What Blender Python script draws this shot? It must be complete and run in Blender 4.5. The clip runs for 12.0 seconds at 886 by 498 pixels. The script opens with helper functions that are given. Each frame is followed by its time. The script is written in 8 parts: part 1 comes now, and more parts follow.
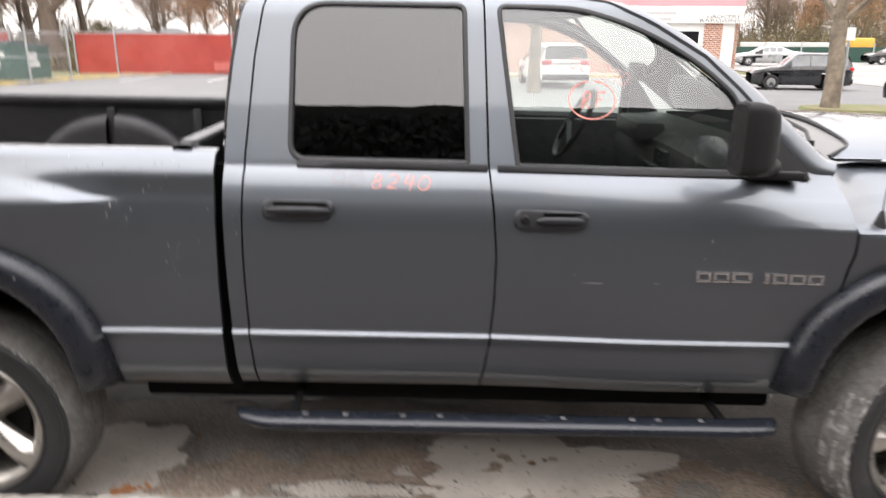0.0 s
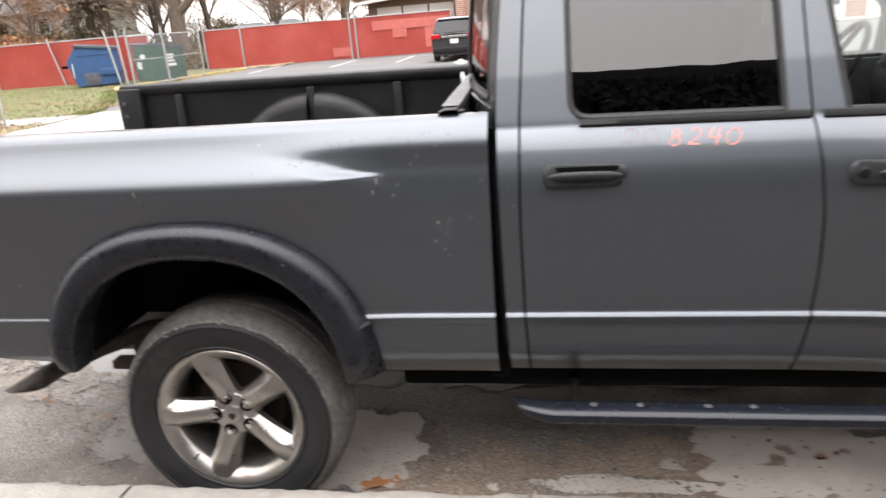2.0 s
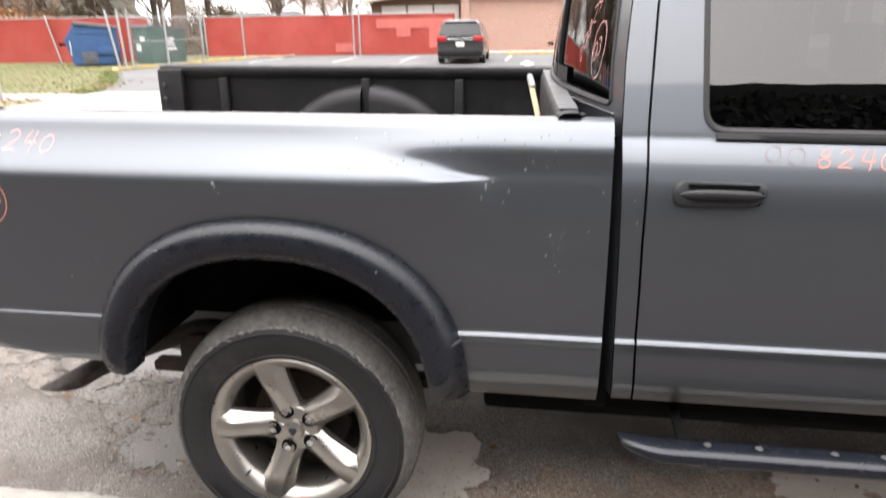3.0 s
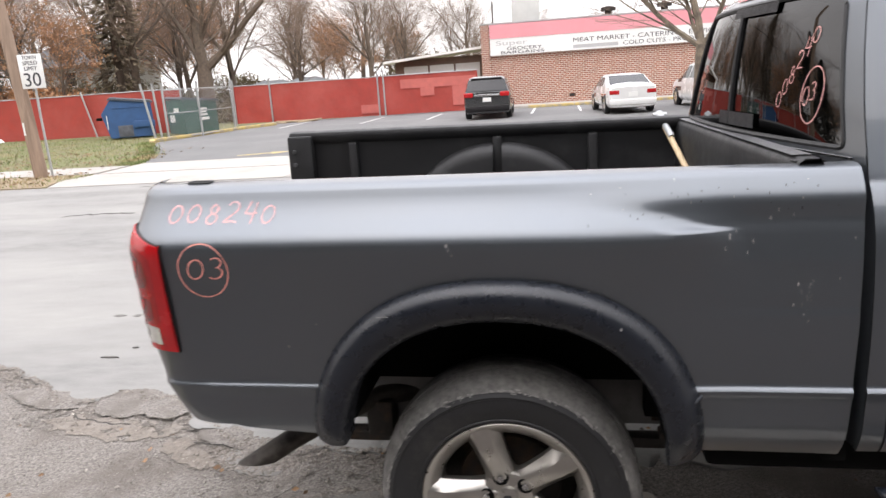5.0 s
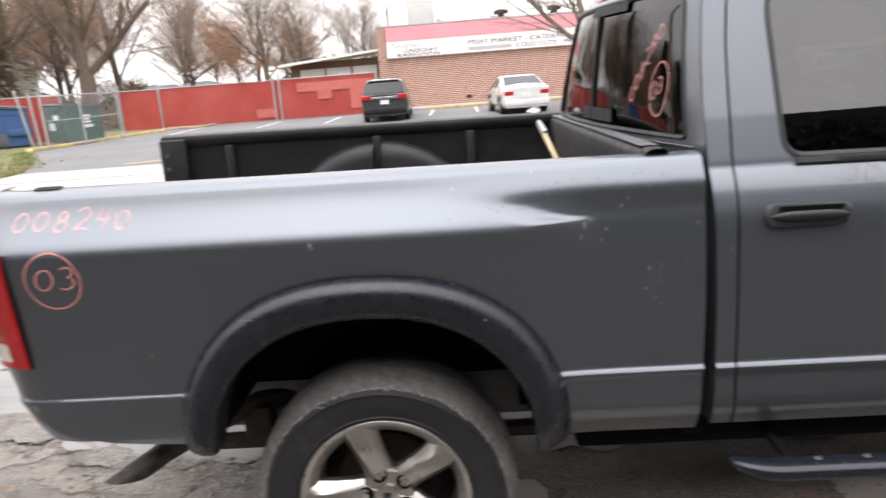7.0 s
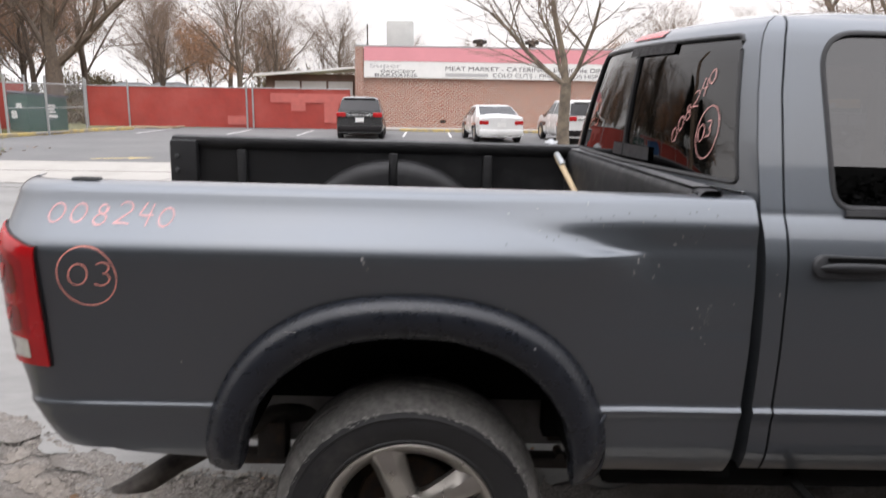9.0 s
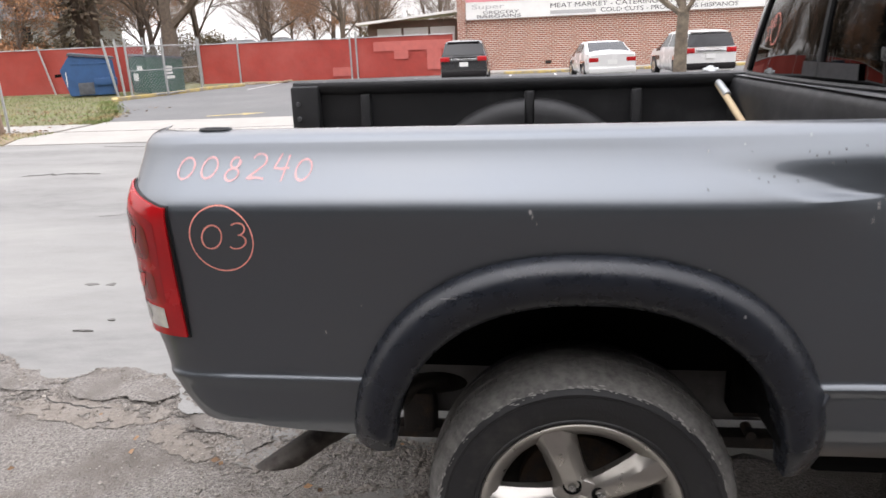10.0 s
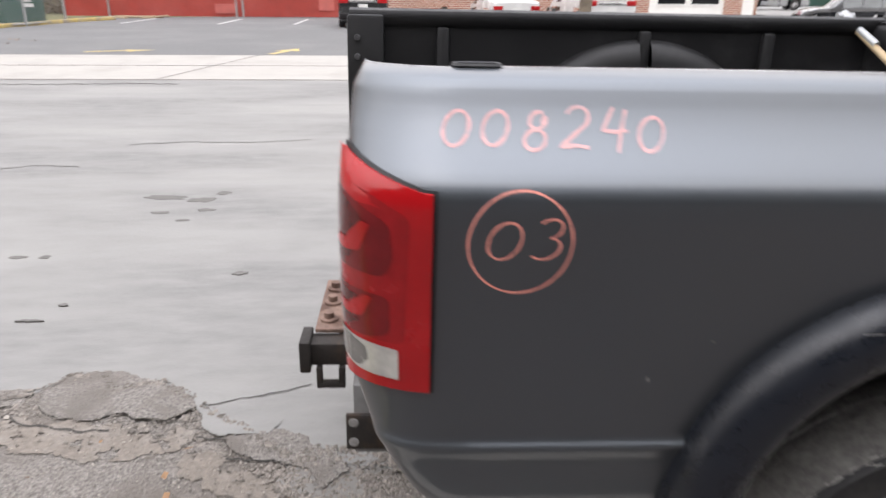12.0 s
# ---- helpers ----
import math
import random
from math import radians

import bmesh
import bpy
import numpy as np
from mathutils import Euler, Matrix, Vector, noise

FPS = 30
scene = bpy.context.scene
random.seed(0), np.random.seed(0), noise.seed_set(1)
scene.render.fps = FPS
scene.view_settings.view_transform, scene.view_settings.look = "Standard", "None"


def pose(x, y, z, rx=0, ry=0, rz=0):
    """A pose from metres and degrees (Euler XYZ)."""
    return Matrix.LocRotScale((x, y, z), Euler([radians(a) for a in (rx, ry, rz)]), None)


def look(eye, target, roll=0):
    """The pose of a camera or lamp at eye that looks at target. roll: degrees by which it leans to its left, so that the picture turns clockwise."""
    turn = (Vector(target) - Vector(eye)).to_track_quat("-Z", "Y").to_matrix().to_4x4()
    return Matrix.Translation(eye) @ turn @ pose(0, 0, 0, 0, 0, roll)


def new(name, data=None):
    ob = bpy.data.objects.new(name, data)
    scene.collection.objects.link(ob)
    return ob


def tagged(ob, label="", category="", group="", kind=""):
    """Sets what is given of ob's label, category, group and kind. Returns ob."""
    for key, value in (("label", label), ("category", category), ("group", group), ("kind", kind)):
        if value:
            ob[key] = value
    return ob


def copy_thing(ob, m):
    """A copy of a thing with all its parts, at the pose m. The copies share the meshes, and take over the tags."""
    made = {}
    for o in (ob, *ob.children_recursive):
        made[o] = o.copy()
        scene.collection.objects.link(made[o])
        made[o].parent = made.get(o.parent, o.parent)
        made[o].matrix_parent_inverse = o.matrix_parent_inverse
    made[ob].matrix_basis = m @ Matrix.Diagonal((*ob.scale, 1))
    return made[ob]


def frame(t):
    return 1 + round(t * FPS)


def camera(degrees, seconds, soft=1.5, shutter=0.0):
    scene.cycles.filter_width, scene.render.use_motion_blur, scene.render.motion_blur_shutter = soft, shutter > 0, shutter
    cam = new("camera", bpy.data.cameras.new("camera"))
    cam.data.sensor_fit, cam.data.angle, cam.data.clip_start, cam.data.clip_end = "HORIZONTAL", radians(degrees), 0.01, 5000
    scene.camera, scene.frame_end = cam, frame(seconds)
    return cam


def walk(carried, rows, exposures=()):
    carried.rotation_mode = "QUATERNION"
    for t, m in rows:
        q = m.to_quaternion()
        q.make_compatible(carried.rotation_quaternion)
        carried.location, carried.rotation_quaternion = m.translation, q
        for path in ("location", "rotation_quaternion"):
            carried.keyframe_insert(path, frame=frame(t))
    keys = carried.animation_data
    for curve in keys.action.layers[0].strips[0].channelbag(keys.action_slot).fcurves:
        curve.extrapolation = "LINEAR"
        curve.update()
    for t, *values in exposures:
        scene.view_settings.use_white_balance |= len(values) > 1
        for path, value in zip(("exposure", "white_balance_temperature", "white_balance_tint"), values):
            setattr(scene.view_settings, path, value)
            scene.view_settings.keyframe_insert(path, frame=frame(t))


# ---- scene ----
cam = camera(63.2, 12.0, 1.5, 0.5)
PATH = [
    (0, (1.821, -2.335, 1.805), (1.807, -0.416, 1.243), 0.3),
    (0.5, (1.776, -2.153, 1.803), (1.66, -0.195, 1.408), -7.0),
    (1, (1.668, -2.023, 1.809), (1.515, -0.06, 1.46), -6.5),
    (1.5, (1.473, -2.135, 1.759), (1.377, -0.201, 1.26), -4.5),
    (2, (1.244, -2.1, 1.73), (0.918, -0.225, 1.115), -4.9),
    (2.5, (1.038, -1.969, 1.71), (0.676, -0.074, 1.184), -5.8),
    (3, (0.856, -1.95, 1.711), (0.575, -0.066, 1.101), -1.0),
    (3.2, (0.776, -1.985, 1.744), (0.549, -0.113, 1.076), -1.3),
    (4.8, (0.327, -1.964, 1.725), (-0.026, -0.053, 1.253), -3.6),
    (5, (0.241, -2.004, 1.739), (-0.092, -0.087, 1.275), -3.9),
    (5.5, (0.127, -2.051, 1.712), (-0.24, -0.174, 1.13), -2.4),
    (6, (0.167, -2.042, 1.69), (-0.277, -0.195, 1.064), -4.6),
    (6.5, (0.269, -2.029, 1.712), (-0.014, -0.121, 1.185), -4.8),
    (7, (0.359, -1.999, 1.714), (0.283, -0.057, 1.239), -4.4),
    (7.2, (0.386, -1.995, 1.71), (0.385, -0.053, 1.235), -3.3),
    (8.8, (0.147, -1.967, 1.75), (0.158, -0.004, 1.368), -0.2),
    (9, (0.087, -1.968, 1.712), (0.132, -0.012, 1.297), 0.9),
    (9.5, (-0.032, -1.871, 1.698), (-0.076, 0.061, 1.184), 1.3),
    (10, (-0.088, -1.667, 1.659), (-0.331, 0.239, 1.104), -2.5),
    (10.5, (-0.215, -1.586, 1.615), (-0.376, 0.316, 1.02), 1.5),
    (11, (-0.53, -1.521, 1.637), (-0.555, 0.356, 0.947), 2.1),
    (11.5, (-0.717, -1.299, 1.596), (-0.79, 0.57, 0.887), -2.9),
    (12, (-1.008, -1.066, 1.588), (-0.912, 0.807, 0.895), 0.5),
]
walk(cam, [(t, look(eye, target, roll)) for t, eye, target, roll in PATH],
     exposures=[(0.0, 0.51, 7350, 14), (0.5, 0.68, 7350, 14), (1.0, 0.32, 7350, 14), (1.5, 0.10, 7350, 14), (2.0, 0.50, 7350, 14), (2.5, 0.71, 7350, 14), (3.0, 0.70, 7350, 14), (5.0, 0.13, 7150, 14), (5.5, 0.07, 7150, 14), (6.0, 0.09, 7150, 14), (6.5, 0.19, 7150, 14), (7.0, 0.28, 7150, 14), (9.0, -0.19, 7050, 14), (9.5, -0.06, 7050, 14), (10.0, 0.00, 7050, 14), (10.5, 0.10, 7050, 14), (11.0, 0.17, 7050, 14), (11.5, 0.05, 7050, 14), (12.0, -0.06, 7050, 14)])

# world: an overcast winter sky
world = bpy.data.worlds.new("overcast_sky")
scene.world = world
world.use_nodes = True
wn, wl = world.node_tree.nodes, world.node_tree.links
wn.clear()
sky = wn.new("ShaderNodeTexSky")
sky.sky_type = "NISHITA"
sky.sun_disc = False
sky.sun_elevation, sky.sun_rotation = radians(64), radians(200)
sky.dust_density, sky.air_density, sky.ozone_density = 4.0, 1.0, 1.0
grey = wn.new("ShaderNodeHueSaturation")
grey.inputs["Saturation"].default_value = 0.18
clouds = wn.new("ShaderNodeTexNoise")
clouds.inputs["Scale"].default_value = 2.2
clouds.inputs["Detail"].default_value = 5.0
cloud_span = wn.new("ShaderNodeMapRange")
cloud_span.inputs["To Min"].default_value, cloud_span.inputs["To Max"].default_value = 0.76, 1.24
cover = wn.new("ShaderNodeMix")
cover.data_type = "RGBA"
cover.inputs[0].default_value = 0.88
cover.inputs[7].default_value = (8.0, 8.45, 9.2, 1)
tint = wn.new("ShaderNodeMix")
tint.data_type, tint.blend_type = "RGBA", "MULTIPLY"
tint.inputs[0].default_value = 1.0
back = wn.new("ShaderNodeBackground")
back.inputs["Strength"].default_value = 0.186
wout = wn.new("ShaderNodeOutputWorld")
wl.new(sky.outputs[0], grey.inputs["Color"])
wl.new(grey.outputs[0], cover.inputs[6])
wl.new(clouds.outputs["Fac"], cloud_span.inputs["Value"])
wl.new(cover.outputs[2], tint.inputs[6])
wl.new(cloud_span.outputs[0], tint.inputs[7])
# full cloud: dimmer and whiter towards the horizon, brighter and bluer overhead
way = wn.new("ShaderNodeTexCoord")
split = wn.new("ShaderNodeSeparateXYZ")
lift = wn.new("ShaderNodeMix")
lift.data_type = "RGBA"
lift.inputs[6].default_value, lift.inputs[7].default_value = (0.98, 0.955, 0.93, 1), (2.13, 2.22, 2.40, 1)
dome = wn.new("ShaderNodeMix")
dome.data_type, dome.blend_type = "RGBA", "MULTIPLY"
dome.inputs[0].default_value = 1.0
wl.new(way.outputs["Generated"], split.inputs[0])
up = wn.new("ShaderNodeMath")
up.operation, up.use_clamp = "MAXIMUM", True
up.inputs[1].default_value = 0.0
bend = wn.new("ShaderNodeMath")
bend.operation = "POWER"
bend.inputs[1].default_value = 2.0
wl.new(split.outputs["Z"], up.inputs[0])
wl.new(up.outputs[0], bend.inputs[0])
wl.new(bend.outputs[0], lift.inputs[0])
wl.new(tint.outputs[2], dome.inputs[6])
wl.new(lift.outputs[2], dome.inputs[7])
wl.new(dome.outputs[2], back.inputs["Color"])
wl.new(back.outputs[0], wout.inputs[0])

sun_data = bpy.data.lights.new("sun", "SUN")
sun_data.energy, sun_data.angle, sun_data.color = 1.3, radians(110), (1.0, 0.97, 0.93)
sun = new("sun", sun_data)
sun.matrix_world = look((0, 0, 0), (0.15, 0.42, -0.90))


# ---- materials ----
def material(name, colour, rough=0.6, metal=0.0, vary=0.12, scale=6.0, bump=0.0, bump_scale=60.0, coat=0.0, second=None,
             second_scale=1.2, second_low=0.5, second_high=0.62, rough_vary=0.1, spread=0.0, stretch=(1, 1, 1), island=0.0):
    """A procedural surface: base colour with variation at two scales, roughness variation and relief, in metres.
    second: a colour that stains or worn patches take. spread: variation from object to object."""
    m = bpy.data.materials.new(name)
    m.use_nodes = True
    n, l = m.node_tree.nodes, m.node_tree.links
    b = n["Principled BSDF"]
    b.inputs["Metallic"].default_value = metal
    b.inputs["Coat Weight"].default_value = coat
    b.inputs["Coat Roughness"].default_value = 0.04
    geo = n.new("ShaderNodeNewGeometry")
    mapping = n.new("ShaderNodeMapping")
    mapping.inputs["Scale"].default_value = stretch
    l.new(geo.outputs["Position"], mapping.inputs["Vector"])
    fine = n.new("ShaderNodeTexNoise")
    fine.inputs["Scale"].default_value, fine.inputs["Detail"].default_value = scale, 8.0
    fine.inputs["Roughness"].default_value = 0.62
    l.new(mapping.outputs[0], fine.inputs["Vector"])
    span = n.new("ShaderNodeMapRange")
    span.inputs["From Min"].default_value, span.inputs["From Max"].default_value = 0.25, 0.75
    span.inputs["To Min"].default_value, span.inputs["To Max"].default_value = 1 - vary, 1 + vary
    l.new(fine.outputs["Fac"], span.inputs["Value"])
    mul = n.new("ShaderNodeMix")
    mul.data_type, mul.blend_type = "RGBA", "MULTIPLY"
    mul.inputs[0].default_value = 1.0
    mul.inputs[6].default_value = (*colour, 1)
    l.new(span.outputs[0], mul.inputs[7])
    out = mul.outputs[2]
    if second:
        big = n.new("ShaderNodeTexNoise")
        big.inputs["Scale"].default_value, big.inputs["Detail"].default_value = second_scale, 9.0
        big.inputs["Roughness"].default_value = 0.6
        l.new(mapping.outputs[0], big.inputs["Vector"])
        step = n.new("ShaderNodeMapRange")
        step.inputs["From Min"].default_value, step.inputs["From Max"].default_value = second_low, second_high
        l.new(big.outputs["Fac"], step.inputs["Value"])
        mix = n.new("ShaderNodeMix")
        mix.data_type = "RGBA"
        l.new(step.outputs[0], mix.inputs[0])
        l.new(out, mix.inputs[6])
        mix.inputs[7].default_value = (*second, 1)
        out = mix.outputs[2]
    if spread or island:
        info = n.new("ShaderNodeObjectInfo")
        r = n.new("ShaderNodeMapRange")
        r.inputs["To Min"].default_value, r.inputs["To Max"].default_value = 1 - (spread or island), 1 + (spread or island)
        l.new(geo.outputs["Random Per Island"] if island else info.outputs["Random"], r.inputs["Value"])
        mul2 = n.new("ShaderNodeMix")
        mul2.data_type, mul2.blend_type = "RGBA", "MULTIPLY"
        mul2.inputs[0].default_value = 1.0
        l.new(out, mul2.inputs[6])
        l.new(r.outputs[0], mul2.inputs[7])
        out = mul2.outputs[2]
    l.new(out, b.inputs["Base Color"])
    rr = n.new("ShaderNodeMapRange")
    rr.inputs["From Min"].default_value, rr.inputs["From Max"].default_value = 0.3, 0.7
    rr.inputs["To Min"].default_value, rr.inputs["To Max"].default_value = max(0.02, rough - rough_vary), min(1, rough + rough_vary)
    l.new(fine.outputs["Fac"], rr.inputs["Value"])
    l.new(rr.outputs[0], b.inputs["Roughness"])
    if bump:
        grain = n.new("ShaderNodeTexNoise")
        grain.inputs["Scale"].default_value, grain.inputs["Detail"].default_value = bump_scale, 6.0
        l.new(mapping.outputs[0], grain.inputs["Vector"])
        bm_node = n.new("ShaderNodeBump")
        bm_node.inputs["Strength"].default_value, bm_node.inputs["Distance"].default_value = 1.0, bump
        l.new(grain.outputs["Fac"], bm_node.inputs["Height"])
        l.new(bm_node.outputs[0], b.inputs["Normal"])
    return m


def glass(name, colour, rough=0.0, alpha_mix=0.0):
    """Thin automotive glass: a see-through tint under a glossy face."""
    m = bpy.data.materials.new(name)
    m.use_nodes = True
    n, l = m.node_tree.nodes, m.node_tree.links
    n.clear()
    out = n.new("ShaderNodeOutputMaterial")
    clear = n.new("ShaderNodeBsdfTransparent")
    clear.inputs["Color"].default_value = (*colour, 1)
    gloss = n.new("ShaderNodeBsdfGlossy")
    gloss.inputs["Roughness"].default_value = rough
    fres = n.new("ShaderNodeFresnel")
    fres.inputs["IOR"].default_value = 1.5 + alpha_mix
    mix = n.new("ShaderNodeMixShader")
    l.new(fres.outputs[0], mix.inputs[0])
    l.new(clear.outputs[0], mix.inputs[1])
    l.new(gloss.outputs[0], mix.inputs[2])
    l.new(mix.outputs[0], out.inputs[0])
    return m


PAINT = material("grey_metallic_paint", (0.1365, 0.1505, 0.166), 0.45, 0.92, 0.04, 300.0, coat=0.9, rough_vary=0.03, bump=0.0005, bump_scale=3.0,
                 second=(0.140, 0.151, 0.161), second_scale=1.6, second_low=0.45, second_high=0.75)
PLASTIC = material("black_plastic", (0.014, 0.0125, 0.0135), 0.52, 0.0, 0.2, 40.0, bump=0.0006, bump_scale=700.0)
FLARE = material("satin_black_flare", (0.010, 0.012, 0.017), 0.30, 0.0, 0.15, 30.0, bump=0.0003, bump_scale=500.0, second=(0.028, 0.029, 0.031), second_scale=3.0, second_low=0.58, second_high=0.85)
GREY_PLASTIC = material("grey_handle_plastic", (0.020, 0.021, 0.023), 0.5, 0.0, 0.08, 50.0)
LINER = material("black_bed_liner", (0.009, 0.009, 0.010), 0.55, 0.0, 0.25, 18.0, bump=0.0008, bump_scale=300.0, second=(0.05, 0.05, 0.052), second_scale=2.5, second_low=0.56, second_high=0.8)
PLASTIC.node_tree.nodes["Principled BSDF"].inputs["Specular IOR Level"].default_value = 0.22
DUST = material("dusty_black_plastic", (0.065, 0.065, 0.068), 0.7, 0.0, 0.3, 12.0)
STEP = material("glossy_black_step", (0.010, 0.012, 0.017), 0.24, 0.0, 0.15, 25.0, rough_vary=0.05)
SEAL = material("black_rubber_seal", (0.011, 0.011, 0.012), 0.5, 0.0, 0.15, 60.0)
TYRE = material("worn_tyre_rubber", (0.015, 0.015, 0.016), 0.60, 0.0, 0.3, 40.0, bump=0.0008, bump_scale=150.0, second=(0.045, 0.043, 0.040), second_scale=7.0, second_low=0.55, second_high=0.75)
SCUFF_PALE = material("pale_rubber_scuff", (0.26, 0.25, 0.235), 0.95, 0.0, 0.3, 80.0)
MUD = material("pale_dried_mud", (0.30, 0.29, 0.275), 0.95, 0.0, 0.5, 45.0, bump=0.003, bump_scale=80.0, second=(0.12, 0.115, 0.11), second_scale=22.0, second_low=0.5, second_high=0.62)
TREAD = material("dusty_tyre_tread", (0.120, 0.115, 0.108), 0.9, 0.0, 0.45, 60.0, bump=0.003, bump_scale=90.0, second=(0.20, 0.192, 0.18), second_scale=14.0, second_low=0.5, second_high=0.75)
ALLOY = material("brushed_dirty_alloy", (0.41, 0.39, 0.36), 0.31, 0.9, 0.05, 25.0, second=(0.33, 0.305, 0.275), second_scale=5.0, second_low=0.5, second_high=0.85, rough_vary=0.05)
DARK_METAL = material("rusty_dark_metal", (0.035, 0.030, 0.027), 0.75, 0.3, 0.4, 30.0, bump=0.002, bump_scale=120.0, second=(0.07, 0.045, 0.03), second_scale=8.0)
PIPE = material("sooty_exhaust_steel", (0.06, 0.052, 0.045), 0.55, 0.6, 0.4, 30.0, second=(0.035, 0.028, 0.024), second_scale=12.0)
FRAME = material("dusty_frame_paint", (0.21, 0.205, 0.20), 0.8, 0.0, 0.25, 9.0, second=(0.12, 0.112, 0.105), second_scale=5.0, second_low=0.5, second_high=0.7)
# near black, little gloss: shade put into the colour, and plain black parts
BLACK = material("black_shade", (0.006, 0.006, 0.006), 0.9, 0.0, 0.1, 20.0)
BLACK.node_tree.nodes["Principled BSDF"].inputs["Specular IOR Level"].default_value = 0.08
CHROME = material("satin_chrome", (0.62, 0.62, 0.62), 0.2, 1.0, 0.05, 40.0)
RUSTED = material("rusty_steel", (0.21, 0.135, 0.105), 0.8, 0.25, 0.45, 40.0, bump=0.001, bump_scale=200.0, second=(0.10, 0.055, 0.04), second_scale=14.0, second_low=0.5, second_high=0.62)
MIRROR = material("mirror_glass", (0.72, 0.75, 0.75), 0.12, 1.0, 0.03, 20.0)
CHALK = material("pink_wax_crayon", (0.85, 0.33, 0.27), 0.85, 0.0, 0.2, 160.0)
SCUFF_DUST = material("grey_dust_scuff", (0.17, 0.17, 0.17), 0.9, 0.0, 0.3, 60.0)
CHIP = material("bare_chip", (0.30, 0.29, 0.28), 0.8, 0.0, 0.3, 60.0)
GLASS = glass("clear_car_glass", (0.74, 0.84, 0.79), 0.0, 0.60)
TINT = glass("dark_tinted_glass", (0.022, 0.023, 0.025), 0.0, 0.42)
TINT_BACK = glass("smoked_back_glass", (0.022, 0.023, 0.025), 0.0, 0.30)
LAMP_RED = material("red_lamp_lens", (0.44, 0.008, 0.011), 0.22, 0.0, 0.15, 9.0, coat=0.3)
# darker copies of the lens red: the lamp's inner shade put into colour
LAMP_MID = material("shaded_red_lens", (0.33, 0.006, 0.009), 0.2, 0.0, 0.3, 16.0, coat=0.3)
LAMP_DARK = material("deep_red_chamber_shade", (0.19, 0.005, 0.008), 0.2, 0.0, 0.25, 14.0, coat=0.3)
LAMP_DEEP = material("dark_red_bowl_shade", (0.10, 0.004, 0.006), 0.2, 0.0, 0.3, 18.0, coat=0.3)
LAMP_CLEAR = material("clear_reverse_lens", (0.60, 0.58, 0.54), 0.16, 0.2, 0.25, 30.0, coat=1.0)
REVERSE_DARK = material("grey_bowl_shade", (0.20, 0.195, 0.185), 0.2, 0.3, 0.3, 30.0, coat=1.0)
INTERIOR = material("dark_grey_cabin_trim", (0.022, 0.023, 0.025), 0.65, 0.0, 0.2, 30.0)
CLOTH = material("grey_seat_cloth", (0.045, 0.046, 0.050), 0.9, 0.0, 0.25, 60.0)


# ---- mesh helpers ----
def finish(ob, mat, smooth=True, sharp=40):
    ob.data.materials.append(mat)
    if smooth:
        for p in ob.data.polygons:
            p.use_smooth = True
        ob.data.set_sharp_from_angle(angle=radians(sharp))
    return ob


def part(name, bm, mat, parent, label="", smooth=True, sharp=40, face=None):
    """Links bm as one mesh under parent. face: the way that an open sheet's faces look."""
    me = bpy.data.meshes.new(name)
    bmesh.ops.recalc_face_normals(bm, faces=bm.faces)
    if face:
        bm.normal_update()
        bmesh.ops.reverse_faces(bm, faces=[f for f in bm.faces if f.normal.dot(Vector(face)) < 0])
    bm.to_mesh(me)
    bm.free()
    ob = new(name, me)
    finish(ob, mat, smooth, sharp)
    ob.parent = parent
    return tagged(ob, label=label)


def thing(name, bm, mat, label, category, group="", kind="", smooth=True, sharp=40):
    return tagged(part(name, bm, mat, None, "", smooth, sharp), label, category, group, kind)


def root(name, label, category, m=None, group=""):
    ob = tagged(new(name), label, category, group)
    ob.empty_display_size = 0.1
    if m is not None:
        ob.matrix_world = m
    return ob


def lerp_table(table, v):
    if v <= table[0][0]:
        return table[0][1]
    for (a, fa), (b, fb) in zip(table, table[1:]):
        if v <= b:
            return fa + (fb - fa) * (v - a) / (b - a)
    return table[-1][1]


def smoothstep(a, b, v):
    t = min(1, max(0, (v - a) / (b - a)))
    return t * t * (3 - 2 * t)


def sheet(fn, us, vs, drop=None, thick=0.0):
    """A bmesh grid over the parameters us and vs; faces whose middle fails drop are left out; thick: a turned-in rim, towards +y."""
    bm = bmesh.new()
    grid = [[bm.verts.new(fn(u, v)) for v in vs] for u in us]
    for i in range(len(us) - 1):
        for j in range(len(vs) - 1):
            if drop and drop((us[i] + us[i + 1]) / 2, (vs[j] + vs[j + 1]) / 2):
                continue
            bm.faces.new((grid[i][j], grid[i + 1][j], grid[i + 1][j + 1], grid[i][j + 1]))
    loose = [v for v in bm.verts if not v.link_faces]
    bmesh.ops.delete(bm, geom=loose, context="VERTS")
    if thick:
        rim = [e for e in bm.edges if len(e.link_faces) == 1]
        made = bmesh.ops.extrude_edge_only(bm, edges=rim)["geom"]
        bmesh.ops.translate(bm, verts=[g for g in made if isinstance(g, bmesh.types.BMVert)], vec=(0, thick, 0))
    return bm


def steps(a, b, n):
    return [a + (b - a) * i / n for i in range(n + 1)]


def box(bm, x0, x1, y0, y1, z0, z1, bevel=0.0, seg=2):
    m = Matrix.Translation(((x0 + x1) / 2, (y0 + y1) / 2, (z0 + z1) / 2)) @ Matrix.Diagonal((x1 - x0, y1 - y0, z1 - z0, 1))
    made = bmesh.ops.create_cube(bm, size=1, matrix=m)["verts"]
    if bevel:
        edges = list({e for v in made for e in v.link_edges})
        bmesh.ops.bevel(bm, geom=edges, offset=bevel, segments=seg, affect="EDGES", profile=0.5)
    return bm


def boxes(*specs, bevel=0.0):
    bm = bmesh.new()
    for s in specs:
        box(bm, *s, bevel=bevel)
    return bm


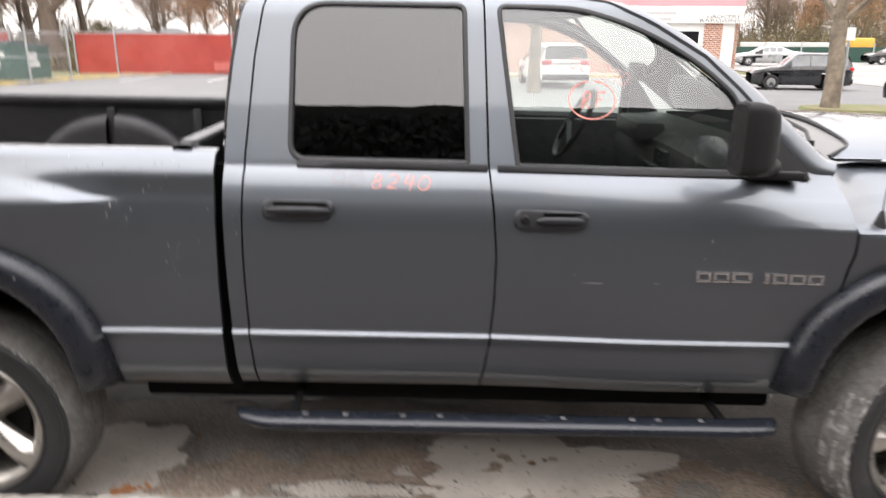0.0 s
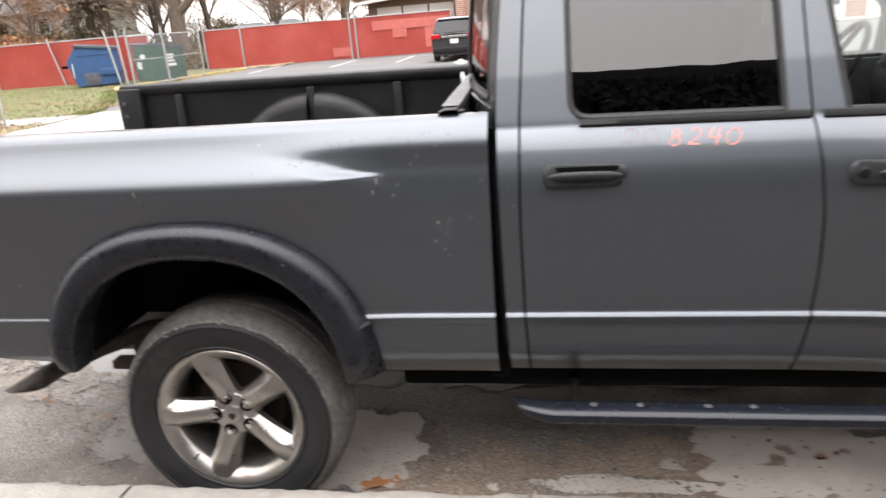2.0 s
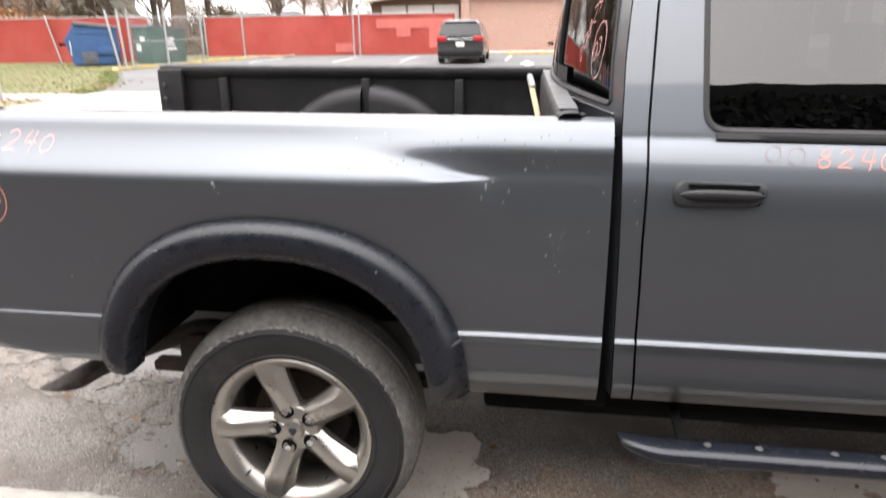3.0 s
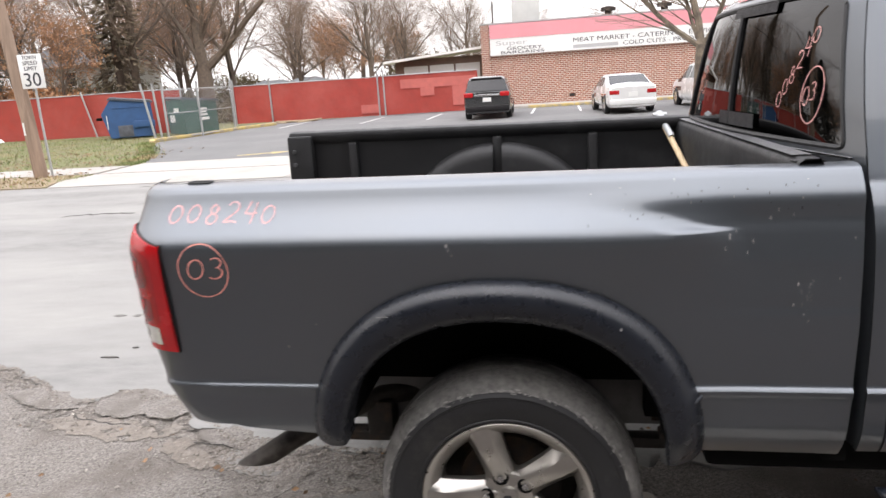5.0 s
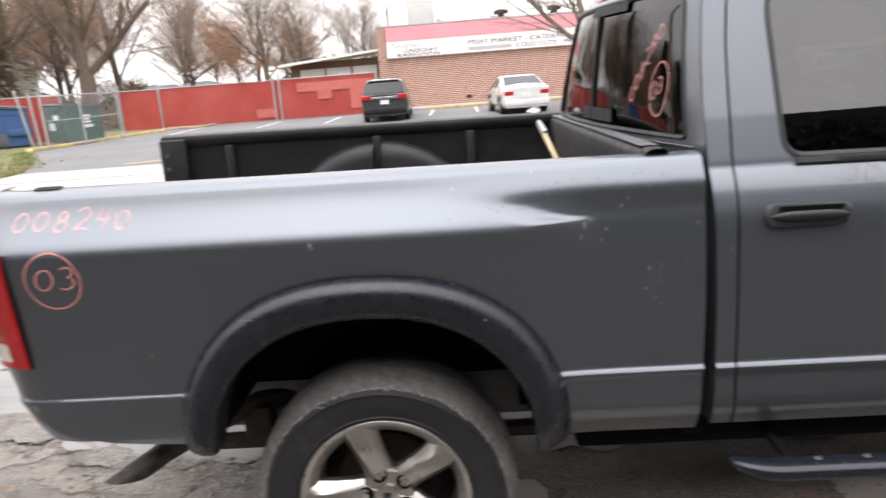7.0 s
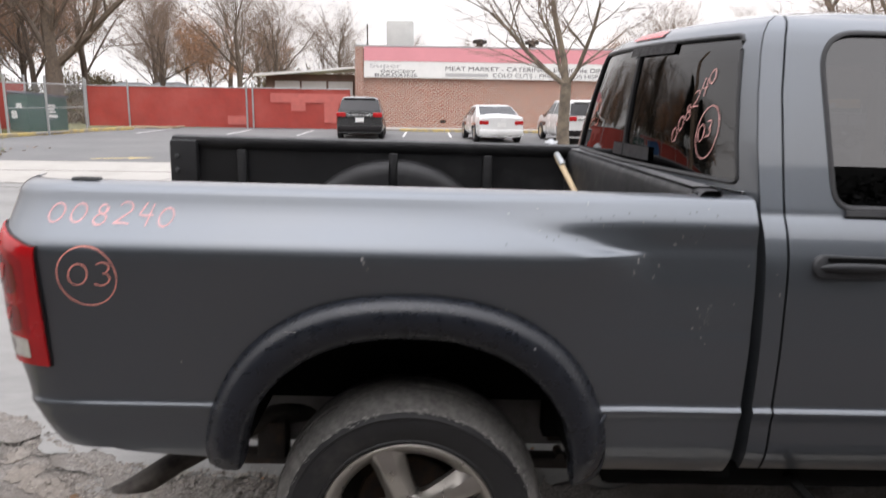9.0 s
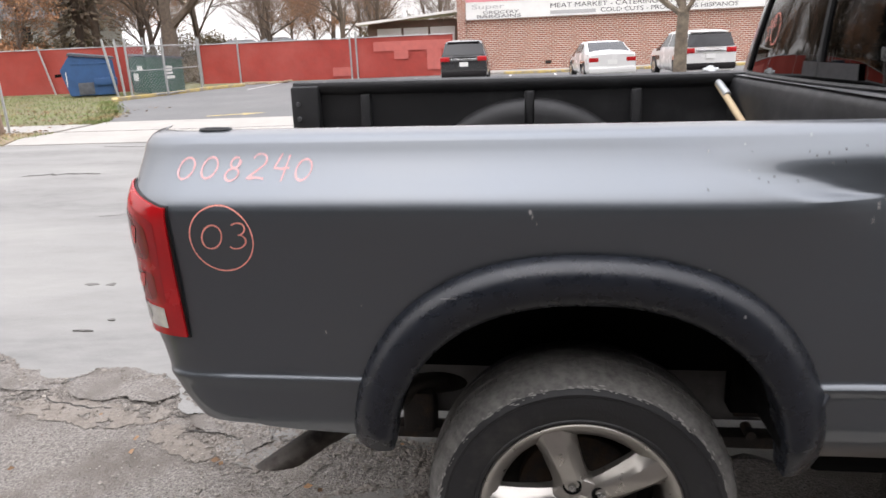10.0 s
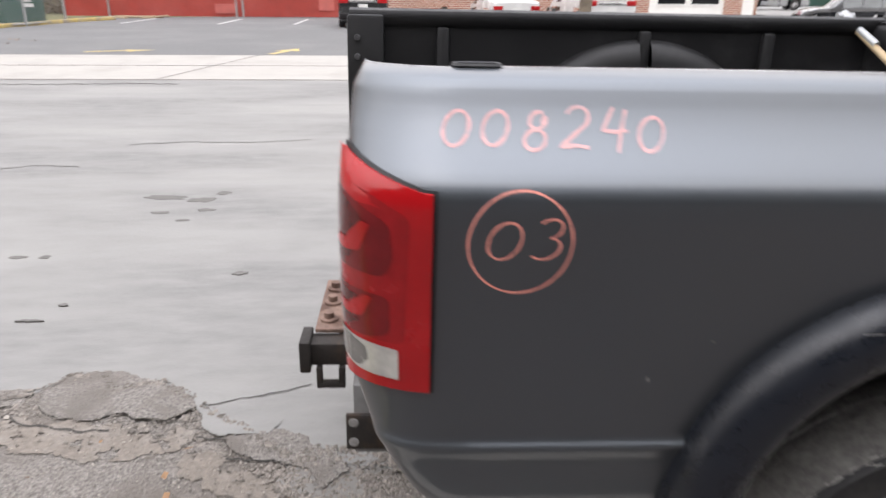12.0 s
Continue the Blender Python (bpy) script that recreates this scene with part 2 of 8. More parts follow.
def rod(bm, a, b, r0, r1=None, n=10, caps=True):
    """A tapered round bar from a to b."""
    a, b = Vector(a), Vector(b)
    r1 = r0 if r1 is None else r1
    q = (b - a).to_track_quat("Z", "Y").to_matrix().to_4x4()
    m = Matrix.Translation((a + b) / 2) @ q
    bmesh.ops.create_cone(bm, cap_ends=caps, segments=n, radius1=r0, radius2=r1, depth=(b - a).length, matrix=m)
    return bm


def tube(bm, pts, r, n=6, closed=False):
    """A round bar along a line of points."""
    pts = [Vector(p) for p in pts]
    rings = []
    m = len(pts)
    for i, p in enumerate(pts):
        before = pts[i - 1] if i or closed else p
        after = pts[(i + 1) % m] if i < m - 1 or closed else p
        d = (after - before).normalized()
        side = d.cross(Vector((0, 0, 1)) if abs(d.z) < 0.9 else Vector((0, 1, 0))).normalized()
        up = side.cross(d)
        rr = r[i] if isinstance(r, (list, tuple)) else r
        rings.append([bm.verts.new(p + rr * (math.cos(a) * side + math.sin(a) * up)) for a in [2 * math.pi * k / n for k in range(n)]])
    for i in range(m if closed else m - 1):
        a, b = rings[i], rings[(i + 1) % m]
        for k in range(n):
            bm.faces.new((a[k], a[(k + 1) % n], b[(k + 1) % n], b[k]))
    if not closed:
        bm.faces.new(rings[0])
        bm.faces.new(rings[-1][::-1])
    return bm


def lathe(bm, profile, n=48, axis="y", at=(0, 0, 0)):
    """Turns rows of (radius, offset along the axis) round that axis."""
    at = Vector(at)
    rings = []
    for r, h in profile:
        ring = []
        for k in range(n):
            a = 2 * math.pi * k / n
            c, s = r * math.cos(a), r * math.sin(a)
            v = (c, h, s) if axis == "y" else ((c, s, h) if axis == "z" else (h, c, s))
            ring.append(bm.verts.new(at + Vector(v)))
        rings.append(ring)
    for a, b in zip(rings, rings[1:]):
        for k in range(n):
            bm.faces.new((a[k], a[(k + 1) % n], b[(k + 1) % n], b[k]))
    return bm


def inside(poly, x, z):
    hit = False
    for (x0, z0), (x1, z1) in zip(poly, poly[1:] + poly[:1]):
        if (z0 > z) != (z1 > z) and x < x0 + (z - z0) * (x1 - x0) / (z1 - z0):
            hit = not hit
    return hit


def rounded(corners, radii, n=6):
    """A polygon with rounded corners in two coordinates."""
    out = []
    m = len(corners)
    for i, c in enumerate(corners):
        c = Vector(c)
        a, b = Vector(corners[i - 1]), Vector(corners[(i + 1) % m])
        r = radii[i]
        if not r:
            out.append((c.x, c.y))
            continue
        p, q = c + (a - c).normalized() * r, c + (b - c).normalized() * r
        for k in range(n + 1):
            t = k / n
            v = p * (1 - t) ** 2 + c * 2 * t * (1 - t) + q * t * t
            out.append((v.x, v.y))
    return out


def dense(poly, gap):
    out = []
    for a, b in zip(poly, poly[1:] + poly[:1]):
        a, b = Vector(a), Vector(b)
        k = max(1, int((b - a).length / gap))
        out += [tuple(a + (b - a) * i / k) for i in range(k)]
    return out


# ---- ground ----
STREET = material("pale_worn_street", (0.20, 0.195, 0.186), 0.85, 0.0, 0.24, 11.0, bump=0.004, bump_scale=110.0, second=(0.265, 0.258, 0.243), second_scale=0.8, second_low=0.40, second_high=0.60, stretch=(0.35, 1, 1))
ROUGH = material("broken_gravelly_asphalt", (0.262, 0.237, 0.213), 0.95, 0.0, 0.75, 85.0, bump=0.022, bump_scale=120.0, second=(0.185, 0.160, 0.138), second_scale=1.7, second_low=0.47, second_high=0.62)
PATCH = material("bare_concrete_patch", (0.195, 0.185, 0.17), 0.8, 0.0, 0.12, 5.0, bump=0.002, bump_scale=140.0, second=(0.165, 0.155, 0.14), second_scale=2.2, second_low=0.5, second_high=0.68)
PALE_PATCH = material("pale_concrete_patch", (0.50, 0.455, 0.405), 0.8, 0.0, 0.12, 5.0, bump=0.002, bump_scale=140.0, second=(0.40, 0.36, 0.315), second_scale=2.2, second_low=0.5, second_high=0.68)
STONE = material("mixed_gravel", (0.27, 0.245, 0.215), 0.9, 0.0, 0.3, 8.0, island=0.55)
LOT = material("dark_lot_asphalt", (0.140, 0.139, 0.137), 0.9, 0.0, 0.12, 1.5, bump=0.004, bump_scale=120.0, second=(0.175, 0.172, 0.167), second_scale=0.3, second_low=0.45, second_high=0.7)
CONCRETE = material("pale_concrete", (0.37, 0.35, 0.32), 0.85, 0.0, 0.10, 3.0, bump=0.003, bump_scale=140.0, second=(0.30, 0.283, 0.255), second_scale=0.8, second_low=0.5, second_high=0.75)
KERB = material("weathered_kerb_concrete", (0.37, 0.345, 0.31), 0.9, 0.0, 0.16, 18.0, bump=0.006, bump_scale=90.0, second=(0.25, 0.23, 0.20), second_scale=4.0, second_low=0.55, second_high=0.75)
YELLOW = material("faded_yellow_paint", (0.50, 0.375, 0.14), 0.85, 0.0, 0.2, 6.0, second=(0.30, 0.27, 0.21), second_scale=3.5, second_low=0.46, second_high=0.62)
SOIL = material("winter_lawn_soil", (0.165, 0.145, 0.078), 0.95, 0.0, 0.3, 3.0, bump=0.02, bump_scale=30.0, second=(0.135, 0.155, 0.055), second_scale=0.9, second_low=0.45, second_high=0.6)
GRASS = material("dry_winter_grass", (0.150, 0.190, 0.060), 0.9, 0.0, 0.3, 0.6, second=(0.31, 0.235, 0.12), second_scale=0.55, second_low=0.47, second_high=0.6, island=0.35)
SCUFF = material("dark_worn_asphalt", (0.135, 0.127, 0.118), 0.95, 0.0, 0.35, 40.0, bump=0.004, bump_scale=120.0)
CRACK = material("dark_crack_fill", (0.05, 0.045, 0.04), 0.95, 0.0, 0.3, 20.0)
# three dark colours for unseen ground, set to dim what the truck reflects
UNSEEN_STRIP = material("dark_unseen_strip", (0.050, 0.043, 0.037), 0.95, 0.0, 0.4, 14.0, bump=0.01, bump_scale=60.0, second=(0.030, 0.026, 0.022), second_scale=2.0)
UNSEEN_GROUND = material("dark_unseen_ground", (0.072, 0.061, 0.055), 0.95, 0.0, 0.3, 3.0, bump=0.02, bump_scale=30.0, second=(0.062, 0.053, 0.047), second_scale=0.5)
UNSEEN_WALK = material("dark_unseen_walk", (0.086, 0.072, 0.066), 0.9, 0.0, 0.15, 2.0, bump=0.004, bump_scale=120.0, second=(0.102, 0.088, 0.080), second_scale=0.4)
DIRT = material("crumbly_grey_dirt", (0.195, 0.172, 0.150), 0.95, 0.0, 0.4, 40.0, island=0.35)
VERGE = material("dry_brown_verge", (0.26, 0.20, 0.13), 0.95, 0.0, 0.3, 4.0, bump=0.02, bump_scale=30.0, second=(0.24, 0.20, 0.11), second_scale=0.8)
DRY_LEAF = material("dry_brown_leaf", (0.20, 0.115, 0.06), 0.85, 0.0, 0.3, 20.0, island=0.4)

rng = random.Random(7)


def wobble(x, y, s, seed=0.0):
    return noise.fractal(Vector((x * s, y * s, seed)), 1.0, 2.0, 5)


def blob(cx, cy, rx, ry, seed, n=90, rag=0.28):
    """A ragged outline round a place."""
    out = []
    for k in range(n):
        a = 2 * math.pi * k / n
        f = 1 + rag * noise.fractal(Vector((math.cos(a) * 1.6, math.sin(a) * 1.6, seed)), 1.0, 2.1, 6)
        out.append((cx + rx * f * math.cos(a), cy + ry * f * math.sin(a)))
    return out


def slab(outline, z0, z1, inner=0.004):
    """A thin plate with a worn rim over an outline."""
    bm = bmesh.new()
    cx, cy = sum(p[0] for p in outline) / len(outline), sum(p[1] for p in outline) / len(outline)
    low = [bm.verts.new((x, y, z0)) for x, y in outline]
    top = [bm.verts.new((cx + (x - cx) * (1 - inner), cy + (y - cy) * (1 - inner), z1)) for x, y in outline]
    hub = bm.verts.new((cx, cy, z1))
    n = len(outline)
    for k in range(n):
        bm.faces.new((top[k], top[(k + 1) % n], hub))
    for k in range(n):
        bm.faces.new((low[k], low[(k + 1) % n], top[(k + 1) % n], top[k]))
    bmesh.ops.triangulate(bm, faces=[f for f in bm.faces if len(f.verts) > 4])
    return bm


bm = bmesh.new()
box(bm, -400, 400, -200, 500, -0.6, -0.03)
thing("ground", bm, SOIL, "wide flat winter ground under streets and lots", "ground", kind="structure", smooth=False)

# rough broken asphalt of the parking strip, lumpy
def strip_z(x, y):
    return 0.009 * wobble(x, y, 2.6, 3.0) + 0.005 * wobble(x, y, 9.0, 9.0) - 0.003


bm = bmesh.new()
nx, ny = 330, 96
grid = []
for i in range(nx + 1):
    x = -6.0 + 11.0 * i / nx
    grid.append([bm.verts.new((x, y, strip_z(x, y))) for y in [-0.12 + 3.2 * j / ny for j in range(ny + 1)]])
for i in range(nx):
    for j in range(ny):
        bm.faces.new((grid[i][j], grid[i + 1][j], grid[i + 1][j + 1], grid[i][j + 1]))
thing("parking_strip", bm, ROUGH, "broken gravelly asphalt strip along the kerb", "asphalt", kind="structure")
bm = boxes((-60, -5.99, -0.12, 3.0, -0.03, 0.0), (4.99, 60, -0.12, 3.0, -0.03, 0.0))
thing("parking_strip_ends", bm, ROUGH, "broken gravelly asphalt strip along the kerb", "asphalt", kind="structure", smooth=False)


# the worn street surface with its ragged near edge
def street_edge(x):
    base = lerp_table([(-60, 2.6), (-6, 2.5), (-4.0, 2.25), (-3.2, 1.85), (-2.7, 1.52), (-2.35, 1.66), (-1.95, 1.50), (-1.62, 1.20), (-1.3, 1.05), (-1.0, 1.10), (-0.6, 0.98), (0.2, 0.95), (2.5, 1.05), (6, 1.3), (60, 1.5)], x)
    return base + 0.05 * wobble(x, 0.0, 6.0, 4.0) + 0.10 * wobble(x, 0, 1.3, 5.0)


xs = [-60, -40, -20, -12, -8] + steps(-6, 5, 420) + [8, 14, 30, 60]
bm = bmesh.new()
rows = []
for x in xs:
    e = street_edge(x)
    ys = [e, e + 0.014, e + 0.16, e + 0.5, max(3.2, e + 0.6), 5.0, 8.0, 11.45]
    rows.append([bm.verts.new((x, y, z)) for y, z in zip(ys, (-0.014, max(-0.004, 0.003 + 0.016 * wobble(x, 0, 3.0, 8.0)), 0.009, 0.014, 0.022, 0.022, 0.022, 0.022))])
for a, b in zip(rows, rows[1:]):
    for k in range(len(a) - 1):
        bm.faces.new((a[k], b[k], b[k + 1], a[k + 1]))
thing("road", bm, STREET, "pale worn street surface with a crumbling edge", "road", kind="structure")

# bare concrete patches near the kerb
PATCHES = ((0.36, 0.47, 0.27, 0.26, 1.0), (2.20, 0.42, 0.50, 0.22, 2.0), (1.40, 0.25, 0.27, 0.05, 9.0), (-0.70, 0.52, 0.20, 0.17, 4.0), (-1.24, 1.0, 0.20, 0.13, 3.0), (0.72, 1.6, 0.5, 0.3, 6.0))
for k, (cx, cy, rx, ry, seed) in enumerate(PATCHES):
    thing("concrete_patch", slab(blob(cx, cy, rx * 1.15, ry * 1.15, seed, 120, 0.42), -0.02 - 0.001 * k, 0.0065 - 0.0015 * k, 0.02), PALE_PATCH if cx > 0 else PATCH, "smooth bare concrete patch showing through broken asphalt", "concrete patch", "patches in the parking strip", "structure")

# the street's lower course shows in broken plates along its edge, with a shadowed ledge towards the kerb
ERODED = material("eroded_pale_asphalt", (0.262, 0.238, 0.215), 0.95, 0.0, 0.75, 80.0, bump=0.022, bump_scale=115.0, second=(0.200, 0.177, 0.155), second_scale=5.0, second_low=0.45, second_high=0.62)
BROWN_DIRT = material("brown_trodden_dirt", (0.195, 0.168, 0.142), 0.95, 0.0, 0.35, 50.0, bump=0.006, bump_scale=90.0, second=(0.250, 0.225, 0.198), second_scale=9.0, second_low=0.50, second_high=0.70)


def ragged(corners, seed, size=0.022):
    """A polygon with a crumbled outline."""
    return [(x + size * wobble(x, y, 9.0, seed), y + size * wobble(x, y, 9.0, seed + 5.0)) for x, y in dense(corners, 0.012)]


for seed, top, mat, corners in ((1.0, 0.009, ERODED, ((-2.52, 1.60), (-2.44, 1.70), (-2.30, 1.72), (-2.15, 1.66), (-1.95, 1.58), (-1.85, 1.44), (-1.93, 1.35), (-2.06, 1.36), (-2.13, 1.40), (-2.24, 1.36), (-2.37, 1.37), (-2.48, 1.45))),
                                (2.0, 0.010, STREET, ((-1.88, 1.48), (-1.68, 1.56), (-1.50, 1.35), (-1.55, 1.24), (-1.62, 1.25), (-1.71, 1.23), (-1.80, 1.29))),
                                (3.0, 0.008, ERODED, ((-1.70, 1.22), (-1.50, 1.26), (-1.28, 1.16), (-1.22, 1.02), (-1.30, 0.93), (-1.36, 1.03), (-1.50, 1.07), (-1.60, 1.10))),
                                (4.0, 0.008, ERODED, ((-3.05, 1.75), (-2.75, 1.66), (-2.58, 1.58), (-2.56, 1.46), (-2.75, 1.44), (-3.0, 1.52), (-3.2, 1.66)))):
    edge = ragged(corners, seed)
    bm = sheet(lambda x, y: (x, y, top + 0.006 * wobble(x, y, 7.0, seed)), steps(min(p[0] for p in edge), max(p[0] for p in edge), 60), steps(min(p[1] for p in edge), max(p[1] for p in edge), 34), lambda x, y: not inside(edge, x, y), 0.012)
    thing("asphalt_plate", bm, mat, "broken pale plate of the street's worn lower course", "asphalt plate", "plates along the street edge", "structure")
for seed, corners in ((5.0, ((-2.52, 1.40), (-2.30, 1.34), (-2.05, 1.34), (-1.86, 1.30), (-1.80, 1.20), (-2.02, 1.12), (-2.30, 1.14), (-2.50, 1.20), (-2.70, 1.32))),
                      (6.0, ((-1.72, 1.12), (-1.52, 1.04), (-1.38, 0.99), (-1.45, 0.86), (-1.66, 0.90), (-1.80, 1.02)))):
    edge = ragged(corners, seed, 0.07)
    bm = sheet(lambda x, y: (x, y, strip_z(x, y) + 0.0045), steps(min(p[0] for p in edge), max(p[0] for p in edge), 70), steps(min(p[1] for p in edge), max(p[1] for p in edge), 30), lambda x, y: not inside(edge, x, y) or wobble(x, y, 8.0, seed) > 0.35)
    thing("dirt_patch", bm, BROWN_DIRT, "trodden brown dirt below the broken plates", "dirt", "dirt along the street edge", "structure")

# brown gravelly dirt washed into the gutter between the patches
GUTTER = material("brown_gutter_dirt", (0.33, 0.255, 0.20), 0.95, 0.0, 0.6, 60.0, bump=0.018, bump_scale=110.0, second=(0.22, 0.165, 0.125), second_scale=3.0, second_low=0.45, second_high=0.65)


def no_gutter(x, y):
    return y > 0.50 + 0.30 * wobble(x, 0.0, 1.1, 11.0) + 0.08 * wobble(x, y, 6.0, 2.0) or wobble(x, y, 2.2, 14.0) > 0.55


bm = sheet(lambda x, y: (x, y, strip_z(x, y) + 0.0035), steps(0.45, 3.45, 150), steps(-0.10, 0.85, 48), no_gutter)
thing("gutter_dirt", bm, GUTTER, "brown gravelly dirt washed into the gutter", "dirt", kind="structure")

# cracks
def crack_z(x, y):
    if y > 2.4:
        return 0.0262
    d = y - street_edge(x)
    road_z = lerp_table([(0.0, -0.014), (0.014, 0.012), (0.16, 0.015), (0.5, 0.018), (1.5, 0.026)], d) if d > 0 else -0.02
    return max(strip_z(x, y) + 0.006, road_z)


for pts, w in (([(-0.94, 1.12), (-0.92, 0.90), (-0.99, 0.70), (-1.05, 0.62)], 0.006),
               ([(-8, 10.95), (-6.8, 10.85), (-5.5, 11.0), (-4.6, 10.9)], 0.05), ([(-7.4, 7.9), (-6.7, 8.05), (-6.2, 7.95)], 0.05),
               ([(-3.82, 6.29), (-3.34, 6.42), (-2.58, 6.39), (-1.96, 6.53)], 0.0155), ([(-4.63, 5.28), (-4.35, 5.39), (-3.89, 5.38)], 0.0155),
               ([(-1.85, 1.45), (-1.65, 1.46), (-1.57, 1.50), (-1.40, 1.58)], 0.006), ([(-1.80, 1.25), (-1.75, 1.23), (-1.70, 1.21), (-1.62, 1.22)], 0.008),
               ([(-1.66, 1.10), (-1.51, 1.07), (-1.37, 1.04), (-1.34, 1.00)], 0.009), ([(-2.59, 1.39), (-2.37, 1.32), (-2.23, 1.28), (-2.13, 1.30)], 0.010)):
    bm = bmesh.new()
    line = []
    for a, b in zip(pts, pts[1:]):
        for k in range(10):
            t = k / 10
            x, y = a[0] + (b[0] - a[0]) * t, a[1] + (b[1] - a[1]) * t
            line.append((x, y + 0.03 * wobble(x, y, 7.0, 2.0) * (1 if w < 0.03 else 3)))
    left = [bm.verts.new((x, y - w * (0.5 + 0.5 * abs(wobble(x, y, 15, 1))), crack_z(x, y))) for x, y in line]
    right = [bm.verts.new((x, y + w * (0.5 + 0.5 * abs(wobble(x, y, 15, 6))), crack_z(x, y))) for x, y in line]
    for k in range(len(line) - 1):
        bm.faces.new((left[k], left[k + 1], right[k + 1], right[k]))
    thing("road_crack", bm, SCUFF if 0.015 < w < 0.03 else CRACK, "dark ragged crack in the street surface", "crack", "street cracks", "structure")

# scuffed dark spots worn into the street
for cx, cy, rx, ry, seed in ((-2.87, 4.36, 0.17, 0.055, 1), (-2.58, 4.29, 0.11, 0.06, 2), (-2.45, 4.48, 0.06, 0.05, 3), (-2.79, 3.97, 0.065, 0.03, 4), (-2.48, 4.03, 0.06, 0.03, 5), (-2.58, 3.79, 0.05, 0.02, 6),
                             (-3.35, 3.09, 0.05, 0.022, 7), (-3.19, 3.09, 0.03, 0.025, 8), (-1.97, 2.80, 0.04, 0.025, 9), (-2.86, 2.21, 0.06, 0.010, 10), (-2.78, 2.39, 0.025, 0.012, 11)):
    thing("worn_spot", slab(blob(cx, cy, rx, ry, seed * 1.7, 40, 0.45), 0.010, 0.0245, 0.002), SCUFF, "small dark worn spot in the street surface", "worn spot", "street cracks", "structure")

# dark crumbs of dirt, thick along the crumbling street edge and round the bare patches
verts, faces = [], []
for k in range(10000):
    if k < 6000:
        x = rng.uniform(-4.8, -0.2)
        y = street_edge(x) + 0.05 - abs(rng.gauss(0, 0.13 + 0.08 * wobble(x, 2.0, 1.2, 1.0)))
    else:
        cx, cy, rx, ry = PATCHES[rng.randrange(len(PATCHES))][:4]
        a, f = rng.random() * 6.28, rng.gauss(1.05, 0.14)
        x, y = cx + rx * f * math.cos(a), cy + ry * f * math.sin(a)
    r = rng.uniform(0.003, 0.012) * (2.0 if rng.random() < 0.08 else 1)
    z = max(strip_z(x, y), 0.0005) + 0.001 + (0.008 if y > street_edge(x) else 0)
    o = len(verts)
    a = rng.random() * 6.28
    for dx, dy, dz in ((1, 0, 0.0), (0.1, 0.8, 0), (-1, 0.1, 0.0), (0, -0.8, 0), (0.1, 0.1, 0.35)):
        s = rng.uniform(0.6, 1.4)
        verts.append((x + r * s * (dx * math.cos(a) - dy * math.sin(a)), y + r * s * (dx * math.sin(a) + dy * math.cos(a)), z + r * dz * s - 0.001))
    faces += [(o, o + 1, o + 4), (o + 1, o + 2, o + 4), (o + 2, o + 3, o + 4), (o + 3, o, o + 4)]
me = bpy.data.meshes.new("dirt_crumbs")
me.from_pydata(verts, [], faces)
tagged(finish(new("dirt_crumbs", me), DIRT, False), "dark dirt crumbs along the broken street edge", "dirt", kind="stuff")

# loose gravel
verts, faces = [], []
for k in range(11000):
    zone = rng.random()
    if zone < 0.28:
        x, y = rng.gauss(0.95, 0.45), abs(rng.gauss(0.25, 0.22))
    elif zone < 0.40:
        x, y = rng.gauss(2.95, 0.35), abs(rng.gauss(0.22, 0.16))
    else:
        x, y = rng.uniform(-4.5, -0.3), rng.uniform(-0.1, 1.6)
        if y > street_edge(x) + 0.1:
            continue
    r = rng.uniform(0.0015, 0.0065) * (2.0 if rng.random() < 0.03 else 1)
    z = 0.008
    o = len(verts)
    a = rng.random() * 6.28
    for dx, dy, dz in ((1, 0, 0.1), (0.1, 1, 0), (-1, 0.1, 0.1), (0, -1, 0), (0.1, 0.1, 0.8)):
        s = rng.uniform(0.7, 1.3)
        verts.append((x + r * s * (dx * math.cos(a) - dy * math.sin(a)), y + r * s * (dx * math.sin(a) + dy * math.cos(a)), z + r * dz * s - 0.003))
    faces += [(o, o + 1, o + 4), (o + 1, o + 2, o + 4), (o + 2, o + 3, o + 4), (o + 3, o, o + 4)]
me = bpy.data.meshes.new("gravel")
me.from_pydata(verts, [], faces)
tagged(finish(new("gravel", me), STONE, False), "loose mixed gravel scattered on the broken asphalt", "gravel", kind="stuff")

# near pavement: kerb slabs with broken edges
for k in range(7):
    x0, x1 = -1.78 + 1.45 * k, -1.78 + 1.45 * (k + 1) - 0.012
    bm = bmesh.new()
    rows = []
    for x in steps(x0, x1, 36):
        e = -0.040 + 0.016 * wobble(x, 1.0, 5.0, 7.0) + 0.012 * wobble(x, 2.0, 17.0, 8.0)
        if k == 0:
            e -= 0.9 * max(0, (-1.45 - x)) ** 1.6
        rows.append([bm.verts.new((x, y, z)) for y, z in ((e + 0.012, -0.02), (e, 0.10), (e - 0.012, 0.178), (e - 0.035, 0.192 + 0.004 * wobble(x, 0, 9, 3)), (e - 0.06, 0.194), (-0.27, 0.194), (-0.27, 0.10))])
    for a, b in zip(rows, rows[1:]):
        for j in range(6):
            bm.faces.new((a[j], b[j], b[j + 1], a[j + 1]))
    thing("kerb_slab", bm, KERB, "pale weathered kerb and pavement slab with a chipped edge", "kerb", "near kerb slabs", "structure")
# unseen dark ground added behind the kerb to darken the paint's reflections
bm = boxes((-40, 60, -2.2, -0.43, -0.02, 0.175))
thing("pavement", bm, UNSEEN_WALK, "unseen dark walk added behind the kerb to dim reflections", "pavement", kind="structure", smooth=False)
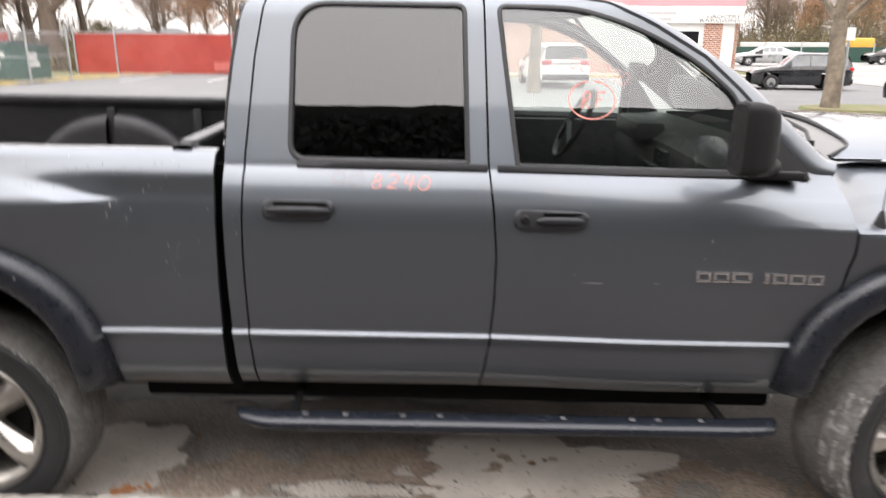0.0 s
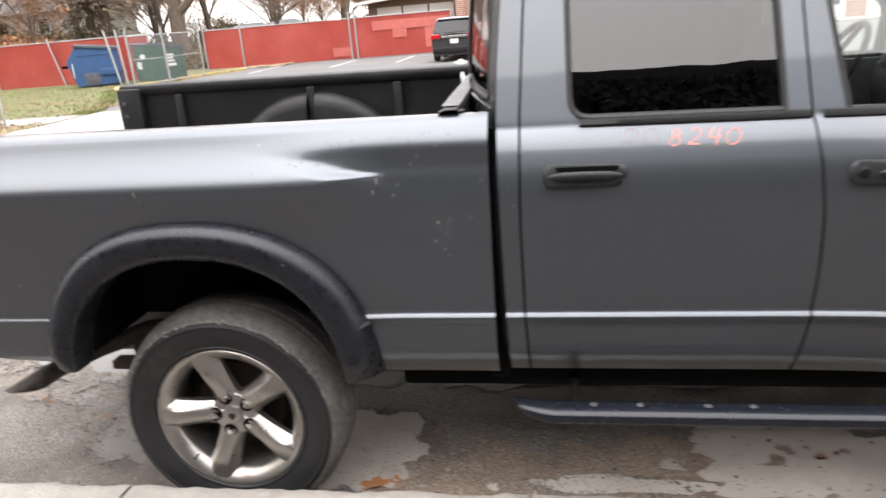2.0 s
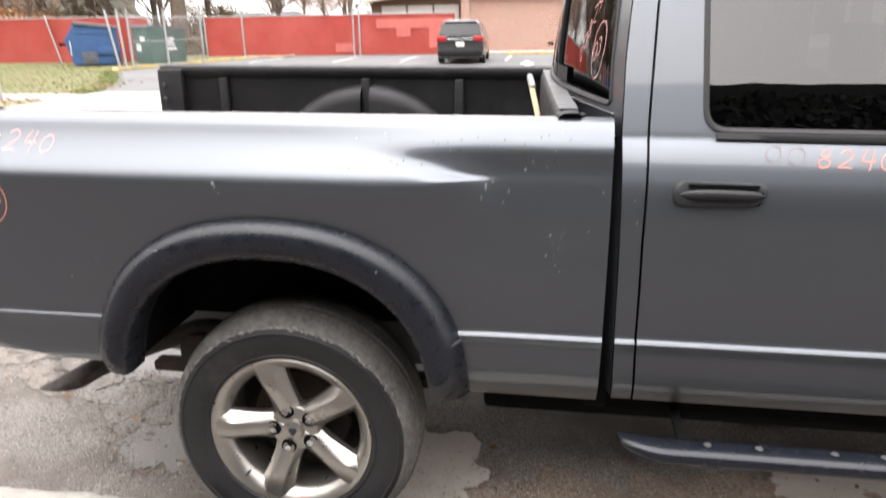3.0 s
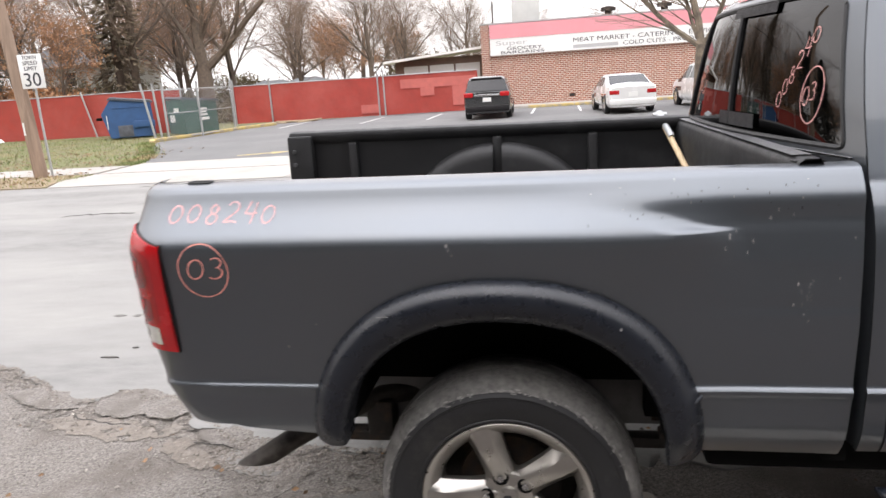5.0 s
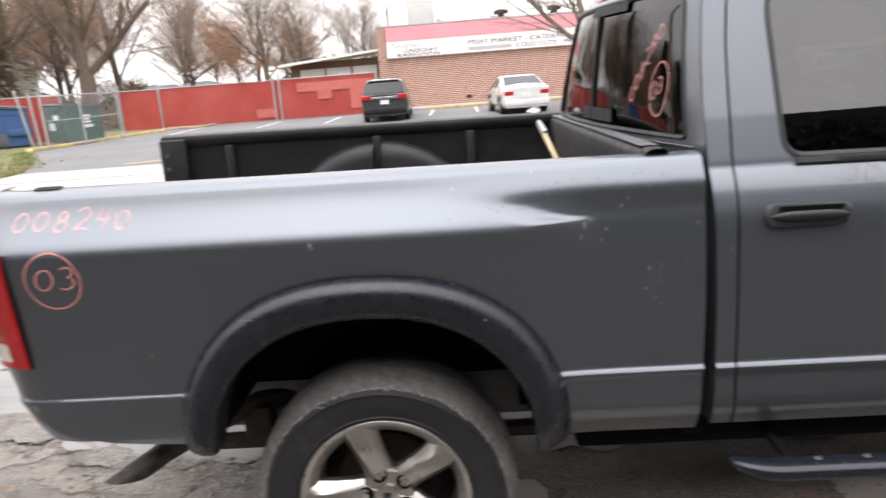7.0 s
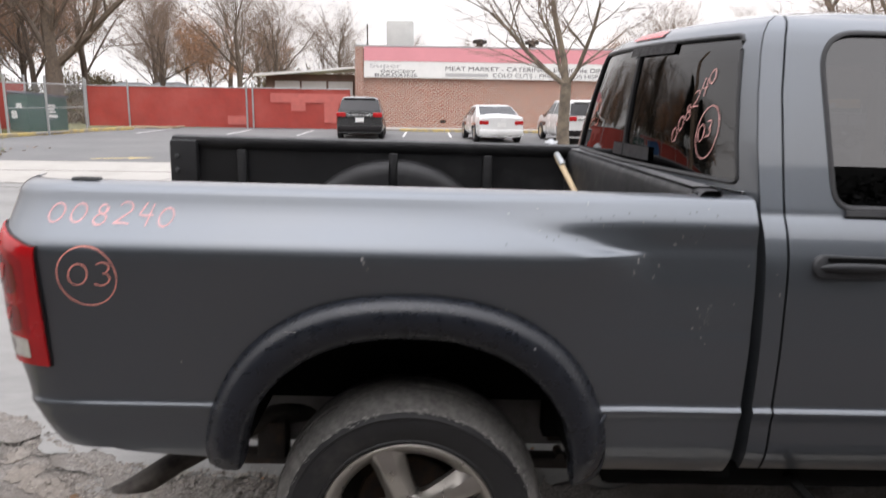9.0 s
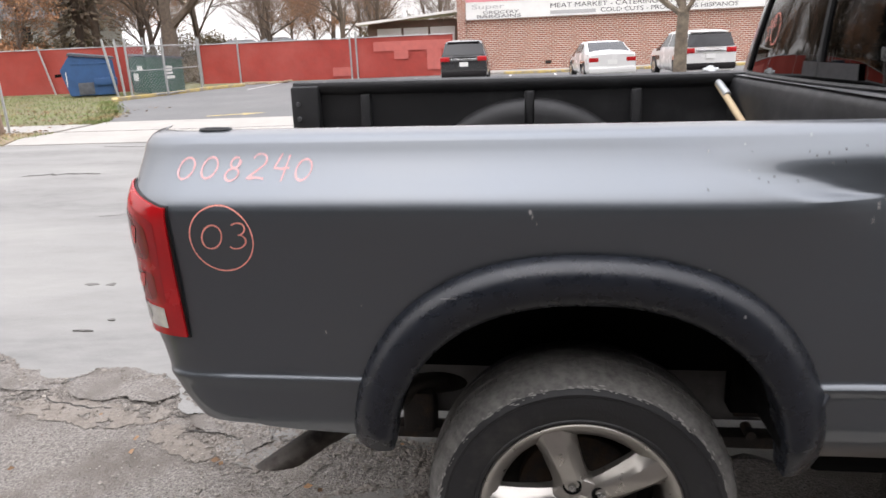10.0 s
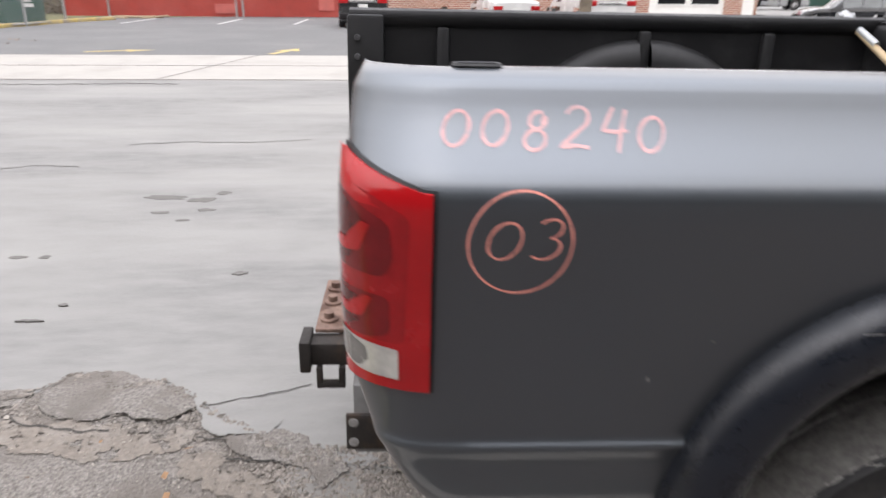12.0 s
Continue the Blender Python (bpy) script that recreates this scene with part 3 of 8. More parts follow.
thing("kerb_verge", boxes((-1.45, 8.35, -0.429, -0.271, -0.02, 0.182)), UNSEEN_STRIP, "unseen dark strip added behind the kerb to dim reflections", "verge", kind="structure", smooth=False)
thing("lawn_near", boxes((-60, 60, -40, -2.21, -0.02, 0.15)), UNSEEN_GROUND, "unseen dark ground added before the evergreens to dim reflections", "lawn", kind="structure", smooth=False)

# far side: apron, pavement, lot, lawn
bm = slab([(-10.4, 11.46), (-10.9, 12.6), (-10.7, 13.6), (-10.75, 15.7), (40, 15.9), (40, 11.46)], -0.02, 0.035, 0.0)
thing("driveway_apron", bm, CONCRETE, "wide pale concrete driveway apron of the car park", "driveway", kind="structure", smooth=False)
for y in (13.55,):
    bm = boxes((-10.7, 40, y, y + 0.03, 0.0, 0.0385))
    thing("apron_joint", bm, CRACK, "dark joint line across the concrete apron", "joint", kind="structure", smooth=False)
for x in (-5.2, 4.0):
    bm = bmesh.new()
    vs = [bm.verts.new(v) for v in ((x, 11.5, 0.0385), (x + 0.03, 11.5, 0.0385), (x + 0.9, 15.7, 0.0385), (x + 0.87, 15.7, 0.0385))]
    bm.faces.new(vs)
    thing("apron_joint", bm, CRACK, "dark joint line across the concrete apron", "joint", kind="structure", smooth=False)
thing("pavement_far", boxes((-60, -10.8, 13.6, 15.1, -0.02, 0.05)), CONCRETE, "narrow concrete pavement along the lawn", "pavement", kind="structure", smooth=False)
bm = slab([(-10.75, 15.72), (-11.9, 18.2), (-13.9, 21.5), (-15.0, 23.6), (-14.6, 26.0), (-14.1, 29.0), (-14.0, 33.9), (-3.6, 35.5), (12, 35.5), (19, 30), (19, 15.9)], -0.02, 0.028, 0.0)
thing("car_park", bm, LOT, "dark patched asphalt of the car park", "car park", kind="structure", smooth=False)
thing("cross_street", boxes((19.2, 60, 15.9, 70, -0.02, 0.026)), STREET, "pale side street beyond the car park", "road", kind="structure", smooth=False)
for (ax, ay), (bx, by) in (((-14.6, 22.7), (-15.3, 23.8)), ((-15.3, 23.8), (-14.5, 26.4)), ((-14.5, 26.4), (-14.1, 29.2)), ((-14.1, 29.2), (-13.2, 31.2))):
    d = Vector((bx - ax, by - ay, 0))
    bm = bmesh.new()
    box(bm, 0, d.length - 0.03, -0.09, 0.09, -0.02, 0.14, 0.03)
    ob = thing("yellow_kerb", bm, YELLOW, "worn yellow-painted kerb stone beside the bins", "kerb", "yellow kerb stones", "structure")
    ob.matrix_world = Matrix.Translation((ax, ay, 0.02)) @ Matrix.Rotation(math.atan2(d.y, d.x), 4, "Z")
for k in range(6):
    bm = boxes((-1.3 + 2.2 * k, 0.86 + 2.2 * k, 33.2, 33.42, 0.0, 0.15), bevel=0.03)
    thing("yellow_kerb", bm, YELLOW, "faded yellow kerb stone in front of the store", "kerb", "store kerb stones", "structure")
thing("store_walk", boxes((-3.6, 16.5, 33.44, 36.0, 0.0, 0.12)), CONCRETE, "concrete walk along the store front", "pavement", kind="structure", smooth=False)
# painted arrows and bay lines
for x, y, a in ((-7.75, 16.75, 0.35), (-3.9, 16.75, 1.3)):
    bm = bmesh.new()
    vs = [bm.verts.new((px, py, 0)) for px, py in ((-0.75, -0.10), (0.15, -0.10), (0.15, -0.32), (0.8, 0.0), (0.15, 0.32), (0.15, 0.10), (-0.75, 0.10))]
    bm.faces.new(vs)
    ob = thing("painted_arrow", bm, YELLOW, "faded yellow arrow painted on the asphalt", "road marking", "painted arrows", "structure", smooth=False)
    ob.matrix_world = Matrix.Translation((x, y, 0.033)) @ Matrix.Rotation(a, 4, "Z")
WHITE_LINE = material("worn_white_line", (0.55, 0.54, 0.52), 0.85, 0.0, 0.2, 5.0)
for x in (-12.0, -8.3, -5.4, -1.0, 1.0, 3.9, 7.0):
    bm = boxes((x, x + 0.1, 28.4, 32.6, 0.0, 0.0325))
    thing("bay_line", bm, WHITE_LINE, "worn white parking bay line", "road marking", "bay lines", "structure", smooth=False)

# lawn across the street with dry grass
bm = slab([(-60, 15.12), (-10.85, 15.12), (-11.6, 17.5), (-14.0, 21.5), (-15.6, 23.9), (-16.0, 29.4), (-60, 29.4)], -0.02, 0.05, 0.0)
thing("lawn", bm, SOIL, "rough winter lawn between pavement and fence", "lawn", kind="structure", smooth=False)
bm = slab([(-60, 11.46), (-10.45, 11.46), (-10.9, 12.6), (-10.75, 13.58), (-60, 13.58)], -0.02, 0.045, 0.0)
thing("verge", bm, VERGE, "strip of dry grass between street and pavement", "verge", kind="structure", smooth=False)
verts, faces = [], []
for k in range(30000):
    if rng.random() < 0.90:
        x, y = rng.uniform(-34, -11.2), rng.uniform(15.2, 29.2)
        if x > lerp_table([(15.1, -11.0), (17.5, -11.7), (21.5, -14.1), (24, -15.7), (29.4, -16.1)], y):
            continue
    else:
        x, y = rng.uniform(-26, -10.6), rng.uniform(11.5, 13.5)
    if k % 12 == 0:
        # ragged tufts hang over the lawn's edge
        y = rng.uniform(15.1, 23.5)
        x = lerp_table([(15.1, -10.85), (17.5, -11.6), (21.5, -14.0), (24, -15.6)], y) + rng.gauss(-0.1, 0.22)
    h, w, a = rng.uniform(0.03, 0.10), rng.uniform(0.006, 0.016), rng.random() * 3.14
    lx, ly = rng.uniform(-0.08, 0.08), rng.uniform(-0.08, 0.08)
    o = len(verts)
    verts += [(x - w * math.cos(a), y - w * math.sin(a), 0.04), (x + w * math.cos(a), y + w * math.sin(a), 0.04), (x + lx, y + ly, 0.04 + h)]
    faces.append((o, o + 1, o + 2))
me = bpy.data.meshes.new("grass")
me.from_pydata(verts, [], faces)
tagged(finish(new("grass", me), GRASS, False), "tufts of yellow-green winter grass on the lawn", "grass", kind="stuff")
verts, faces = [], []
for k in range(900):
    if k < 60:
        x, y, z = rng.uniform(-4, 3), rng.uniform(0.0, 1.3), 0.022
    else:
        x, y, z = rng.uniform(-24, -10.8), rng.uniform(11.6, 20.0), 0.07
    s, a = rng.uniform(0.015, 0.045) * (0.6 if k < 60 else 1.6), rng.random() * 6.28
    o = len(verts)
    for dx, dy, dz in ((1, 0, 0.2), (0, 0.6, 0.5), (-1, 0, 0.1), (0, -0.6, 0.0)):
        verts.append((x + s * (dx * math.cos(a) - dy * math.sin(a)), y + s * (dx * math.sin(a) + dy * math.cos(a)), z + s * dz))
    faces.append((o, o + 1, o + 2, o + 3))
me = bpy.data.meshes.new("fallen_leaves")
me.from_pydata(verts, [], faces)
tagged(finish(new("fallen_leaves", me), DRY_LEAF, False), "scattered dry brown fallen leaves", "leaves", kind="stuff")

# single leaves lying in the gutter before the kerb
ORANGE_LEAF = material("orange_brown_leaf", (0.40, 0.17, 0.07), 0.8, 0.0, 0.25, 30.0)
PALE_LEAF = material("bleached_leaf", (0.52, 0.47, 0.40), 0.85, 0.0, 0.2, 30.0)
for cx, cy, size, turn, mat, label in ((0.49, 0.215, 0.048, 0.4, ORANGE_LEAF, "curled orange-brown leaf lying in the gutter"), (0.955, 0.22, 0.026, 1.9, PALE_LEAF, "bleached dry leaf lying in the gutter"), (0.565, 0.25, 0.03, 2.6, ORANGE_LEAF, "small orange-brown leaf lying in the gutter")):
    bm = bmesh.new()
    z0 = strip_z(cx, cy) + 0.006
    hub = bm.verts.new((cx, cy, z0))
    ring = []
    for k in range(20):
        a = 2 * math.pi * k / 20
        r = size * (0.62 + 0.38 * abs(math.cos(2.5 * a)))
        x, y = r * 1.25 * math.cos(a), r * 0.8 * math.sin(a)
        ring.append(bm.verts.new((cx + x * math.cos(turn) - y * math.sin(turn), cy + x * math.sin(turn) + y * math.cos(turn), z0 + 0.35 * abs(y) + 0.004 * math.sin(3 * a))))
    for k in range(20):
        bm.faces.new((hub, ring[k], ring[(k + 1) % 20]))
    made = bmesh.ops.extrude_face_region(bm, geom=bm.faces[:])["geom"]
    bmesh.ops.translate(bm, verts=[g for g in made if isinstance(g, bmesh.types.BMVert)], vec=(0, 0, 0.0012))
    bmesh.ops.recalc_face_normals(bm, faces=bm.faces[:])
    thing("fallen_leaf", bm, mat, label, "leaf", "leaves in the gutter")


# ---- the pickup truck: x ahead along it, y from its near flank across it, z up; rear axle at x = 0.02 ----
truck = root("pickup_truck", "dark grey crew-cab pickup truck parked at the kerb without bumper", "truck", pose(0, 0, 0, 0, 0.7, 0))
MID, REAR_X, FRONT_X, HUB_Z = 0.98, 0.024, 3.56, 0.414

TUCK = [(0.50, 0.140), (0.57, 0.072), (0.605, 0.044), (0.63, 0.0275), (0.66, 0.0125), (0.70, 0.0015), (0.74, -0.004), (0.785, -0.009), (0.808, -0.018), (0.816, -0.020)]
LOWER = TUCK + [(0.821, -0.0171), (0.829, -0.0088), (0.840, -0.0076), (0.90, -0.0125), (0.96, -0.0165), (1.02, -0.0185), (1.08, -0.0180), (1.14, -0.0155), (1.20, -0.0110), (1.25, -0.0050),
                (1.28, 0.0010), (1.30, 0.0065), (1.32, 0.0145), (1.34, 0.0265), (1.36, 0.0425), (1.38, 0.0610), (1.40, 0.080)]
HIP = TUCK + [(0.821, -0.0173), (0.829, -0.0106), (0.840, -0.0097), (0.95, -0.018), (1.10, -0.0335), (1.18, -0.0435), (1.23, -0.0500), (1.258, -0.0520), (1.280, -0.0500), (1.296, -0.0435), (1.310, -0.0340), (1.328, -0.0175),
              (1.345, -0.0015), (1.36, 0.0115), (1.38, 0.0265), (1.40, 0.0390), (1.42, 0.0490), (1.433, 0.0560), (1.442, 0.0680), (1.447, 0.086), (1.45, 0.105)]
FRONT_OF_BED = [(1.00, -0.014), (1.10, -0.015), (1.20, -0.010), (1.28, 0.000), (1.32, 0.008), (1.342, 0.0125), (1.36, 0.0175), (1.375, 0.0240), (1.39, 0.0345), (1.41, 0.0505), (1.433, 0.0670), (1.442, 0.0755), (1.447, 0.086), (1.45, 0.105)]
WEDGE = [(1.00, -0.014), (1.10, -0.017), (1.20, -0.017), (1.28, -0.011), (1.30, -0.007), (1.32, -0.001), (1.345, 0.009), (1.366, 0.0170), (1.38, 0.0240), (1.395, 0.0350), (1.41, 0.0475), (1.433, 0.0650), (1.442, 0.0750), (1.447, 0.086), (1.45, 0.105)]
# where along the bed the hip fades out, by height: a long blade that ends in a point above the crease
HIP_END = [(0.95, 0.56), (1.10, 0.58), (1.26, 0.61), (1.29, 0.61), (1.305, 0.530), (1.325, 0.47), (1.345, 0.42), (1.365, 0.40), (1.40, 0.42), (1.45, 0.42)]
HIP_FADE = [(0.95, 0.28), (1.10, 0.22), (1.26, 0.12), (1.30, 0.085), (1.34, 0.10), (1.37, 0.19), (1.40, 0.32), (1.43, 0.40)]


def inset(x, z):
    """The flank ahead of the hip stands slightly farther in."""
    return 0.026 * smoothstep(0.25, 0.75, x) * (1 - smoothstep(1.9, 2.6, x)) * (1 - 0.8 * smoothstep(1.30, 1.42, z))


def skew(x, y):
    return x - 0.04 * y


def curve_table(table, v, h=0.008):
    """Like lerp_table, but rounded at the rows over the span h."""
    return (lerp_table(table, v - h) + 2 * lerp_table(table, v - h / 2) + 2 * lerp_table(table, v) + 2 * lerp_table(table, v + h / 2) + lerp_table(table, v + h)) / 8


def y_bed(x, z):
    if z < 0.90:
        hip, plain = lerp_table(HIP, z), lerp_table(LOWER, z)
    elif z < 1.435:
        hip, plain = curve_table(HIP, z), curve_table(FRONT_OF_BED if z > 1.05 else LOWER, z)
        if z > 1.05:
            plain += (curve_table(WEDGE, z) - plain) * (1 - smoothstep(0.60, 0.76, x))
    else:
        hip, plain = lerp_table(HIP, z), lerp_table(FRONT_OF_BED, z)
    end, fade = lerp_table(HIP_END, z), lerp_table(HIP_FADE, z)
    y = plain + (hip - plain) * (1 - smoothstep(end - fade, end + fade, x)) + inset(x, z)
    if 0.70 < z < 0.95:
        # the crease dies away towards the tail
        flat = 0.0 - 0.020 * (z - 0.70) / 0.25
        y += (flat - y) * (0.6 * (1 - smoothstep(-1.04, -0.88, x)) + 0.12 * (1 - smoothstep(-0.1, 0.3, x)))
    return y


def lean_back(x, z):
    """Below the windscreen pillar the door's upper corner leans back towards the hood."""
    return 0.55 * max(0.0, min(z, 1.40) - 1.325) * smoothstep(2.84, 3.10, x)


def y_door(x, z):
    if z <= 1.40:
        y = curve_table(LOWER, z, max(0.0, min(0.026, 0.9 * (z - 0.85), 0.9 * (1.40 - z)))) + inset(x, z)
        w = smoothstep(2.72, 3.2, x)
        y += lean_back(x, z)
        return y - w * lerp_table([(0.9, 0.0), (1.1, 0.024), (1.20, 0.052), (1.235, 0.062), (1.25, 0.060), (1.27, 0.050), (1.335, 0.010), (1.37, 0.0)], z)
    if z <= 1.90:
        return 0.080 + (z - 1.40) * 0.40 + inset(x, z) + lean_back(x, z)
    return inset(x, z) + lerp_table([(1.90, 0.280), (1.94, 0.300), (1.97, 0.325), (1.99, 0.360)], z)


def arch(x, z, cx, a, top, base=0.60, n=2.3):
    return z < base or (abs(x - cx) < a and ((abs(x - cx) / a) ** n + (max(0, z - base) / (top - base)) ** n) < 1)


def arch_at(t, cx, a, top, base=0.60, n=2.3):
    """A point on the arch, t from 0 (rear foot) to 1 (front foot)."""
    ang = math.pi * (1 - t)
    c, s = math.cos(ang), math.sin(ang)
    return cx + a * math.copysign(abs(c) ** (2 / n), c), base + (top - base) * s ** (2 / n)


# ---- bed side with its rounded rear corner
TAIL_X = -0.95


def tail_shift(z):
    return lerp_table([(0.60, 0.17), (0.67, 0.115), (0.72, 0.085), (0.81, 0.035), (0.92, 0.0), (1.36, 0.0), (1.42, 0.006), (1.45, 0.022)], z)


def around_tail(s, z, off=0.0):
    """The flank for s >= 0 (x = TAIL_X + s), and round the corner to the rear face for s < 0."""
    if s >= 0:
        k = max(0.0, 1 - s / 0.25)
        x = TAIL_X + s + tail_shift(z) * k * k
        return (x, y_bed(x, z) - off, z)
    y0 = y_bed(TAIL_X, z)
    ang = min(1.0, -s / 0.20) * math.pi / 2
    # the corner turns tighter below the lamp
    square = 1.0 - 0.5 * (1 - smoothstep(0.74, 0.93, z))
    x = TAIL_X + tail_shift(z) - 0.169 * math.sin(ang) ** square - off * math.sin(ang)
    y = y0 + 0.105 * (1 - max(0.0, math.cos(ang)) ** square) - off * math.cos(ang)
    if s < -0.20:
        y += -s - 0.20
    return (x, y, z)


zs_bed = sorted(set([round(v, 4) for v in steps(0.575, 1.45, 70)] + [0.808, 0.816, 0.821, 0.829, 0.840] + [round(v, 4) for v in steps(1.235, 1.45, 42)]))
ss = [-0.24, -0.22] + steps(-0.20, 0.0, 14) + steps(0.0, 1.967, 112)[1:]


def bed_low(x):
    return lerp_table([(-1.2, 0.70), (-0.95, 0.672), (-0.55, 0.640), (0.0, 0.60), (0.6, 0.588), (1.02, 0.585)], x)


def off_bed(s, z):
    x = TAIL_X + s
    return arch(x, z, REAR_X, 0.53, 1.11, 0.58) and z < 1.11 and abs(x - REAR_X) < 0.54


def bed_skin(s, z):
    x, y, z = around_tail(s, max(z, bed_low(TAIL_X + s)))
    return (x, y, z)


def rimmed(bm, deep=0.02):
    """Joins collapsed points of a sheet and turns its rim inwards."""
    bmesh.ops.remove_doubles(bm, verts=bm.verts, dist=0.0004)
    rim = [e for e in bm.edges if len(e.link_faces) == 1]
    made = bmesh.ops.extrude_edge_only(bm, edges=rim)["geom"]
    bmesh.ops.translate(bm, verts=[g for g in made if isinstance(g, bmesh.types.BMVert)], vec=(0, deep, 0))
    return bm


bed_side = part("bed_side", rimmed(sheet(bed_skin, ss, zs_bed, off_bed)), PAINT, truck, "dusty dark grey metallic bed side with small paint chips")
bm = bmesh.new()
us = steps(-0.928, 1.012, 60)
tops = [bm.verts.new((u, y, z)) for u in us for y, z in ((y_bed(u, 1.45) - 0.001, 1.450), (0.122, 1.452), (0.150, 1.450), (0.160, 1.440), (0.160, 1.36))]
for i in range(len(us) - 1):
    u0 = us[i]
    for k in range(4):
        bm.faces.new([tops[i * 5 + k], tops[i * 5 + 5 + k], tops[i * 5 + 6 + k], tops[i * 5 + 1 + k]])
corner_cap = [around_tail(s, 1.45) for s in steps(-0.24, 0.0, 16)] + [(-0.928, 0.150, 1.450), (-0.928, 0.160, 1.440), (-1.085, 0.175, 1.440)]
bm.faces.new([bm.verts.new(p) for p in corner_cap])
part("bed_rail", bm, PAINT, truck)
# black block stands in for the shaded pocket opening
part("stake_pocket", boxes((-0.948, -0.877, 0.112, 0.140, 1.44, 1.4545), bevel=0.001), BLACK, truck)
part("stake_pocket_rim", tube(bmesh.new(), [(x, y, 1.453) for x, y in rounded([(-0.95, 0.110), (-0.875, 0.110), (-0.875, 0.142), (-0.95, 0.142)], [0.012] * 4, 4)], 0.004, 5, True), SEAL, truck)

# tail lamp: housing rim, red lens, dark chambers and the clear reverse window
def lamp_sheet(s0, s1, low, rise, off, nu=26, nv=40, thick=0.01):
    """A patch of the lamp between s0 and s1, with the slanting top."""
    def at_lamp(s, t):
        top = 1.286 + rise + 0.048 * min(1, max(0, (-s - 0.035) / 0.12))
        return around_tail(s, low + (top - low) * t, off + 0.004 * math.sin(math.pi * t))
    return sheet(at_lamp, steps(s0, s1, nu), steps(0, 1, nv), None, thick)


lamp = part("tail_lamp", lamp_sheet(-0.209, -0.0225, 0.9325, 0.004, 0.004, thick=0.006), SEAL, truck, "tall red tail lamp wrapping the corner")
part("red_lens", lamp_sheet(-0.205, -0.026, 0.936, 0.0, 0.012), LAMP_RED, lamp, "glossy red lens")


def lens_off(z):
    return 0.0132 + 0.004 * math.sin(math.pi * min(1, max(0, (z - 0.936) / 0.37)))


def lens_patch(corners, radii, off):
    """A smooth-edged patch on the lens; corners in (s, z)."""
    outline = dense(rounded(corners, radii, 6), 0.008)
    n = len(outline)
    cs, cz = sum(p[0] for p in outline) / n, sum(p[1] for p in outline) / n
    bm = bmesh.new()
    rings = []
    for f in (1.0, 0.8, 0.6, 0.4, 0.2):
        rings.append([bm.verts.new(around_tail(cs + (s - cs) * f, cz + (z - cz) * f, lens_off(cz + (z - cz) * f) + off)) for s, z in outline])
    for a, b in zip(rings, rings[1:]):
        for k in range(n):
            bm.faces.new((a[k], a[(k + 1) % n], b[(k + 1) % n], b[k]))
    bm.faces.new(rings[-1])
    return bm


# flat patches on the lens; darker red draws the shaded inside
part("inner_lens", lens_patch([(-0.204, 1.034), (-0.056, 1.026), (-0.050, 1.250), (-0.10, 1.280), (-0.204, 1.310)], [0.004, 0.016, 0.014, 0.02, 0.004], -0.0006), LAMP_MID, lamp, "darker red patch painted as shaded inner lens")
part("bulb_chamber", lens_patch([(-0.204, 1.150), (-0.078, 1.146), (-0.070, 1.180), (-0.074, 1.238), (-0.120, 1.262), (-0.204, 1.296)], [0.004, 0.02, 0.01, 0.016, 0.02, 0.004], 0.0), LAMP_DARK, lamp, "deep red patch painted as a shaded bulb chamber")
part("bulb_chamber", lens_patch([(-0.204, 1.035), (-0.120, 1.028), (-0.074, 1.040), (-0.074, 1.112), (-0.204, 1.118)], [0.004, 0.02, 0.02, 0.016, 0.004], 0.0), LAMP_DARK, lamp, "deep red patch painted as a shaded bulb chamber")
# dark patches paint the shade in the bulb bowls, brighter ones the bulbs' glints
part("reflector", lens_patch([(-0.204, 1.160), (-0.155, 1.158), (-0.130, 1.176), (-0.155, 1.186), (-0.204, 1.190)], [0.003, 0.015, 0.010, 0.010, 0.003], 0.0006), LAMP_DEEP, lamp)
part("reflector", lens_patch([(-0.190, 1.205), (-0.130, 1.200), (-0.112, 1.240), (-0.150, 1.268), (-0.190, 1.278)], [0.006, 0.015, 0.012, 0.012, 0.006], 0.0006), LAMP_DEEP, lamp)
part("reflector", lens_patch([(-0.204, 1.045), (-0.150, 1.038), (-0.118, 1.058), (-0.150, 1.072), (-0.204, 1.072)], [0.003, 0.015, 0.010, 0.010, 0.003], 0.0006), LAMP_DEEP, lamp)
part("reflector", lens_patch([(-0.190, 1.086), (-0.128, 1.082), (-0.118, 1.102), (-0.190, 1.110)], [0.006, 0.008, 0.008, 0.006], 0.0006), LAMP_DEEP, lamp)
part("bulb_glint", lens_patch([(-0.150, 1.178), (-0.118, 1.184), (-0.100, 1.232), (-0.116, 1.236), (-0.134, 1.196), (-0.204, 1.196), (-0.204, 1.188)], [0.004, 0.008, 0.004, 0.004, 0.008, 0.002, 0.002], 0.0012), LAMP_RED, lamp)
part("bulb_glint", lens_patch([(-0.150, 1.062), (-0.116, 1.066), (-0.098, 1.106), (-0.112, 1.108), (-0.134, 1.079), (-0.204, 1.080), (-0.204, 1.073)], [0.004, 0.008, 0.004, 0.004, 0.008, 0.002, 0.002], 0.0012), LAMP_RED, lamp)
part("reverse_window", lens_patch([(-0.202, 0.992), (-0.170, 0.968), (-0.125, 0.958), (-0.064, 0.957), (-0.064, 1.016), (-0.202, 1.028)], [0.008, 0.015, 0.02, 0.003, 0.003, 0.004], 0.0005), LAMP_CLEAR, lamp, "clear reverse-light window")
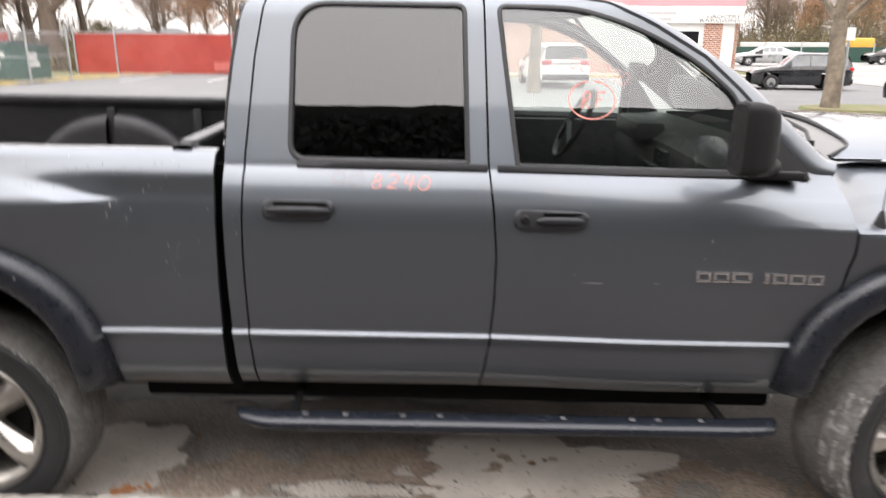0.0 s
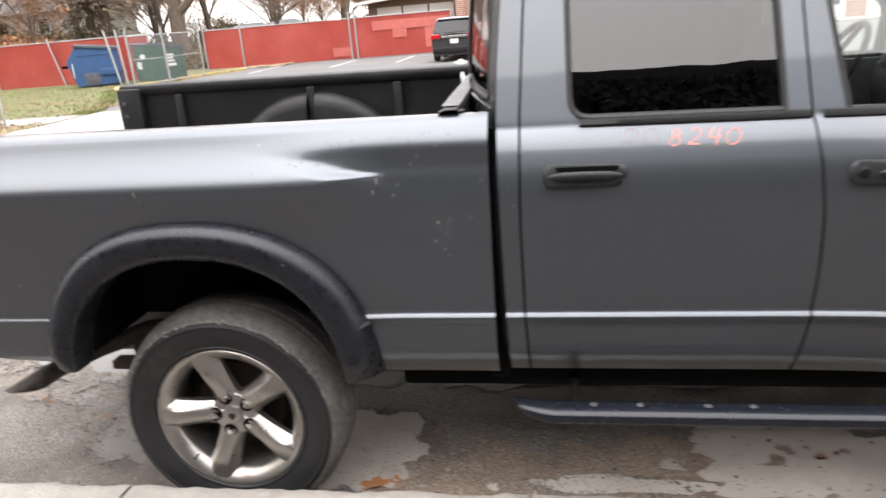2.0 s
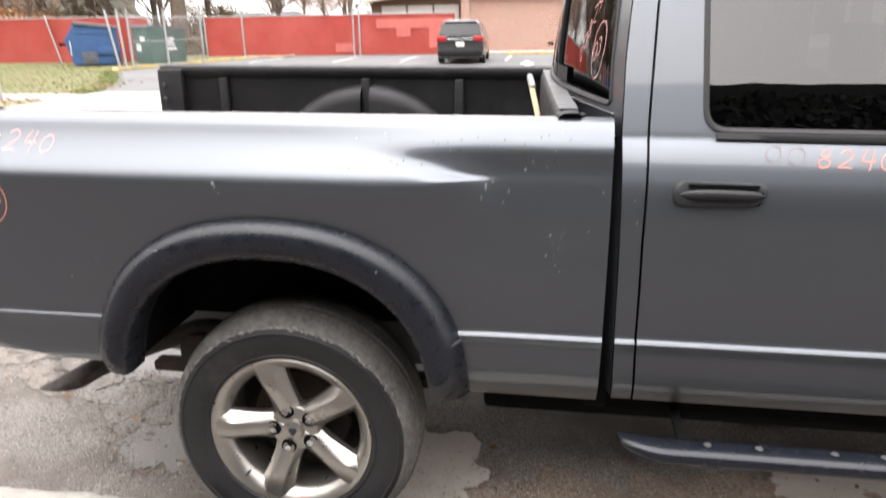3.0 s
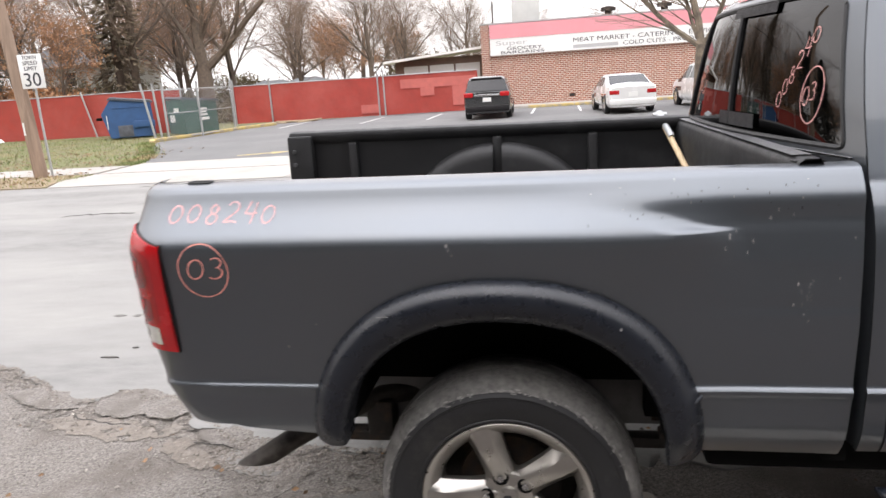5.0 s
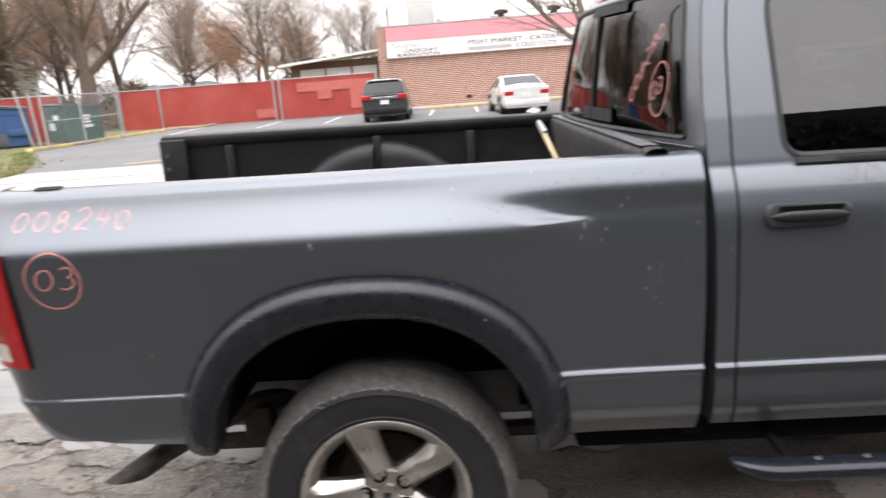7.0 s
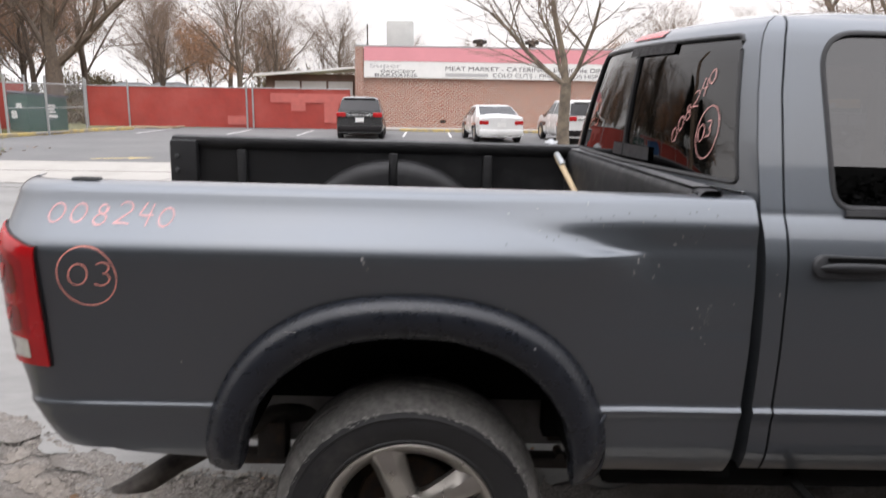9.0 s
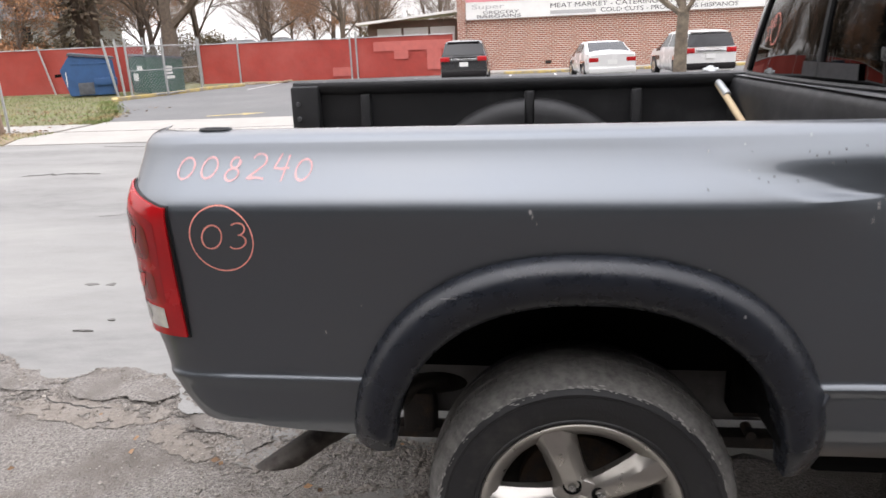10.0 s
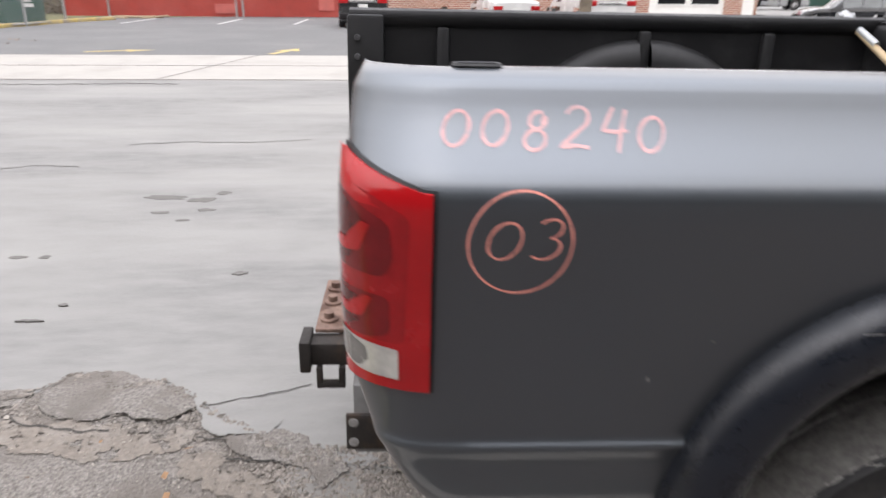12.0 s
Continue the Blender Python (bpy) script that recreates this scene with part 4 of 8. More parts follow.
# grey patch draws the shade in the reversing bulb's bowl
part("reverse_bulb", lens_patch([(-0.200, 0.995), (-0.165, 0.972), (-0.125, 0.964), (-0.108, 0.985), (-0.112, 1.010), (-0.150, 1.022), (-0.200, 1.024)], [0.006, 0.012, 0.012, 0.008, 0.008, 0.01, 0.004], 0.0012), REVERSE_DARK, lamp, "grey patch painted as the shaded reversing bulb bowl")


# ---- wheel-arch flares
def flare(cx, front=False):
    bm = bmesh.new()
    rows, n = [], 56
    for i in range(n + 1):
        t = i / n
        xo, zo = arch_at(t, cx + 0.006, 0.598, 1.170, 0.60)
        xi, zi = arch_at(t, cx + 0.006, 0.484, 1.048, 0.60, 2.25)
        ring = []
        for f, y in ((0.0, 0.012), (0.02, -0.018), (0.14, -0.048), (0.34, -0.072), (0.62, -0.083), (0.86, -0.078), (0.97, -0.066), (1.0, -0.052), (1.0, 0.0), (0.98, 0.06)):
            x, z = xo + (xi - xo) * f, zo + (zi - zo) * f
            foot = min(1.0, min(t, 1 - t) / 0.05)
            yy = (y_door(x, z) if front else y_bed(x, z)) * (1 - f) + y * (0.62 + 0.38 * foot)
            ring.append(bm.verts.new((x, yy, max(z, 0.640 if t < 0.5 else 0.598))))
        rows.append(ring)
    for a, b in zip(rows, rows[1:]):
        for k in range(len(a) - 1):
            bm.faces.new((a[k], b[k], b[k + 1], a[k + 1]))
    return bm


part("rear_flare", flare(REAR_X), FLARE, truck, "satin black plastic fender flare with scuffs")
bm = tube(bmesh.new(), [(0.560, -0.052, 0.797), (0.580, -0.046, 0.800), (0.606, -0.012, 0.808)], [0.002, 0.007, 0.007], 8)
part("flare_crease", bm, FLARE, truck)
part("front_flare", flare(FRONT_X, True), FLARE, truck, "satin black plastic fender flare with scuffs")


# wheel houses: black tubs over the wheels, their shade put into the colour
def wheel_house(cx):
    bm = bmesh.new()
    rows = []
    for i in range(25):
        x, z = arch_at(i / 24, cx, 0.485, 1.085, 0.66)
        rows.append([bm.verts.new((x, y, z)) for y in (-0.02, 0.10, 0.25, 0.42)])
    for a, b in zip(rows, rows[1:]):
        for k in range(3):
            bm.faces.new((a[k], b[k], b[k + 1], a[k + 1]))
    return bm


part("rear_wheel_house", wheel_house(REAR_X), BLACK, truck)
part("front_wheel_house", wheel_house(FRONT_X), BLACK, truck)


# ---- wheels
def wheel(cx, hub_z, y, flat=0.0):
    w = part("wheel", lathe(bmesh.new(), [(0.268, 0.030), (0.275, 0.022), (0.278, 0.006), (0.274, 0.002), (0.266, 0.004), (0.250, 0.016), (0.232, 0.032), (0.224, 0.050), (0.224, 0.12), (0.226, 0.20), (0.252, 0.235)], 72),
             ALLOY, truck, "scuffed five-spoke alloy wheel")
    w.location = (cx, y, hub_z)
    bm = bmesh.new()
    prof = [(0.268, 0.012), (0.280, 0.004), (0.284, -0.002), (0.290, -0.003), (0.293, 0.000), (0.318, -0.009), (0.345, -0.013), (0.364, -0.011), (0.367, -0.014), (0.372, -0.0135), (0.375, -0.009), (0.385, -0.004)]
    lathe(bm, prof, 96)
    lathe(bm, [(0.272, 0.26), (0.32, 0.275), (0.39, 0.265), (0.404, 0.255)], 64)
    if flat:
        for v in bm.verts:
            if v.co.z < -0.27:
                k = (-v.co.z - 0.27) / 0.15
                v.co.z = -0.27 + (v.co.z + 0.27) * (1 - 0.22 * flat)
                v.co.y -= 0.03 * flat * k * (1 if v.co.y < 0.1 else -1)
    tyre = part("tyre", bm, TYRE, w, "worn black tyre sidewall with scuffed dust")
    bm = bmesh.new()
    lathe(bm, [(0.385, -0.004), (0.389, -0.003), (0.396, 0.004), (0.402, 0.012), (0.408, 0.018), (0.414, 0.035), (0.421, 0.065), (0.4235, 0.095), (0.416, 0.098), (0.416, 0.106), (0.424, 0.109), (0.425, 0.165), (0.4165, 0.168),
               (0.4165, 0.176), (0.4235, 0.179), (0.420, 0.21), (0.412, 0.24), (0.404, 0.255)], 120)
    for v in bm.verts:
        if flat and v.co.z < -0.27:
            v.co.z = -0.27 + (v.co.z + 0.27) * (1 - 0.22 * flat)
    part("tread", bm, TREAD, tyre, "dry dusty tread")
    bm = bmesh.new()
    for k in range(72):
        a = 2 * math.pi * k / 72
        for y0, y1, tw in ((0.070, 0.094, -0.006), (0.112, 0.160, 0.008)):
            r = 0.4145 if y0 < 0.03 else 0.4225
            m = Matrix.Rotation(-a, 4, "Y") @ Matrix.Translation((r, (y0 + y1) / 2, tw)) @ Matrix.Rotation(0.12 if y0 < 0.03 else 0, 4, "Z") @ Matrix.Diagonal((0.005, y1 - y0, 0.026, 1))
            if flat and (m.translation.z < -0.33):
                continue
            bmesh.ops.create_cube(bm, size=1, matrix=m)
    part("tread_block", bm, TREAD, tyre)
    # pale scuffs along the shoulder
    verts, faces = [], []
    wear = random.Random(41)
    for k in range(150):
        a, r = radians(wear.uniform(15, 200)), 0.386 + wear.gauss(0, 0.0035)
        span, high = wear.uniform(0.004, 0.022), wear.uniform(0.0006, 0.0022)
        o = len(verts)
        for da, dr in ((-span, -high), (span, -high * wear.uniform(0, 1)), (span, high), (-span, high * wear.uniform(0, 1))):
            rr = r + dr
            verts.append((rr * math.cos(a + da), lerp_table([(0.375, -0.009), (0.385, -0.004), (0.389, -0.003), (0.396, 0.004), (0.402, 0.012)], rr) - 0.0012, rr * math.sin(a + da)))
        faces.append((o, o + 1, o + 2, o + 3))
    me = bpy.data.meshes.new("tyre_scuff")
    me.from_pydata(verts, [], faces)
    marks = finish(new("tyre_scuff", me), SCUFF_PALE, False)
    marks.parent = tyre
    tagged(marks, kind="stuff")
    if flat:
        face = [(0.385, -0.0055), (0.396, 0.002), (0.408, 0.016), (0.4155, 0.035), (0.4225, 0.065), (0.425, 0.092)]
        for seed, a0, a1 in ((3.0, 176, 212), (9.0, 150, 172)):
            bm = sheet(lambda a, v: (lambda r, y: (r * math.cos(radians(a)), y - 0.001, r * math.sin(radians(a))))(lerp_table([(k, f[0]) for k, f in enumerate(face)], v) + 0.002, lerp_table([(k, f[1]) for k, f in enumerate(face)], v)),
                       steps(a0, a1, 60), steps(0, 5, 30), lambda a, v: wobble(a * 0.05, v * 0.55, 1.6, seed) < 0.12 or min(a - a0, a1 - a) < 2.5 * abs(wobble(a, v, 1.0, 5.0)))
            part("dried_mud", bm, MUD, tyre, "pale cracked dried mud")
    # rim lip ring and the dark barrel behind the spokes
    part("barrel", lathe(bmesh.new(), [(0.246, 0.10), (0.240, 0.18), (0.05, 0.185)], 48), DARK_METAL, w, "dark sooty rim barrel")
    part("brake_disc", lathe(bmesh.new(), [(0.02, 0.130), (0.165, 0.130), (0.170, 0.136), (0.170, 0.15)], 48), DARK_METAL, w, "rusty brake disc")
    for k in range(5):
        a = math.radians(108 + 72 * k)
        bm = bmesh.new()
        rows = []
        # a flat face with a steep facet on either side
        for r, half, yc, rise in ((0.020, 0.016, 0.042, 0.000), (0.045, 0.033, 0.041, 0.000), (0.078, 0.050, 0.039, 0.001), (0.110, 0.048, 0.034, 0.004), (0.160, 0.051, 0.025, 0.008), (0.205, 0.056, 0.018, 0.010), (0.235, 0.062, 0.016, 0.006), (0.262, 0.064, 0.010, 0.001)):
            row = []
            for f, dy in ((-1.0, 0.045), (-0.96, 0.016 + rise), (-0.70, 0.007), (-0.44, -rise), (-0.38, -rise - 0.001), (0.38, -rise - 0.001), (0.44, -rise), (0.70, 0.007), (0.96, 0.016 + rise), (1.0, 0.045)):
                row.append(bm.verts.new((r, yc + dy, f * half)))
            rows.append(row)
        for p, q in zip(rows, rows[1:]):
            for j in range(9):
                bm.faces.new((p[j], q[j], q[j + 1], p[j + 1]))
        bmesh.ops.transform(bm, matrix=Matrix.Rotation(-a, 4, "Y"), verts=bm.verts)
        part("spoke", bm, ALLOY, w, sharp=28)
    part("hub_plate", lathe(bmesh.new(), [(0.001, 0.046), (0.060, 0.043), (0.080, 0.046), (0.088, 0.056), (0.09, 0.09)], 40), ALLOY, w)
    cap = part("centre_cap", lathe(bmesh.new(), [(0.0005, 0.026), (0.024, 0.027), (0.032, 0.030), (0.036, 0.038), (0.037, 0.05)], 32), ALLOY, w, "worn alloy centre cap")
    part("cap_emblem", boxes((-0.013, 0.013, 0.0242, 0.028, -0.006, 0.011), (-0.007, 0.007, 0.0242, 0.028, -0.014, -0.006), bevel=0.004), GREY_PLASTIC, cap)
    for k in range(5):
        a = math.radians(108 + 72 * k)
        c = Vector((0.0699 * math.cos(a), 0, 0.0699 * math.sin(a)))
        bm = bmesh.new()
        lathe(bm, [(0.0262, 0.042), (0.0252, 0.036), (0.0225, 0.0350), (0.0205, 0.0385), (0.0005, 0.0385)], 24)
        ring = part("nut_seat", bm, BLACK, w)
        ring.location = c
        bm = bmesh.new()
        bmesh.ops.create_cone(bm, cap_ends=True, segments=6, radius1=0.0135, radius2=0.0115, depth=0.012, matrix=Matrix.Translation((0, 0.0335, 0)) @ Matrix.Rotation(math.pi / 2, 4, "X"))
        nut = part("lug_nut", bm, CHROME, w, sharp=25)
        nut.location = c
    bm = bmesh.new()
    rod(bm, (-0.165, 0.035, -0.17), (-0.173, 0.012, -0.178), 0.006, 0.005, 8)
    part("valve_stem", bm, SEAL, w)
    return w


rear_wheel = wheel(REAR_X + 0.010, HUB_Z - 0.006, 0.030)
front_wheel = wheel(FRONT_X + 0.055, 0.44, 0.045, 1.0)
front_wheel.rotation_euler = (0, 0, radians(17))
part("axle", rod(bmesh.new(), (REAR_X, 0.25, 0.42), (REAR_X, 1.75, 0.42), 0.045, None, 14), DARK_METAL, truck)
part("differential", lathe(bmesh.new(), [(0.02, -0.16), (0.11, -0.12), (0.15, 0.0), (0.11, 0.12), (0.02, 0.16)], 20, "x", (REAR_X, 1.0, 0.42)), DARK_METAL, truck)
far = 1.63
for cx in (REAR_X, FRONT_X):
    bm = bmesh.new()
    lathe(bm, [(0.20, 0.30), (0.262, 0.28), (0.33, 0.30), (0.40, 0.27), (0.424, 0.20), (0.424, 0.08), (0.40, 0.02), (0.33, 0.0), (0.25, 0.02), (0.2, 0.05)], 48)
    t = part("far_tyre", bm, TYRE, truck)
    t.location = (skew(cx, far), far, 0.425 if cx < 1 else 0.46)

# ---- the open bed: floor, far side, front wall
FAR = 1.86
part("bed_floor", boxes((-1.08, -0.502, 0.16, 0.46, 0.90, 0.93), (0.542, 0.86, 0.16, 0.46, 0.90, 0.93), (-1.08, 0.86, 0.46, 1.80, 0.90, 0.93)), LINER, truck)
ribs = [(0.10 + 0.105 * k) for k in range(3, 16)]
part("floor_rib", boxes(*[(-1.07, 0.80, 0.14 + y, 0.18 + y, 0.93, 0.945) for y in ribs]), LINER, truck)
bm = bmesh.new()
us = steps(-1.235, 0.86, 40)
prof = [(0.0, 0.92), (0.0, 1.32), (-0.006, 1.418), (-0.022, 1.432), (-0.028, 1.462), (-0.020, 1.477), (0.03, 1.484), (0.075, 1.480), (0.10, 1.44), (0.115, 1.28), (0.10, 0.60)]
grid = [[bm.verts.new((skew(u, FAR) + 0.07, FAR - 0.06 + dy, z)) for dy, z in prof] for u in us]
for a, b in zip(grid, grid[1:]):
    for k in range(len(prof) - 1):
        bm.faces.new((a[k], b[k], b[k + 1], a[k + 1]))
bm.faces.new(grid[0])
far_side = part("far_bed_side", bm, LINER, truck, "scuffed black plastic liner over the far bed side")
for x in (-0.882, -0.103, 0.386):
    bm = bmesh.new()
    box(bm, skew(x, FAR) + 0.045, skew(x, FAR) + 0.095, FAR - 0.095, FAR - 0.055, 0.93, 1.42, 0.012)
    part("liner_rib", bm, LINER, far_side)
part("end_plate", boxes((skew(-1.235, FAR) + 0.062, skew(-1.235, FAR) + 0.20, FAR - 0.11, FAR - 0.05, 0.93, 1.462), bevel=0.012), LINER, far_side)
for z in (1.31, 1.38):
    b = part("liner_bolt", lathe(bmesh.new(), [(0.001, -0.008), (0.010, -0.007), (0.012, 0.0)], 12), DUST, far_side)
    b.location = (skew(-1.195, FAR) + 0.06, FAR - 0.112, z)
# wheel tub moulded into the liner on both sides of its middle rib
for x0, x1 in ((-0.56, -0.125), (-0.08, 0.36)):
    bm = bmesh.new()
    rows = []
    for i in range(19):
        x = x0 + (x1 - x0) * i / 18
        z = 0.93 + 0.425 * max(0.0, 1 - ((x + 0.10) / 0.50) ** 2) ** 0.5
        rows.append([bm.verts.new((skew(x, FAR) + 0.07, y, zz)) for y, zz in ((FAR - 0.058, z + 0.034), (FAR - 0.075, z + 0.030), (FAR - 0.10, z + 0.014), (FAR - 0.118, z - 0.015), (FAR - 0.128, z - 0.05), (FAR - 0.132, 0.93))])
    for a, b in zip(rows, rows[1:]):
        for k in range(5):
            bm.faces.new((a[k], b[k], b[k + 1], a[k + 1]))
    tub = part("wheel_tub", bm, LINER, far_side)
bm = bmesh.new()
us = steps(0.10, FAR - 0.06, 12)
prof = [(0.862, 0.93), (0.862, 1.38), (0.864, 1.435), (0.870, 1.455), (0.885, 1.465), (0.925, 1.466), (0.932, 1.458), (0.934, 0.60)]
grid = [[bm.verts.new((skew(x, u), u, z)) for x, z in prof] for u in us]
for a, b in zip(grid, grid[1:]):
    for k in range(len(prof) - 1):
        bm.faces.new((a[k], b[k], b[k + 1], a[k + 1]))
front_wall = part("bed_front_wall", bm, LINER, truck, "black lined front wall of the bed")
# lighter grey strip laid on as the light that the wall's top catches
bm = sheet(lambda u, y: (skew(0.872 + 0.056 * u, y), y, 1.4695), [0, 1], steps(0.172, FAR - 0.075, 14), None, 0.002)
part("wall_cap", bm, material("wall_top_sheen", (0.115, 0.115, 0.118), 0.45, 0.0, 0.2, 14.0), front_wall, "lighter grey strip painted as light along the wall's top")
part("bed_cap", boxes((0.86, 0.94, 0.125, 0.17, 1.452, 1.459), bevel=0.003), LINER, truck)

# underside: frame rails, drop behind the cab, exhaust, hitch
for y in (0.42, 1.45):
    part("frame_rail", boxes((-1.15, 4.2, y, y + 0.075, 0.495, 0.684), bevel=0.006), FRAME, truck, "dusty grey steel frame rail")
bm = bmesh.new()
rows = []
for i in range(25):
    x, z = arch_at(i / 24, REAR_X, 0.52, 1.13, 0.92)
    rows.append([bm.verts.new(v) for v in ((x, 0.155, z), (x, 0.40, z), (x, 0.44, z - 0.03), (x, 0.46, max(0.925, z - 0.08)), (x, 0.46, 0.925))])
for a, b in zip(rows, rows[1:]):
    for k in range(4):
        bm.faces.new((a[k], b[k], b[k + 1], a[k + 1]))
part("near_wheel_tub", bm, LINER, truck)
# plain black block and plates stand in for shade under bed and arches
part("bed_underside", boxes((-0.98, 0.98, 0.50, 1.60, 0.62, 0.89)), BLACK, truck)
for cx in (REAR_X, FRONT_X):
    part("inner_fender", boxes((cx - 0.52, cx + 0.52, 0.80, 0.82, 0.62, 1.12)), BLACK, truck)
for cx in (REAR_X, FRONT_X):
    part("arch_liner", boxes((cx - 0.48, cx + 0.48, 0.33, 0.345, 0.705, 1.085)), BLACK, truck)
part("leaf_spring", boxes((-0.62, 0.66, 0.355, 0.418, 0.435, 0.475), bevel=0.006), DARK_METAL, truck)
part("cross_member", boxes((0.52, 0.64, 0.40, 1.5, 0.52, 0.60)), DARK_METAL, truck)
part("cross_member", boxes((-0.75, -0.66, 0.42, 1.5, 0.54, 0.62)), DARK_METAL, truck)
# underbody boxes in black, the shade below the floor put into their colour
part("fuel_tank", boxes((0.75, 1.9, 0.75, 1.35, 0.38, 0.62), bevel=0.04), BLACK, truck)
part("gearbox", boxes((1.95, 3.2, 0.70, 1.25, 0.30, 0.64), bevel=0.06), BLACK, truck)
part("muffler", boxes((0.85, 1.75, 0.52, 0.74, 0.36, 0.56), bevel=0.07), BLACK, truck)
# added block keeps light from the far side off the ground
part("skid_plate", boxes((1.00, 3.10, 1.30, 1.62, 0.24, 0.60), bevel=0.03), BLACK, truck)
# black box added behind the sills as the shade below the doors
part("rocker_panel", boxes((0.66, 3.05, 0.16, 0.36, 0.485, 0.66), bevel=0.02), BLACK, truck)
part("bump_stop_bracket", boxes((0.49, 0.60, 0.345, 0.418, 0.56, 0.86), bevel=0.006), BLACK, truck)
part("spring_hanger", boxes((-0.50, -0.40, 0.34, 0.44, 0.46, 0.60), bevel=0.012), DARK_METAL, truck, "rusty spring hanger")
part("hanger_bolt", rod(bmesh.new(), (0.555, 0.40, 0.49), (0.555, 0.335, 0.49), 0.016, None, 8), DARK_METAL, truck)
bm = bmesh.new()
tube(bm, [(-0.30, 0.46, 0.60), (-0.45, 0.40, 0.60), (-0.60, 0.27, 0.575), (-0.72, 0.18, 0.535), (-0.815, 0.119, 0.487)], 0.037, 18)
# the tip is cut level
axis = Vector((-0.125, -0.080, -0.063)).normalized()
tip = [v for v in bm.verts if (v.co - Vector((-0.815, 0.119, 0.487))).length < 0.045]
for v in tip:
    v.co += axis * ((0.478 - v.co.z) / axis.z) * 0.7
mouth = [Vector((-0.815, 0.119, 0.487)) + (v.co - Vector((-0.815, 0.119, 0.487))) * 0.86 + axis * 0.002 for v in tip]
exhaust = part("exhaust_pipe", bm, PIPE, truck, "rusty angled exhaust tailpipe")
# black face over the pipe's end draws the shade inside
bm = bmesh.new()
bm.faces.new([bm.verts.new(p) for p in mouth])
part("pipe_mouth", bm, BLACK, exhaust)
hitch = part("bumper_bracket", boxes((-1.19, -0.98, 0.52, 0.60, 0.705, 0.775), bevel=0.006), DARK_METAL, truck, "bare bumper bracket with rusty bolts")
part("bracket_plate", boxes((-1.245, -1.00, 0.51, 0.82, 0.775, 0.787), bevel=0.004), RUSTED, hitch, "flat rusty bracket plate")
for k, y in enumerate((0.56, 0.66, 0.75)):
    b = part("bolt", lathe(bmesh.new(), [(0.001, 0.022), (0.012, 0.022), (0.013, 0.008), (0.022, 0.006), (0.023, 0.0)], 10, "z"), RUSTED, hitch, "rusty bolt")
    b.location = (-1.215, y, 0.787)
hook = part("bracket_hook", boxes((-1.262, -1.12, 0.46, 0.52, 0.715, 0.772), (-1.275, -1.25, 0.44, 0.53, 0.705, 0.785), bevel=0.004), DARK_METAL, hitch)
part("hook_loop", boxes((-1.238, -1.224, 0.45, 0.47, 0.672, 0.714), (-1.185, -1.17, 0.45, 0.47, 0.672, 0.714), (-1.238, -1.17, 0.45, 0.47, 0.658, 0.674), bevel=0.003), DARK_METAL, hook)
part("lower_bracket", boxes((-1.162, -1.02, 0.35, 0.362, 0.555, 0.648), bevel=0.003), DARK_METAL, truck, "black steel bracket with two holes")
for z in (0.576, 0.628):
    b = part("bracket_hole", lathe(bmesh.new(), [(0.0005, -0.002), (0.010, -0.002), (0.013, 0.001)], 12), CHIP, truck)
    b.location = (-1.145, 0.35, z)

# ---- cab: rear corner, doors, fender
SEAM_REAR = [(0.5, 1.128), (0.62, 1.122), (0.80, 1.113), (1.12, 1.108), (1.44, 1.112), (1.75, 1.128), (1.92, 1.150), (2.0, 1.175)]
SEAM_B = [(0.5, 1.917), (0.62, 1.933), (0.78, 1.958), (0.95, 1.970), (1.12, 1.972), (1.28, 1.958), (1.42, 1.940), (1.92, 1.918), (2.0, 1.912)]
SEAM_FRONT = [(0.5, 2.99), (0.62, 3.02), (0.80, 3.077), (0.96, 3.125), (1.17, 3.146), (1.27, 3.137), (1.36, 3.128), (1.44, 3.113), (1.50, 3.10)]
CAB_REAR = [(0.5, 1.060), (0.80, 1.050), (1.42, 1.038), (1.60, 1.042), (1.74, 1.053), (1.88, 1.070), (1.93, 1.083), (1.965, 1.105), (1.99, 1.145)]
DOOR_TOP = [(1.90, 1.990), (2.15, 1.985), (2.35, 1.958), (2.50, 1.892), (2.68, 1.785), (2.80, 1.675), (2.90, 1.565), (2.97, 1.475), (3.02, 1.428), (3.05, 1.410), (3.112, 1.402), (3.2, 1.40)]
zs_low = sorted(set([round(v, 4) for v in steps(0.605, 1.40, 54)] + [0.808, 0.816, 0.821, 0.829, 0.840] + [round(v, 4) for v in steps(1.25, 1.40, 30)]))
zs_up = [round(v, 4) for v in steps(1.40, 1.99, 50)][1:]

REAR_WIN = rounded([(1.264, 1.424), (1.868, 1.421), (1.848, 1.938), (1.258, 1.938)], [0.060, 0.012, 0.03, 0.125], 8)
FRONT_WIN = rounded([(2.040, 1.414), (2.805, 1.406), (2.795, 1.640), (2.640, 1.775), (2.430, 1.880), (2.24, 1.934), (1.968, 1.938)], [0.012, 0.02, 0.06, 0.12, 0.10, 0.08, 0.03], 6)


